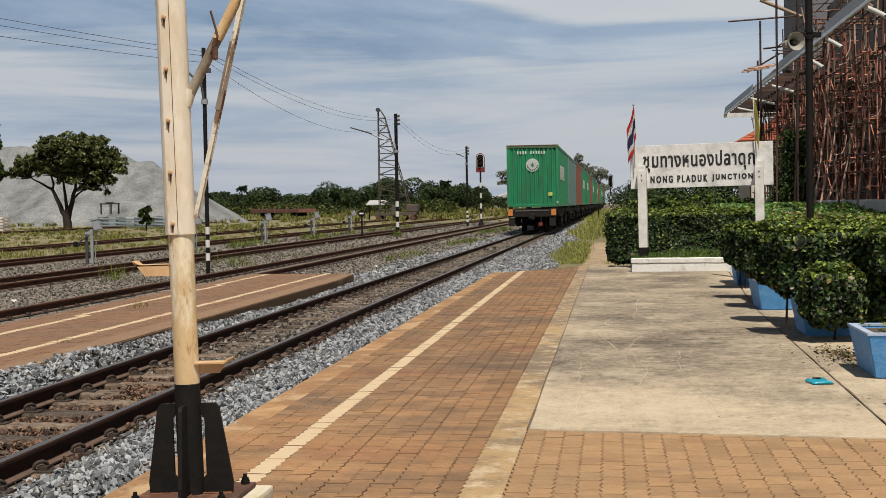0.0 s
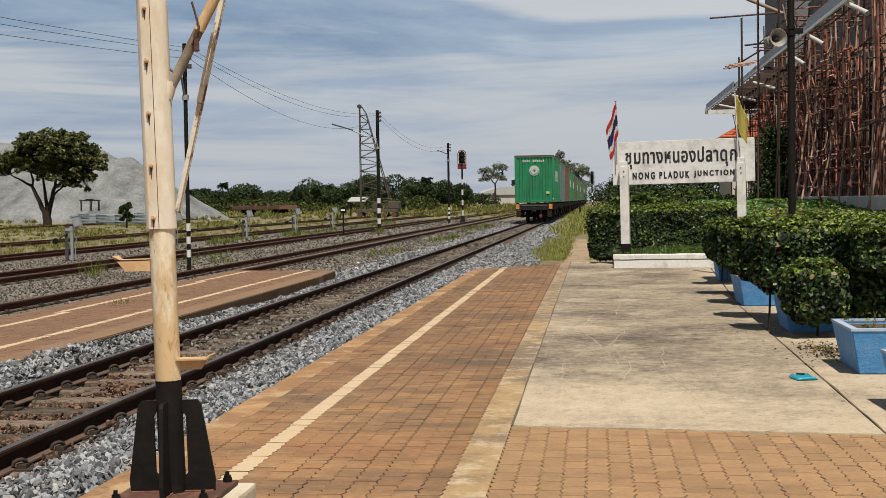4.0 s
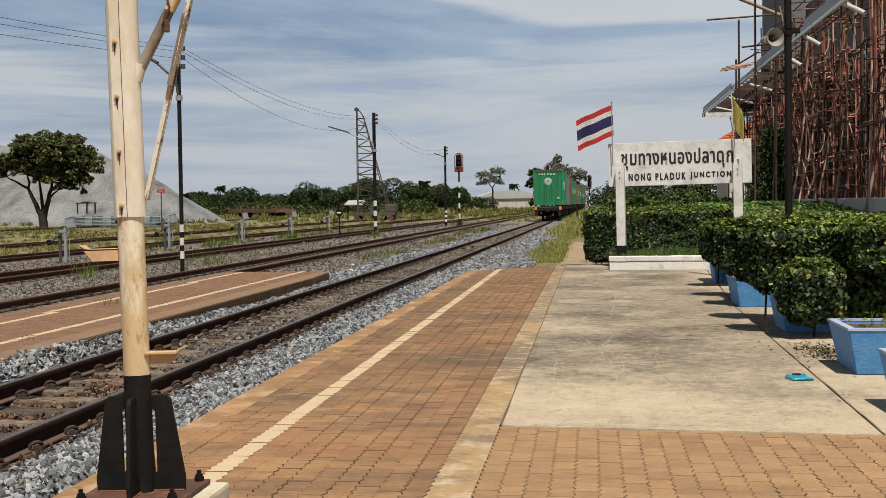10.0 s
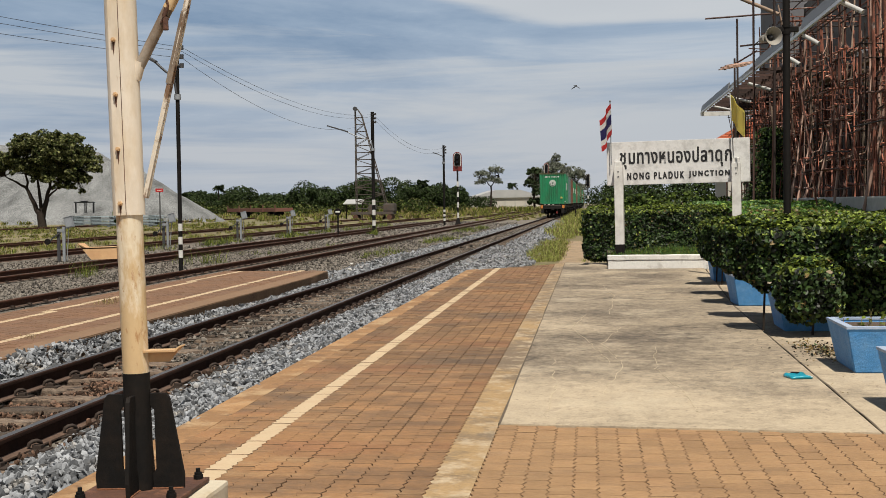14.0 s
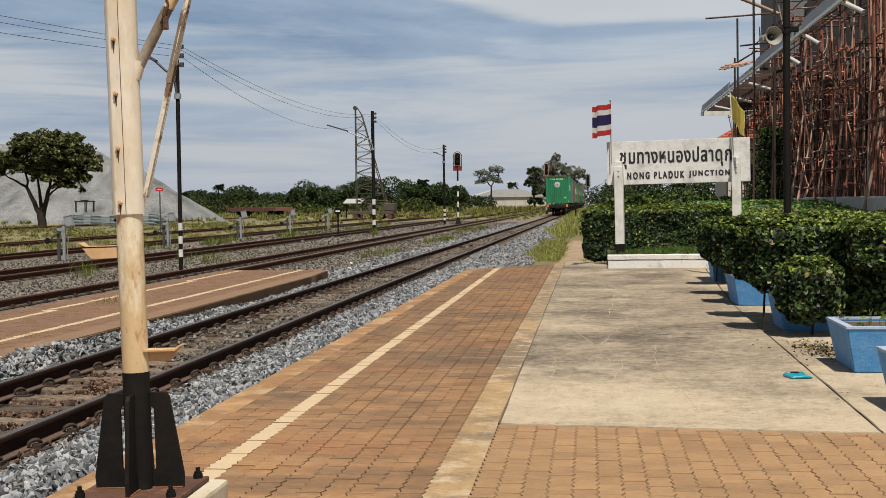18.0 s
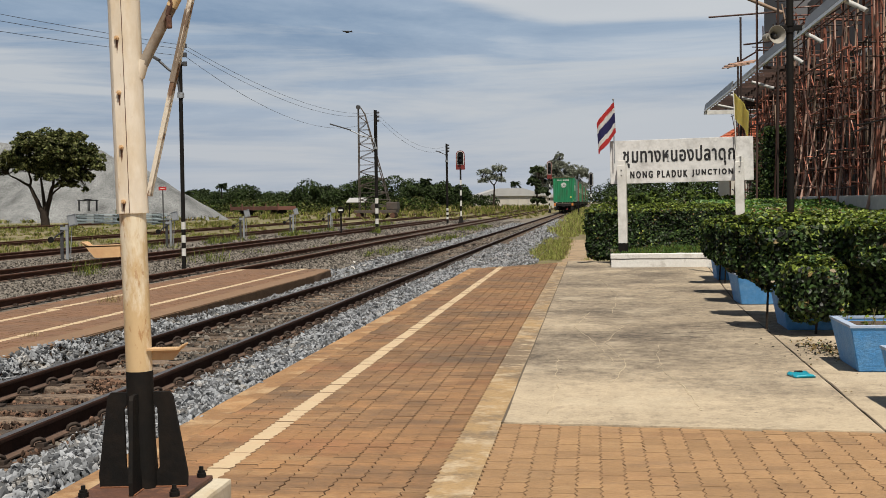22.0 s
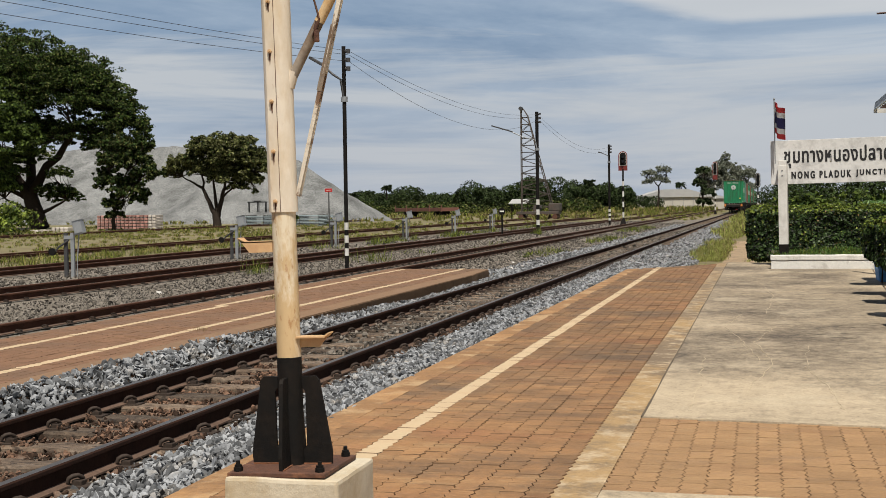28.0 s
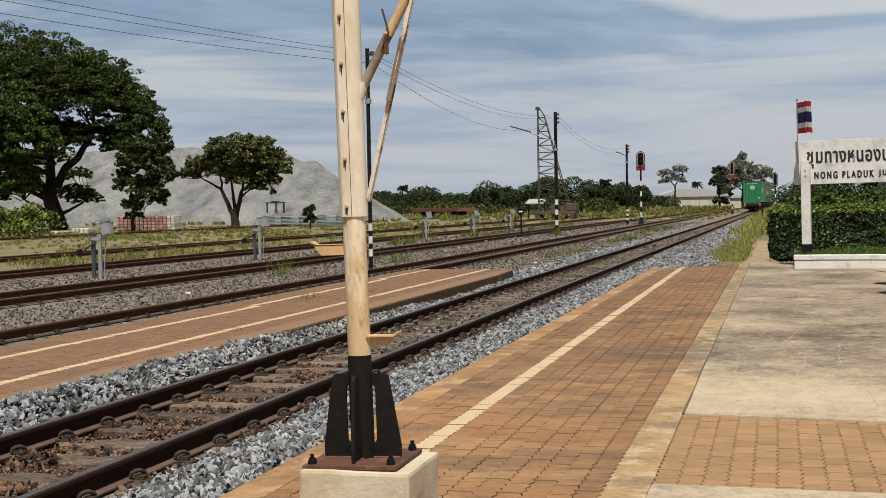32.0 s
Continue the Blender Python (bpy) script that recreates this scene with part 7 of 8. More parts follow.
for a, b in (((3.20, 34.2, 6.44), (4.55, 34.0, 6.48)), ((3.92, 36.3, 6.62), (4.95, 36.0, 6.10)), ((5.2, 33.5, 6.9), (6.2, 33.2, 5.9))):
    prop(a, b, 0.05, M_PLANK, "pale timber beam in the upper scaffold", "timber_beam")
pk = thing("plank_pile", pose(4.12, 38.0, 4.98, 0, -8, 8), "short reddish planks lying on scaffold rails", "planks")
for k in range(5):
    part("plank", box(-0.42, 0.34, -0.6 + 0.24 * k, -0.40 + 0.24 * k, 0.03 * (k % 2), 0.03 + 0.03 * (k % 2)), M_PINK, pk)
for y0, z, far in ((24.6, 4.62, 4.75), (28.9, 4.58, 4.72), (31.4, 4.42, 4.72), (38.6, 4.45, 5.05), (44.5, 4.55, 5.2), (49.0, 4.55, 5.3)):
    prop((4.45, y0, z + 0.10), (far, y0 - 0.3, z - 0.12), 0.045, M_FASCIA, "pale timber outrigger below the canopy", "outrigger")

# climbing bush by the scaffold and the slope of ground cover below it
rng = np.random.default_rng(81)
n = 8200
p = np.stack([5.0 + rng.normal(0, 0.28, n), 38.0 + rng.normal(0, 0.35, n), rng.uniform(0.6, 3.25, n)], 1)
p[:, :2] = np.array([5.0, 38.0]) + (p[:, :2] - np.array([5.0, 38.0])) * np.clip(1.25 - (p[:, 2:3] - 0.6) / 3.4, 0.25, 1.2)
bush = thing("climbing_bush", pose(0, 0, 0), "tall dark climbing bush against the scaffolding", "bush")
tagged(part("foliage", quads_mesh("foliage", leaf_quads(rng, p, np.tile((-0.5, -0.7, 0.4), (n, 1)), 0.062), [M_LEAF, M_TREE, M_TREE3], rng.choice(3, n, p=(0.5, 0.34, 0.16))), None, bush), kind="stuff")
bm = bmesh.new()
tube([(5.0, 38.0, 0.3), (5.02, 38.0, 3.0)], 0.05, 6, bm)
part("stem", bm, M_BARK, bush)


def cover_z(x, y):
    return 0.91 + 0.24 * min(1, max(0, (y - 25.5) / 6)) + 0.05 * noise.noise(Vector((x * 0.8, y * 0.5, 4)))


bm = bmesh.new()
rows = []
for j in range(15):
    y = 24.0 + 1.3 * j
    rows.append([bm.verts.new((x, y, cover_z(x, y) - 0.06)) for x in (3.0, 3.6, 4.2, 4.8, 5.34)])
for a, b in zip(rows, rows[1:]):
    for k in range(4):
        bm.faces.new((a[k], a[k + 1], b[k + 1], b[k]))
r = bmesh.ops.extrude_face_region(bm, geom=list(bm.faces))
for v in (e for e in r["geom"] if isinstance(e, bmesh.types.BMVert)):
    v.co.z = -0.3
bmesh.ops.recalc_face_normals(bm, faces=bm.faces)
tagged(part("garden_bank", bm, M_SOIL), "planted earth bank below the building site", "ground", kind="structure")
n = 36000
x, y = rng.uniform(3.0, 5.34, n), 24.0 + 18.2 * rng.uniform(0, 1, n)
p = np.stack([x, y, np.array([cover_z(a, b) for a, b in zip(x, y)]) + rng.uniform(-0.05, 0.06, n)], 1)
idx = (rng.uniform(0, 1, n) < 0.25).astype(int)
idx[(y < 27.5) & (rng.uniform(0, 1, n) < 0.35)] = 2
tagged(part("ground_cover", quads_mesh("ground_cover", leaf_quads(rng, p, np.tile((0, -0.3, 1.0), (n, 1)), 0.085), [M_COVER, M_LEAF_LIGHT, M_LEAF_DRY], idx), None), "bright green creeping plants on the garden bank", "plants", kind="stuff")

# ---- birds crossing the sky ----
M_FEATHER = mat("dark_feather", (0.02, 0.018, 0.016), 0.8, vary=0.2, grain=30)


def bird(label):
    """A small dark bird: body with head and tail, and two wings that beat."""
    b = thing("bird", pose(0, 0, 0), label, "bird", "birds in flight")
    bm = bmesh.new()
    tube([(0, -0.16, 0.02), (0, -0.12, 0.03), (0, -0.06, 0.01), (0, 0.06, 0), (0, 0.14, 0.0), (0, 0.26, 0.01)], 0.04, 8, bm, radii=(0.006, 0.028, 0.04, 0.042, 0.02, 0.022))
    part("body", bm, M_FEATHER, b)
    wings = []
    for side in (-1, 1):
        bm = prism(((0, -0.07), (side * 0.13, -0.09), (side * 0.29, 0.02), (side * 0.16, 0.06), (0, 0.07)), "z", -0.006, 0.006)
        wings.append(part("wing", bm, M_FEATHER, b))
    return b, wings


near_bird, near_wings = bird("small dark bird flying over the track")
far_bird, far_wings = bird("small dark bird flying over the yard")
high_bird, high_wings = bird("small dark bird gliding high over the track")

# ---- grass and weeds ----
def grass(name, areas, label, seed, mats=None, weights=(1, 0.5), z=-0.23):
    """Blades in tufts. areas: (x0, x1, y0, y1, blades, height, width)."""
    rg = np.random.default_rng(seed)
    mats = mats or [M_GRASS, M_GRASS_DRY]
    qs, ids = [], []
    for x0, x1, y0, y1, n, h, w in areas:
        tufts = max(3, n // 14)
        tx, ty = rg.uniform(x0, x1, tufts), rg.uniform(y0, y1, tufts)
        keep = np.array([noise.noise(Vector((a * 0.35, b * 0.18, seed))) > -0.12 for a, b in zip(tx, ty)])
        tx, ty = tx[keep], ty[keep]
        if not len(tx):
            continue
        th = h * rg.uniform(0.5, 1.25, len(tx))
        k = rg.integers(0, len(tx), n)
        p = np.stack([tx[k] + rg.normal(0, 0.25 * h + 0.03, n), ty[k] + rg.normal(0, 0.25 * h + 0.03, n), np.full(n, z)], 1)
        hh = th[k] * rg.uniform(0.5, 1.2, n)
        a = rg.uniform(0, 2 * math.pi, n)
        side = np.stack([np.cos(a), np.sin(a), 0 * a], 1) * w
        lean = rg.normal(0, 0.35, (n, 2)) * hh[:, None]
        tip = p + np.concatenate([lean, hh[:, None]], 1)
        mid = p + np.concatenate([lean * 0.35, hh[:, None] * 0.6], 1)
        qs.append(np.stack([p - side * 0.5, mid - side * 0.4, tip, mid + side * 0.4], 1))
        ids.append((rg.uniform(0, 1, n)[:, None] > np.cumsum(np.array(weights) / sum(weights))).sum(1).clip(0, len(mats) - 1))
    tagged(part(name, quads_mesh(name, np.concatenate(qs), mats, np.concatenate(ids)), None), label, "grass", kind="stuff")


M_GRASS_LINE = mat("sunlit_grass_blade", (0.27, 0.295, 0.080), 0.7, per_island=0.5, translucent=0.35, spec=0.15)
grass("lineside_grass", ((-1.45, -0.80, 28.2, 38, 4600, 0.15, 0.013), (-1.65, -0.8, 36, 60, 6000, 0.21, 0.018), (-2.0, 0.6, 58, 110, 5000, 0.40, 0.04), (-0.5, 4, 60, 130, 2500, 0.4, 0.05), (-2.2, 0.3, 105, 240, 4200, 0.5, 0.08), (-0.3, 0.3, 29, 36, 260, 0.10, 0.012)), "tall yellow-green grass beside the track", 91, [M_GRASS_LINE, M_GRASS_DRY], (1, 0.3))
grass("bed_grass", ((0.45, 4.3, 26.1, 29.8, 11000, 0.10, 0.012),), "bright green grass in the sign bed", 92, [M_COVER, M_GRASS], (1, 0.5), 0.20)
grass("yard_grass", ((-40, -18.8, 28, 70, 19000, 0.16, 0.03), (-60, -24.5, 66, 112, 20000, 0.17, 0.06), (-45, -17, 66, 130, 12000, 0.18, 0.06), (-90, -12, 125, 215, 15000, 0.5, 0.14), (-13, -5.4, 112, 220, 3000, 0.25, 0.10), (-60, -9, 210, 290, 8000, 0.9, 0.25), (-22.0, -18.6, 24, 64, 4000, 0.2, 0.02)), "patchy yellow-green grass of the yard", 93)
grass("track_weeds", ((-15.3, -14.2, 44, 62, 900, 0.3, 0.02), (-14.6, -13.7, 58, 92, 1300, 0.3, 0.03), (-6.6, -5.6, 36, 41, 520, 0.20, 0.014), (-6.4, -5.3, 47, 55, 560, 0.26, 0.018), (-7.1, -5.8, 66, 80, 650, 0.24, 0.03), (-10.8, -9.4, 33.5, 34.6, 160, 0.35, 0.015), (-11.0, -10.6, 27.4, 28.2, 140, 0.36, 0.012), (-10.9, -10.4, 64.6, 66.8, 200, 0.35, 0.02), (-22, -18, 33, 48, 1500, 0.22, 0.02), (-2.95, -2.55, 19.4, 20.8, 240, 0.14, 0.012), (-2.75, -2.45, 13.6, 14.4, 70, 0.09, 0.010), (-7, -5.5, 27, 29.5, 150, 0.16, 0.012), (-11, -9, 40, 50, 220, 0.2, 0.015)), "green weeds growing in the ballast", 94, [M_GRASS, M_TREE3], (1, 0.6))

grass("platform_weeds", ((-6.62, -6.30, 17.4, 18.1, 150, 0.09, 0.007), (-5.6, -5.4, 13.0, 13.4, 40, 0.06, 0.006)), "dry tuft of weeds in the joints of the side platform", 95, [M_GRASS_DRY, M_LEAF_DRY], (1, 0.6), -0.014)

# ---- sleepers, clips and stones ----
SLEEPER_0, SLEEPER_STEP = 7.04, 0.545


def bed_height(x, y):
    """The ballast's surface: it banks up against both platforms."""
    z = BED_Z + 0.025 * noise.noise(Vector((x * 1.3, y * 0.9, 0)))
    if x > -3.25:
        z += 0.15 * min(1, (x + 3.25) / 0.75) * (1 if y < 26 else max(0, 1 - (y - 26) / 4))
    if x < -4.62:
        z += 0.17 * min(1, (-4.62 - x) / 0.40) * max(0.12, min(1, 1 - (y - 12) / 9))
    return z


def stone_shapes(count, seed):
    rg = np.random.default_rng(seed)
    shapes = []
    for _ in range(count):
        bm = bmesh.new()
        bmesh.ops.create_icosphere(bm, subdivisions=1, radius=1.0)
        for f in range(8):
            nrm = rg.normal(0, 1, 3)
            nrm /= np.linalg.norm(nrm)
            cut = rg.uniform(0.30, 0.66)
            for v in bm.verts:
                d = np.dot(v.co, nrm)
                if d > cut:
                    v.co -= Vector(nrm * (d - cut))
        s = np.array([rg.uniform(1.0, 1.7), rg.uniform(0.8, 1.25), rg.uniform(0.28, 0.58)])
        vs = np.array([v.co[:] for v in bm.verts]) * s
        fs = np.array([[v.index for v in f.verts] for f in bm.faces])
        bm.free()
        shapes.append((vs, fs))
    return shapes


SHAPES = stone_shapes(12, 7)


def turn_matrices(rg, n):
    q = rg.normal(0, 1, (n, 4))
    q /= np.linalg.norm(q, axis=1, keepdims=True)
    w, x, y, z = q.T
    return np.stack([np.stack([1 - 2 * (y * y + z * z), 2 * (x * y - z * w), 2 * (x * z + y * w)], 1), np.stack([2 * (x * y + z * w), 1 - 2 * (x * x + z * z), 2 * (y * z - x * w)], 1), np.stack([2 * (x * z - y * w), 2 * (y * z + x * w), 1 - 2 * (x * x + y * y)], 1)], 1)


def stones(name, areas, material, label, seed, height=bed_height):
    """areas: (x0, x1, y0, y1, per square metre, size)."""
    rg = np.random.default_rng(seed)
    vs, fs, off = [], [], 0
    for x0, x1, y0, y1, per, size in areas:
        n = int((x1 - x0) * (y1 - y0) * per)
        x, y = rg.uniform(x0, x1, n), rg.uniform(y0, y1, n)
        z = np.array([height(a, b) for a, b in zip(x, y)]) + rg.uniform(-0.012, 0.02, n)
        sz = size * rg.uniform(0.55, 1.3, n)
        tm = turn_matrices(rg, n)
        kind = rg.integers(0, len(SHAPES), n)
        for k, (v0, f0) in enumerate(SHAPES):
            sel = np.where(kind == k)[0]
            if not len(sel):
                continue
            v = np.einsum("nij,vj->nvi", tm[sel], v0) * sz[sel][:, None, None] + np.stack([x, y, z], 1)[sel][:, None, :]
            f = f0[None] + (np.arange(len(sel)) * len(v0))[:, None, None] + off
            vs.append(v.reshape(-1, 3))
            fs.append(f.reshape(-1, 3))
            off += len(sel) * len(v0)
    v, f = np.concatenate(vs).astype(np.float32), np.concatenate(fs).astype(np.int32)
    me = bpy.data.meshes.new(name)
    me.vertices.add(len(v))
    me.vertices.foreach_set("co", v.ravel())
    me.loops.add(f.size)
    me.loops.foreach_set("vertex_index", f.ravel())
    me.polygons.add(len(f))
    me.polygons.foreach_set("loop_start", np.arange(0, f.size, 3, dtype=np.int32))
    me.materials.append(material)
    me.update(calc_edges=True)
    me.shade_flat()
    return tagged(part(name, me, None), label, "ballast", kind="stuff")


def rubble_height(x, y):
    """Rubble lies in the cribs between the sleepers and leaves most of their tops bare."""
    near = abs((y - SLEEPER_0 + SLEEPER_STEP / 2) % SLEEPER_STEP - SLEEPER_STEP / 2)
    if near < 0.125:
        return BED_Z - (0.06 if noise.noise(Vector((x * 2.4, y * 2.8, 1))) < 0.20 else -0.012)
    slope = min(1, max(0, (x + 4.40) / 0.94))
    return -0.226 + 0.044 * slope + 0.040 * noise.noise(Vector((x * 2.2, y * 1.5, 5)))


stones("ballast", ((-3.30, -2.36, -10, 3.2, 160, 0.032), (-5.12, -4.55, -10, 4.0, 160, 0.034), (-3.30, -2.36, 3.2, 10.5, 1000, 0.029), (-3.30, -2.36, 10.5, 27, 700, 0.031), (-5.12, -4.55, 4.0, 12, 950, 0.034), (-5.12, -4.55, 12, 27, 700, 0.032), (-3.3, -1.35, 26.4, 46, 210, 0.042), (-3.0, -1.5, 46, 110, 60, 0.06), (-5.4, -4.6, 40, 90, 50, 0.06), (-5.6, -4.55, 27, 40, 130, 0.045)), M_STONE, "sharp grey crushed stone beside the rails", 51)
stones("dusty_ballast", ((-4.40, -3.46, -10, 3.5, 300, 0.034), (-4.42, -3.44, 3.5, 12.5, 1200, 0.023), (-3.34, -3.22, 4, 16, 300, 0.028)), M_STONE_RUST, "rust-stained stones between the rails", 52, rubble_height)
stones("track_ballast", ((-4.42, -3.44, 12, 22, 560, 0.028), (-4.42, -3.44, 22, 40, 420, 0.030), (-4.40, -3.46, 40, 90, 60, 0.06)), M_STONE_DUST, "dusty grey-brown stones between the rails", 54, rubble_height)
stones("yard_ballast", ((-11.3, -8.9, 12, 30, 150, 0.026), (-11.3, -8.9, 30, 52, 55, 0.036), (-8.3, -7.6, 9, 30, 90, 0.026), (-16.0, -13.0, 18, 42, 60, 0.036), (-7.4, -5.3, 27, 50, 70, 0.04), (-7.4, -5.3, 50, 100, 18, 0.07), (-11.4, -8.8, 52, 110, 12, 0.08), (-15.6, -13.0, 42, 110, 10, 0.08)), M_STONE_DUST, "dusty grey-brown stones of the yard", 53, lambda x, y: BED_Z - 0.002)
near_stone = [raw_mesh("stone", v0, [tuple(int(i) for i in t) for t in f0], M_STONE) for v0, f0 in SHAPES]
heap = thing("loose_ballast", pose(0, 0, 0), "loose sharp grey stones lying beside the rails", "stones")
rg = random.Random(61)
for k in range(150):
    x, y = rg.uniform(-3.25, -2.42), rg.uniform(4.2, 8.0)
    part("stone", near_stone[k % 12], None, heap, at=pose(x, y, bed_height(x, y) + 0.022, rg.uniform(0, 360), rg.uniform(0, 360), rg.uniform(0, 360)) @ Matrix.Scale(rg.uniform(0.020, 0.038), 4))
for k in range(120):
    x, y = rg.uniform(-5.05, -4.58), rg.uniform(6.0, 11.0)
    part("stone", near_stone[k % 12], None, heap, at=pose(x, y, bed_height(x, y) + 0.022, rg.uniform(0, 360), rg.uniform(0, 360), rg.uniform(0, 360)) @ Matrix.Scale(rg.uniform(0.022, 0.042), 4))
for x, y, s in ((-10.1, 21.6, 0.075), (-5.35, 29.9, 0.12), (-5.9, 33.0, 0.08)):
    tagged(part("boulder", raw_mesh("boulder", SHAPES[3][0], [tuple(int(i) for i in t) for t in SHAPES[3][1]], M_CONCRETE), None, at=pose(x, y, BED_Z, 20, 10, 40) @ Matrix.Scale(s, 4)), "single pale stone lying on the ballast", "stone")


def sleeper_mesh(seed):
    """An old sleeper with a worn, uneven top and chipped edges."""
    rg_ = random.Random(seed)
    bm = bmesh.new()
    n = 16
    rings = []
    for k in range(n + 1):
        x = -1.0 + 2.0 * k / n
        a, b, c = rg_.uniform(-0.014, 0.006), rg_.uniform(-0.016, 0.004), rg_.uniform(-0.008, 0.004)
        near_rail = abs(abs(x) - 0.53) < 0.14
        if near_rail:
            a = b = c = 0.0
        section = ((-0.118 - a * 0.5, -0.10), (-0.115 - a, -0.014 + c), (-0.098 - a, a * 0.5), (0.0, c), (0.10 + b, b * 0.5), (0.115 + b, -0.012), (0.115, -0.10))
        rings.append([bm.verts.new((x, y, z)) for y, z in section])
    for p, q in zip(rings, rings[1:]):
        for k in range(6):
            bm.faces.new((p[k], p[k + 1], q[k + 1], q[k]))
    bm.faces.new(rings[0])
    bm.faces.new(rings[-1][::-1])
    bmesh.ops.recalc_face_normals(bm, faces=bm.faces)
    return finish(bm, "sleeper", M_SLEEPER)


def clip_mesh():
    """A spring clip: a looped bar on its shoulder."""
    bm = bmesh.new()
    tube([(0.014, -0.034, 0.014), (0.022, -0.036, 0.036), (0.038, -0.026, 0.047), (0.056, -0.006, 0.049), (0.070, 0.016, 0.036), (0.070, 0.030, 0.018), (0.048, 0.034, 0.012)], 0.0125, 7, bm)
    box(0.030, 0.088, -0.026, 0.028, -0.012, 0.024, 0.005, bm=bm)
    box(0.026, 0.130, -0.060, 0.060, -0.014, -0.002, bm=bm)
    return finish(bm, "rail_clip", M_CLIP)


sl_meshes = [sleeper_mesh(k) for k in range(7)]
clip = clip_mesh()
top_z = RAIL_Z - 0.132
main = track_things[0]
for k in range(-34, 60):
    y = SLEEPER_0 + SLEEPER_STEP * k
    part("sleeper", sl_meshes[k % 7], None, main, at=pose(-3.932 + bend(y), y, top_z))
    if 3.0 < y < 36:
        for side in (-0.5325, 0.5325):
            for face in (1, -1):
                part("rail_clip", clip, None, main, at=pose(-3.932 + side + bend(y) + face * 0.028, y, top_z + 0.012, 0, 0, 0 if face > 0 else 180))
bm = bmesh.new()
for k in range(60, 420):
    y = SLEEPER_0 + SLEEPER_STEP * k
    box(-4.93 + bend(y), -2.93 + bend(y), y - 0.115, y + 0.115, top_z - 0.1, top_z, bm=bm)
tagged(part("far_sleeper", bm, M_SLEEPER, main), kind="stuff")
# clips along the sidings, joined
clip_v = np.array([v.co[:] for v in clip.vertices])
clip_f = [tuple(p.vertices) for p in clip.polygons]
for tr_, (tx, _, _, drift), y0, y1 in ((track_things[1], TRACKS[1], 9, 62), (track_things[2], TRACKS[2], 15, 62)):
    vs, fs = [], []
    y = y0
    while y < y1:
        for side in (-0.5325, 0.5325):
            off = len(vs)
            for c in clip_v * (0.8, 1.0, 0.6):
                vs.append((c[0] + tx + side + bend(y) + drift * y + 0.028, c[1] + y, c[2] + top_z + 0.012))
            fs += [tuple(i + off for i in f) for f in clip_f]
        y += 0.60
    tagged(part("rail_clip", raw_mesh("rail_clip", vs, fs, M_CLIP), None, tr_), kind="stuff")

# ---- clay pavers ----
PW, PL = 0.1125, 0.196


def paver_outline(w, l, gl, gr):
    """A paver with zigzag long sides about the origin, gl and gr short of its neighbours."""
    g, amp, n = 0.0020, 0.016, 4
    left, right = [], []
    for k in range(n + 1):
        y = -l / 2 + g + (l - 2 * g) * k / n
        dx = amp * (1 if k % 2 else -1) * 0.5
        right.append((w / 2 - gr + dx, y))
        left.append((-w / 2 + gl + dx, y))
    wave = 0.003  # the short sides bow a little, all the same way
    return [(0.0, -l / 2 + g + wave)] + right + [(0.0, l / 2 - g + wave)] + left[::-1]


def paver_mesh(material, gl=0.0045, gr=0.0045, edge_x=0.0, edge_y=0.003):
    """A paver with chamfered upper edges that hold dirt."""
    outline = paver_outline(PW, PL, gl, gr)
    n = len(outline)
    sx, sy = 1 - edge_x / (PW / 2), 1 - edge_y / (PL / 2)
    bm = bmesh.new()
    rings = [[bm.verts.new((x * (sx if top else 1), y * (sy if top else 1), z)) for x, y in outline] for z, top in ((-0.030, 0), (-0.0032, 0), (0.0, 1))]
    for k, (r0, r1) in enumerate(zip(rings, rings[1:])):
        for i in range(n):
            bm.faces.new((r0[i], r0[(i + 1) % n], r1[(i + 1) % n], r1[i])).material_index = 2 if k else 0
    bm.faces.new(rings[-1])
    bmesh.ops.recalc_face_normals(bm, faces=bm.faces)
    return finish(bm, "paver", [material, material, M_PAVER_BED])


OPEN, TIGHT = 0.0029, 0.0006
# some rows have drifted apart, others lie tight
joint = [TIGHT, 0.0022, TIGHT, 0.0014, 0.0014, TIGHT, OPEN, OPEN, TIGHT, OPEN, OPEN, TIGHT, OPEN, OPEN]
row_pavers = [paver_mesh(M_YELLOW if c == 3 else M_PAVER, joint[c], joint[c + 1], 0.0, 0.0002 if c == 3 else 0.0019) for c in range(13)]
paver_a = paver_mesh(M_PAVER, 0.0017, 0.0017, 0.0012, 0.0022)


def joined_pavers(name, spots, z, label, shapes=None):
    """The rest of the pavers, joined: spots of (x, y, yellow)."""
    rg_ = np.random.default_rng(3)
    vs, fs, ms = [], [], []
    shapes = [(np.array([v.co[:] for v in m.vertices]), [tuple(p.vertices) for p in m.polygons], [p.material_index for p in m.polygons]) for m in shapes or [paver_a]]
    for x, y, yel, *col_ in spots:
        off = len(vs)
        base_v, base_f, base_m = shapes[col_[0] if col_ else 0]
        t = rg_.normal(0, 0.006, 2)
        d = rg_.uniform(-0.003, 0.0015)
        vs += [(a + x, b + y, c + z + d + a * t[0] + b * t[1]) for a, b, c in base_v]
        fs += [tuple(i + off for i in f) for f in base_f]
        ms += [2 if k == 2 else 1 if yel else 0 for k in base_m]
    me = raw_mesh(name, vs, fs, [{"side_paving": M_PAVER_SIDE, "paving_band": M_PAVER_BAND}.get(name, M_PAVER), M_YELLOW, M_SANDY_JOINT if name == "paving_band" else M_PAVER_BED])
    me.polygons.foreach_set("material_index", ms)
    return tagged(part(name, me, None), label, "paving", kind="stuff")


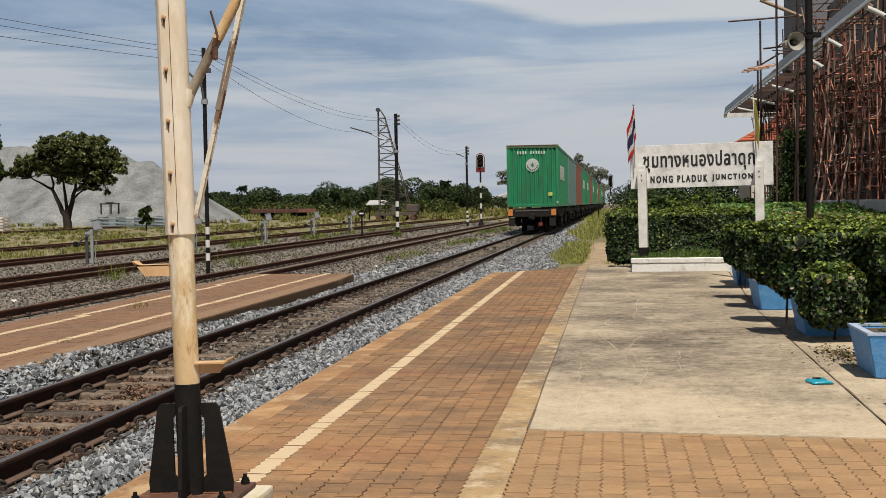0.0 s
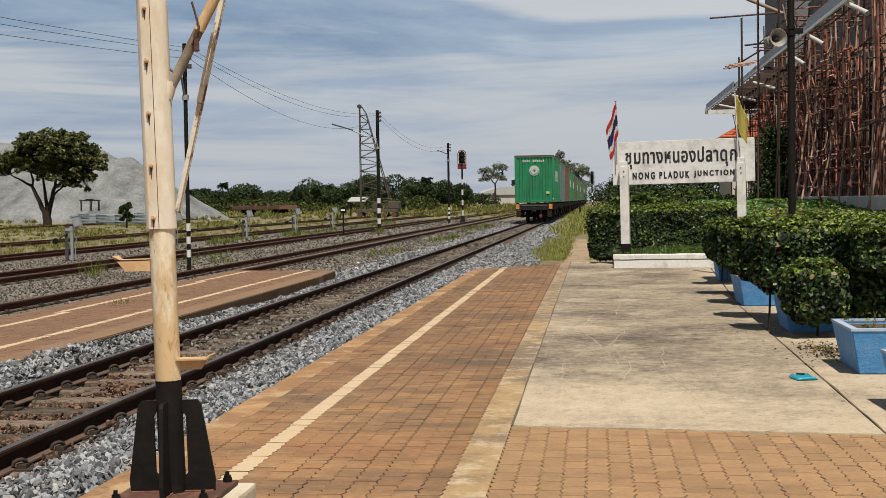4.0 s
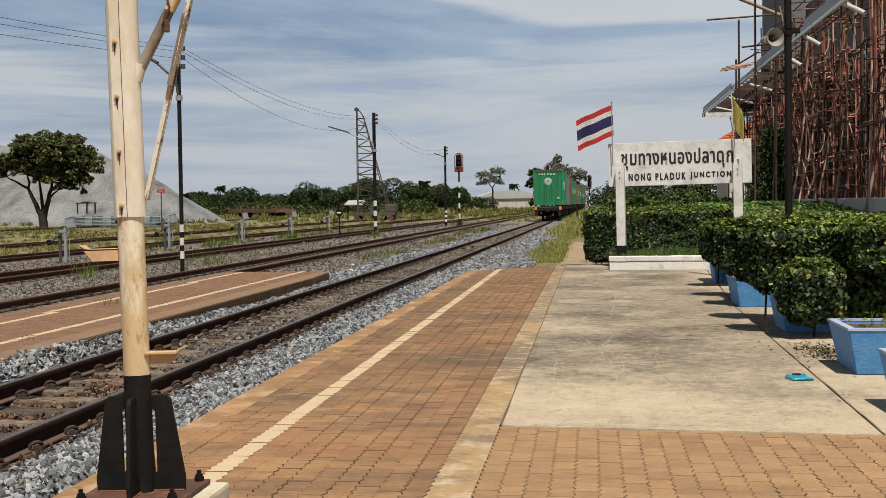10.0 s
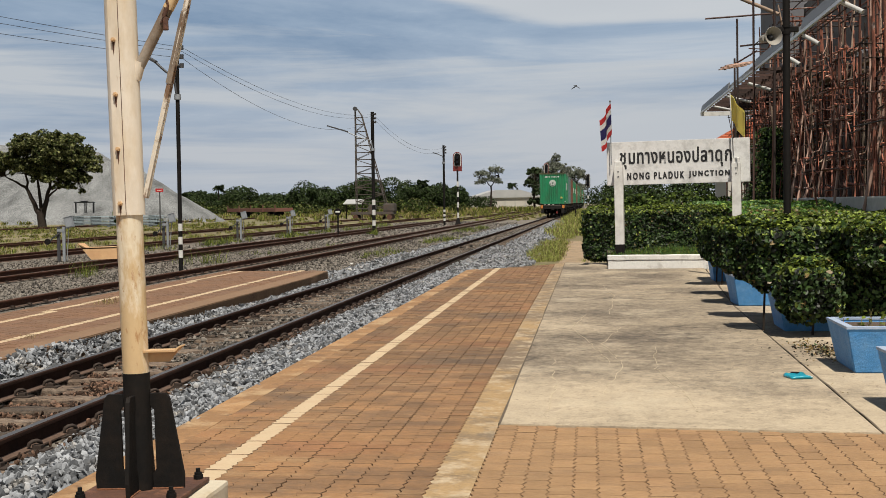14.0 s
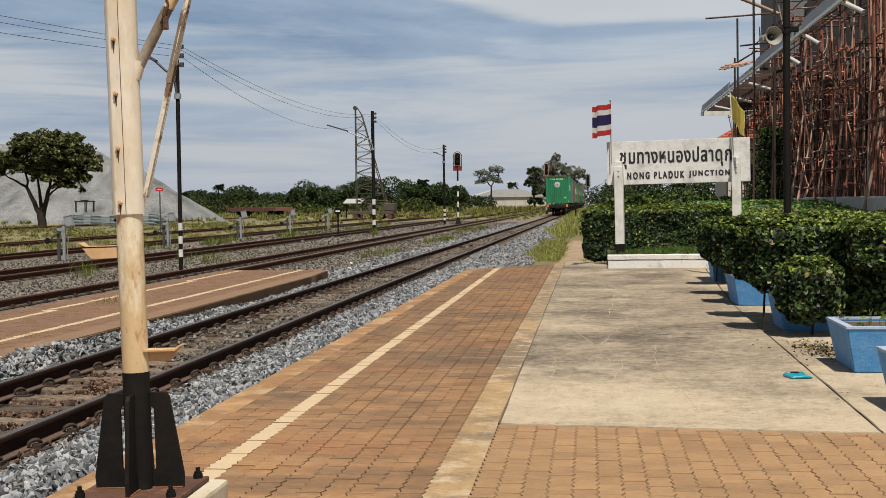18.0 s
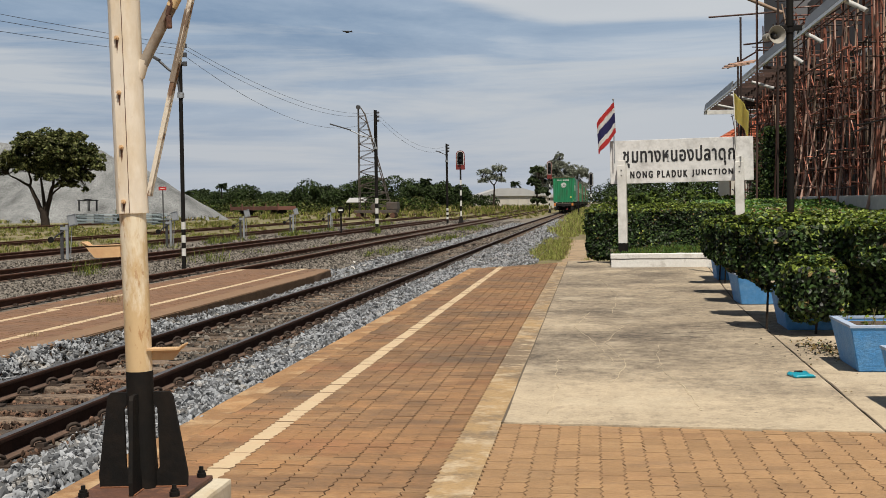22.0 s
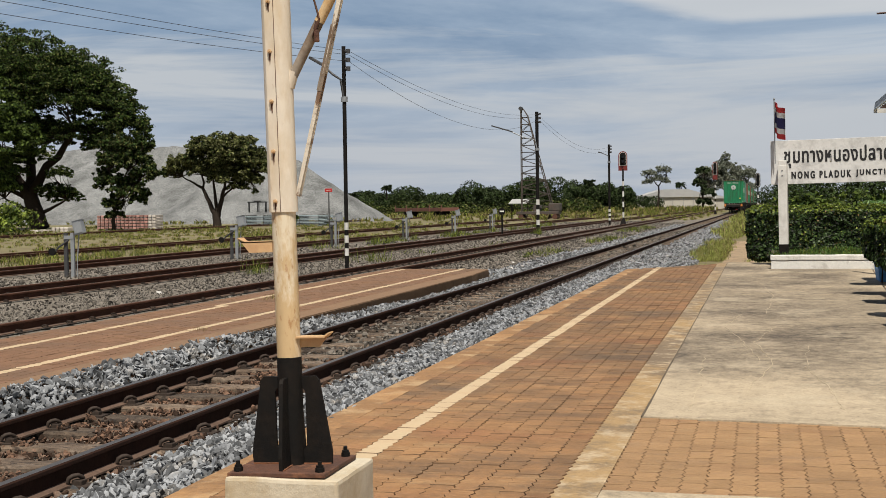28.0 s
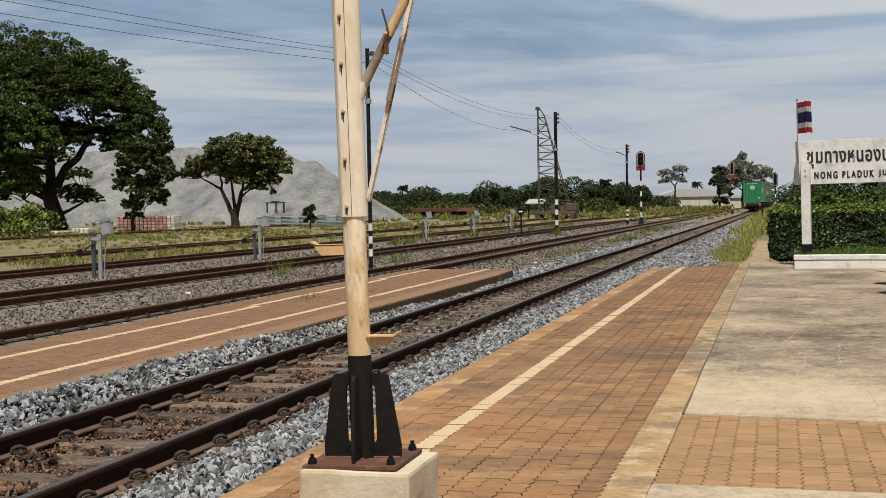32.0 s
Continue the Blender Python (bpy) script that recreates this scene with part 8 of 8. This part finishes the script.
platform_ob = bpy.data.objects["platform"]
rg = random.Random(8)
rest, singles = [], 0
for col in range(13):
    x = -2.1975 + PW * (col + 0.5)
    k = 0
    y = 3.2 - 40 * PL + (PL / 2 if col % 2 else 0)
    while y < 26.0 + 1.35 * (x + 2.2):
        if 5.6 < y < 10.6 and singles < 300:
            singles += 1
            part("paver", row_pavers[col], None, platform_ob, at=pose(x, y, rg.uniform(-0.003, 0.0015), rg.uniform(-0.4, 0.4), rg.uniform(-0.5, 0.5), rg.uniform(-0.15, 0.15)))
        else:
            rest.append((x, y, col == 3, col))
        y += PL
joined_pavers("paving", rest, 0.0, "worn red-brown interlocking pavers with a faded yellow line", row_pavers)
rest = []
BAND = 0.985  # the band's pavers are a little smaller
for col in range(37):
    x = -0.53 + BAND * PW * (col + 0.5)
    y = 5.98 - 0.033 * (x + 0.53) + BAND * PL * (0.5 if col % 2 else 1.0) + 0.02 - BAND * PL / 2
    while y < 8.14 - 0.115 * (x + 0.53):
        rest.append((x / BAND, y / BAND, False))
        y += BAND * PL
band = joined_pavers("paving_band", rest, -0.002, "band of red-brown interlocking pavers across the platform")
band.data.transform(Matrix.Diagonal((BAND, BAND, 1, 1)))
rest = []
for col in range(17):
    x = -7.26 + PW * (col + 0.5)
    y = 5.0 - 40 * PL + (PL / 2 if col % 2 else 0)
    while y < 26.5:
        line2 = -6.66 - 0.0175 * (y - 8)
        rest.append((x, y, col == 13 or abs(x - line2) < PW * 0.5))
        y += PL
joined_pavers("side_paving", rest, -0.014, "dusty red-brown pavers with two yellow lines on the side platform")

# ---- cracks in the slab ----
M_CRACK = mat("pale_crack_filling", (0.47, 0.39, 0.28), 0.9, place=True, vary=0.1, grain=40)
M_CRACK_DARK = mat("dirty_joint", (0.10, 0.075, 0.05), 0.95, place=True, vary=0.3, grain=30)


def crack(points, width, material, label, seed, z=0.0085, wob=0.022):
    rg_ = random.Random(seed)
    pts = []
    for (x0, y0), (x1, y1) in zip(points, points[1:]):
        for k in range(10):
            s = k / 10
            pts.append((x0 + (x1 - x0) * s + rg_.uniform(-wob, wob), y0 + (y1 - y0) * s + rg_.uniform(-0.03, 0.03)))
    pts.append(points[-1])
    vs, fs = [], []
    for k, (x, y) in enumerate(pts):
        w = width * rg_.uniform(0.4, 1.2) / 2
        vs += [(x - w, y, z), (x + w, y, z), (x + w, y, z - 0.01), (x - w, y, z - 0.01)]
        if k:
            o = 4 * k
            fs += [(o - 4, o - 3, o + 1, o), (o - 3, o - 2, o + 2, o + 1), (o, o + 3, o - 1, o - 4)]
    tagged(part("floor_crack", raw_mesh("floor_crack", vs, fs, material), None), label, "crack", kind="structure")


for k, pts in enumerate((((0.05, 9.2), (0.25, 10.8), (0.1, 12.4), (0.3, 14.0)), ((0.15, 10.9), (0.02, 12.2), (-0.2, 13.8), (-0.05, 15.6)), ((0.62, 8.5), (0.60, 9.4), (0.48, 10.6), (0.55, 12.2)), ((-0.2, 18.5), (0.5, 19.2), (1.2, 20.5)), ((-0.28, 8.3), (-0.25, 9.6), (-0.3, 11.2)), ((0.2, 15.5), (0.3, 18.5), (0.1, 22.0)))):
    crack(pts, 0.0034, M_CRACK, "pale hairline crack in the concrete slab", 900 + k)
crack(((1.558, 7.85), (1.607, 11), (1.707, 16.6), (2.118, 25.3)), 0.014, M_CRACK_DARK, "dirt-filled joint between slabs", 950, 0.0075, 0.006)
crack(((-0.53, 8.09), (-0.53, 14), (-0.53, 20), (-0.53, 28.4)), 0.014, M_CRACK_DARK, "dirt-filled joint along the slab edge", 951, 0.0075, 0.004)

# ---- what moves ----
TRAIN_ROWS = ((0, 63.0), (3, 77.3), (6, 93.0), (9, 106.8), (13, 122.5), (20, 149.0), (28, 173.0), (32, 184.0))
# seconds, reach of the free edge along the board, droop in degrees
THAI_WIND = ((0, -0.10, 70), (0.5, 0.12, 64), (1, -0.18, 64), (1.5, 0.08, 70), (2, -0.06, 78), (2.5, 0.03, 78), (3, -0.05, 76), (3.5, 0.02, 76), (4.5, -0.30, 60), (5.5, -0.55, 35), (6, -0.48, 48), (6.5, -0.48, 38), (7, -0.58, 14), (7.5, -0.35, 32), (8, -0.66, 28),
             (8.5, -0.76, 24), (9, -0.66, 28), (9.5, -0.55, 34), (10, -0.76, 28), (10.5, -0.66, 30), (11, -0.55, 38), (11.5, -0.84, 22), (12, -0.25, 44), (12.5, -0.48, 48), (13, -0.42, 52), (13.5, -0.35, 48), (14, -0.10, 36), (14.5, -0.50, 18), (15.5, -0.60, 30),
             (16.5, -0.50, 42), (17, -0.18, 36), (17.5, -0.30, 5), (18, -0.30, 10), (18.5, -0.26, 8), (19, -0.40, 22), (19.5, -0.76, 14), (20, -0.86, 2), (20.5, -0.60, 2), (21, -0.28, 52), (21.5, 0.28, 50), (22, -0.30, 50), (22.5, -0.50, 36), (23, -0.15, 46), (23.5, 0.48, 18), (24, 0.56, 20),
             (24.5, -0.20, 28), (25.5, 0.20, 30), (26.5, -0.18, 36), (27, 0.25, 18), (27.5, -0.26, 14), (28, 0.25, 18), (28.5, 0.28, 12), (29, -0.12, 50), (29.5, 0.25, 20), (30, 0.36, 26), (30.5, -0.25, 40), (31, 0.15, 10), (31.5, 0.22, 14), (32, 0.36, 3))
ROYAL_WIND = ((0, 0.12, 68), (0.5, 0.30, 62), (1, 0.20, 60), (1.5, 0.42, 34), (2, 0.42, 44), (2.5, 0.30, 48), (3, 0.30, 34), (3.5, 0.25, 58), (4.5, 0.35, 55), (5.5, 0.40, 52), (6, 0.34, 56), (6.5, 0.45, 48), (7, 0.32, 52), (7.5, 0.42, 44), (8, 0.50, 24), (8.5, -0.10, 58), (9, -0.22, 58), (9.5, 0.10, 66),
              (10, 0.30, 48), (10.5, 0.42, 34), (11, 0.50, 30), (11.5, 0.56, 14), (12, 0.50, 34), (12.5, 0.56, 14), (13, 0.62, 20), (13.5, 0.35, 48), (14, 0.35, 38), (14.5, 0.15, 52), (16.5, 0.25, 48), (17, 0.30, 34), (17.5, 0.45, 30), (18, 0.35, 34), (18.5, 0.20, 48), (19, 0.45, 14), (19.5, 0.46, 10),
              (20, 0.30, 38), (20.5, 0.30, 38), (21, 0.40, 24), (21.5, 0.35, 20), (22, 0.40, 38), (22.5, 0.50, 22), (23, 0.60, 24), (23.5, 0.72, 12), (24, 0.84, 10), (24.5, 0.70, 14), (26.5, 0.60, 14), (27, 0.60, 12), (29, 0.50, 20), (32, 0.60, 16))


def flag_rows(wind, top, phase, size):
    """The strips' poses: the cloth swings round its staff, droops and ripples."""
    ts, reach, droop = (np.array(c, float) for c in zip(*wind))
    rows = [[] for _ in range(PIECES)]
    w = size * FLAG_W / PIECES
    for t in np.arange(0, 32.01, 0.25):
        dx, dr = np.interp(t, ts, reach) * (0.92 if size == 1 else 0.66), (0.78 if size == 1 else 1.05) * np.interp(t, ts, droop)
        long = 1 - (0.30 if size == 1 else 0.12) * dr / 70  # slack cloth gathers in folds
        yaw = math.degrees(math.acos(max(-0.97, min(0.97, dx / (size * FLAG_W * long * 0.97 * math.cos(math.radians(dr)))))))
        p = Vector((0.012, 0, top))
        for piece in range(PIECES):
            k = piece * 14 / PIECES
            ripple = (1 - dr / 95) * (8 + 2.3 * k) * math.sin(t * 5.1 + phase - k * 0.55)
            turn = pose(0, 0, 0, 0, 0, -(yaw + ripple))
            lean = (dr - SLANT) * (0.14 + 0.010 * k)
            rows[piece].append((float(t), Matrix.Translation(p) @ turn @ pose(0, 0, 0, 0, lean, 0)))
            p = p + turn @ pose(0, 0, 0, 0, dr + (2 + 0.5 * k) * math.sin(t * 4.3 + phase - k * 0.8), 0) @ Vector((w * long, 0, 0))
    return rows


# seconds, x, y, z
NEAR_BIRD = ((0, 20, 10, 30), (10, 20, 10, 30), (11.8, 2.5, 41.0, 12.5), (12.4, -2.13, 48.0, 8.03), (12.6, -2.81, 50.6, 7.68), (12.8, -3.24, 53.2, 7.50), (13.0, -3.53, 55.8, 7.25), (13.2, -3.40, 58.4, 7.08), (13.4, -3.03, 61.0, 6.92),
             (13.6, -2.50, 63.6, 6.86), (13.8, -1.60, 66.2, 7.01), (14.0, -0.65, 68.8, 7.22), (14.2, 0.39, 71.4, 7.46), (14.4, 1.53, 74.0, 7.89), (15.4, 8.5, 86, 9.0), (16.4, 18, 92, 6.0), (18, 26, 98, 0.4), (32, 26, 98, 0.4))
FAR_BIRD = ((0, -50.0, 77.2, 1.05), (26.8, -50.0, 77.2, 1.05), (27.8, -35, 56, 3.2), (28.8, -21.71, 42.0, 6.75), (29.0, -18.39, 39.0, 6.23), (29.2, -15.44, 36.5, 5.89), (29.4, -13.15, 34.0, 5.71), (29.6, -11.54, 32.0, 5.35), (29.8, -10.55, 30.3, 5.08), (30.0, -9.62, 29.55, 4.75), (32, -9.62, 29.55, 4.75))

HIGH_BIRD = ((0, 40, 15, 34), (19.0, 40, 15, 34), (21.0, 3.0, 43.5, 10.0), (21.3, -0.58, 45.04, 9.08), (21.6, -4.08, 46.64, 8.26), (21.8, -6.61, 48.35, 7.93), (22.0, -9.15, 50.08, 7.77), (22.2, -12.04, 52.77, 7.94), (22.4, -15.03, 56.48, 8.35), (22.6, -17.6, 60.23, 8.87),
             (22.8, -20.53, 64.96, 9.6), (23.0, -23.44, 68.69, 10.44), (23.5, -25.65, 72.56, 13.24), (24.0, -27.24, 76.44, 16.5), (25.0, -60, 70, 34), (27.0, -110, 20, 50), (32, -110, 20, 50))


def fly(ob, wings, path, beats, bank=0):
    """The bird heads along its path; its wings beat between two times and are folded up at rest."""
    rows, turn = [], None
    for k, (t, x, y, z) in enumerate(path):
        a, b = path[max(0, k - 1)], path[min(len(path) - 1, k + 1)]
        dx, dy = b[1] - a[1], b[2] - a[2]
        want = math.degrees(math.atan2(dx, -dy)) if abs(dx) + abs(dy) > 0.05 else turn
        if turn is None:
            turn = want or 0.0
        want = turn if want is None else want
        turn += max(-80, min(80, (want - turn + 180) % 360 - 180))
        rows.append((t, pose(x, y, z, 0, bank, turn)))
    walk(ob, rows)
    for side, wing in zip((-1, 1), wings):
        flap = [(0, pose(0, 0, 0, 0, side * 40, 0)), (beats[0] - 0.1, pose(0, 0, 0, 0, side * 40, 0))]
        n = int((beats[1] - beats[0]) / 0.08)
        flap += [(beats[0] + 0.08 * k, pose(0, 0, 0, 0, side * (-38 if k % 2 else 30), 0)) for k in range(n)]
        flap += [(beats[1] + 0.1, pose(0, 0, 0, 0, side * 40, 0)), (32, pose(0, 0, 0, 0, side * 40, 0))]
        walk(wing, flap)


def motions():
    fly(near_bird, near_wings, NEAR_BIRD, (10.0, 18.0))
    fly(far_bird, far_wings, FAR_BIRD, (26.8, 30.0), 24)
    fly(high_bird, high_wings, HIGH_BIRD, (19.0, 27.0))
    walk(train, [(t, pose(-3.932 + bend(y), y, RAIL_Z, 0, 0, -0.24)) for t, y in TRAIN_ROWS])
    for pieces, wind, top, phase in ((thai_pieces, THAI_WIND, 3.20, 0.0), (royal_pieces, ROYAL_WIND, 3.27, 1.7)):
        for ob, rows in zip(pieces, flag_rows(wind, top, phase, 1.0 if pieces is thai_pieces else 0.78)):
            walk(ob, rows)


motions()
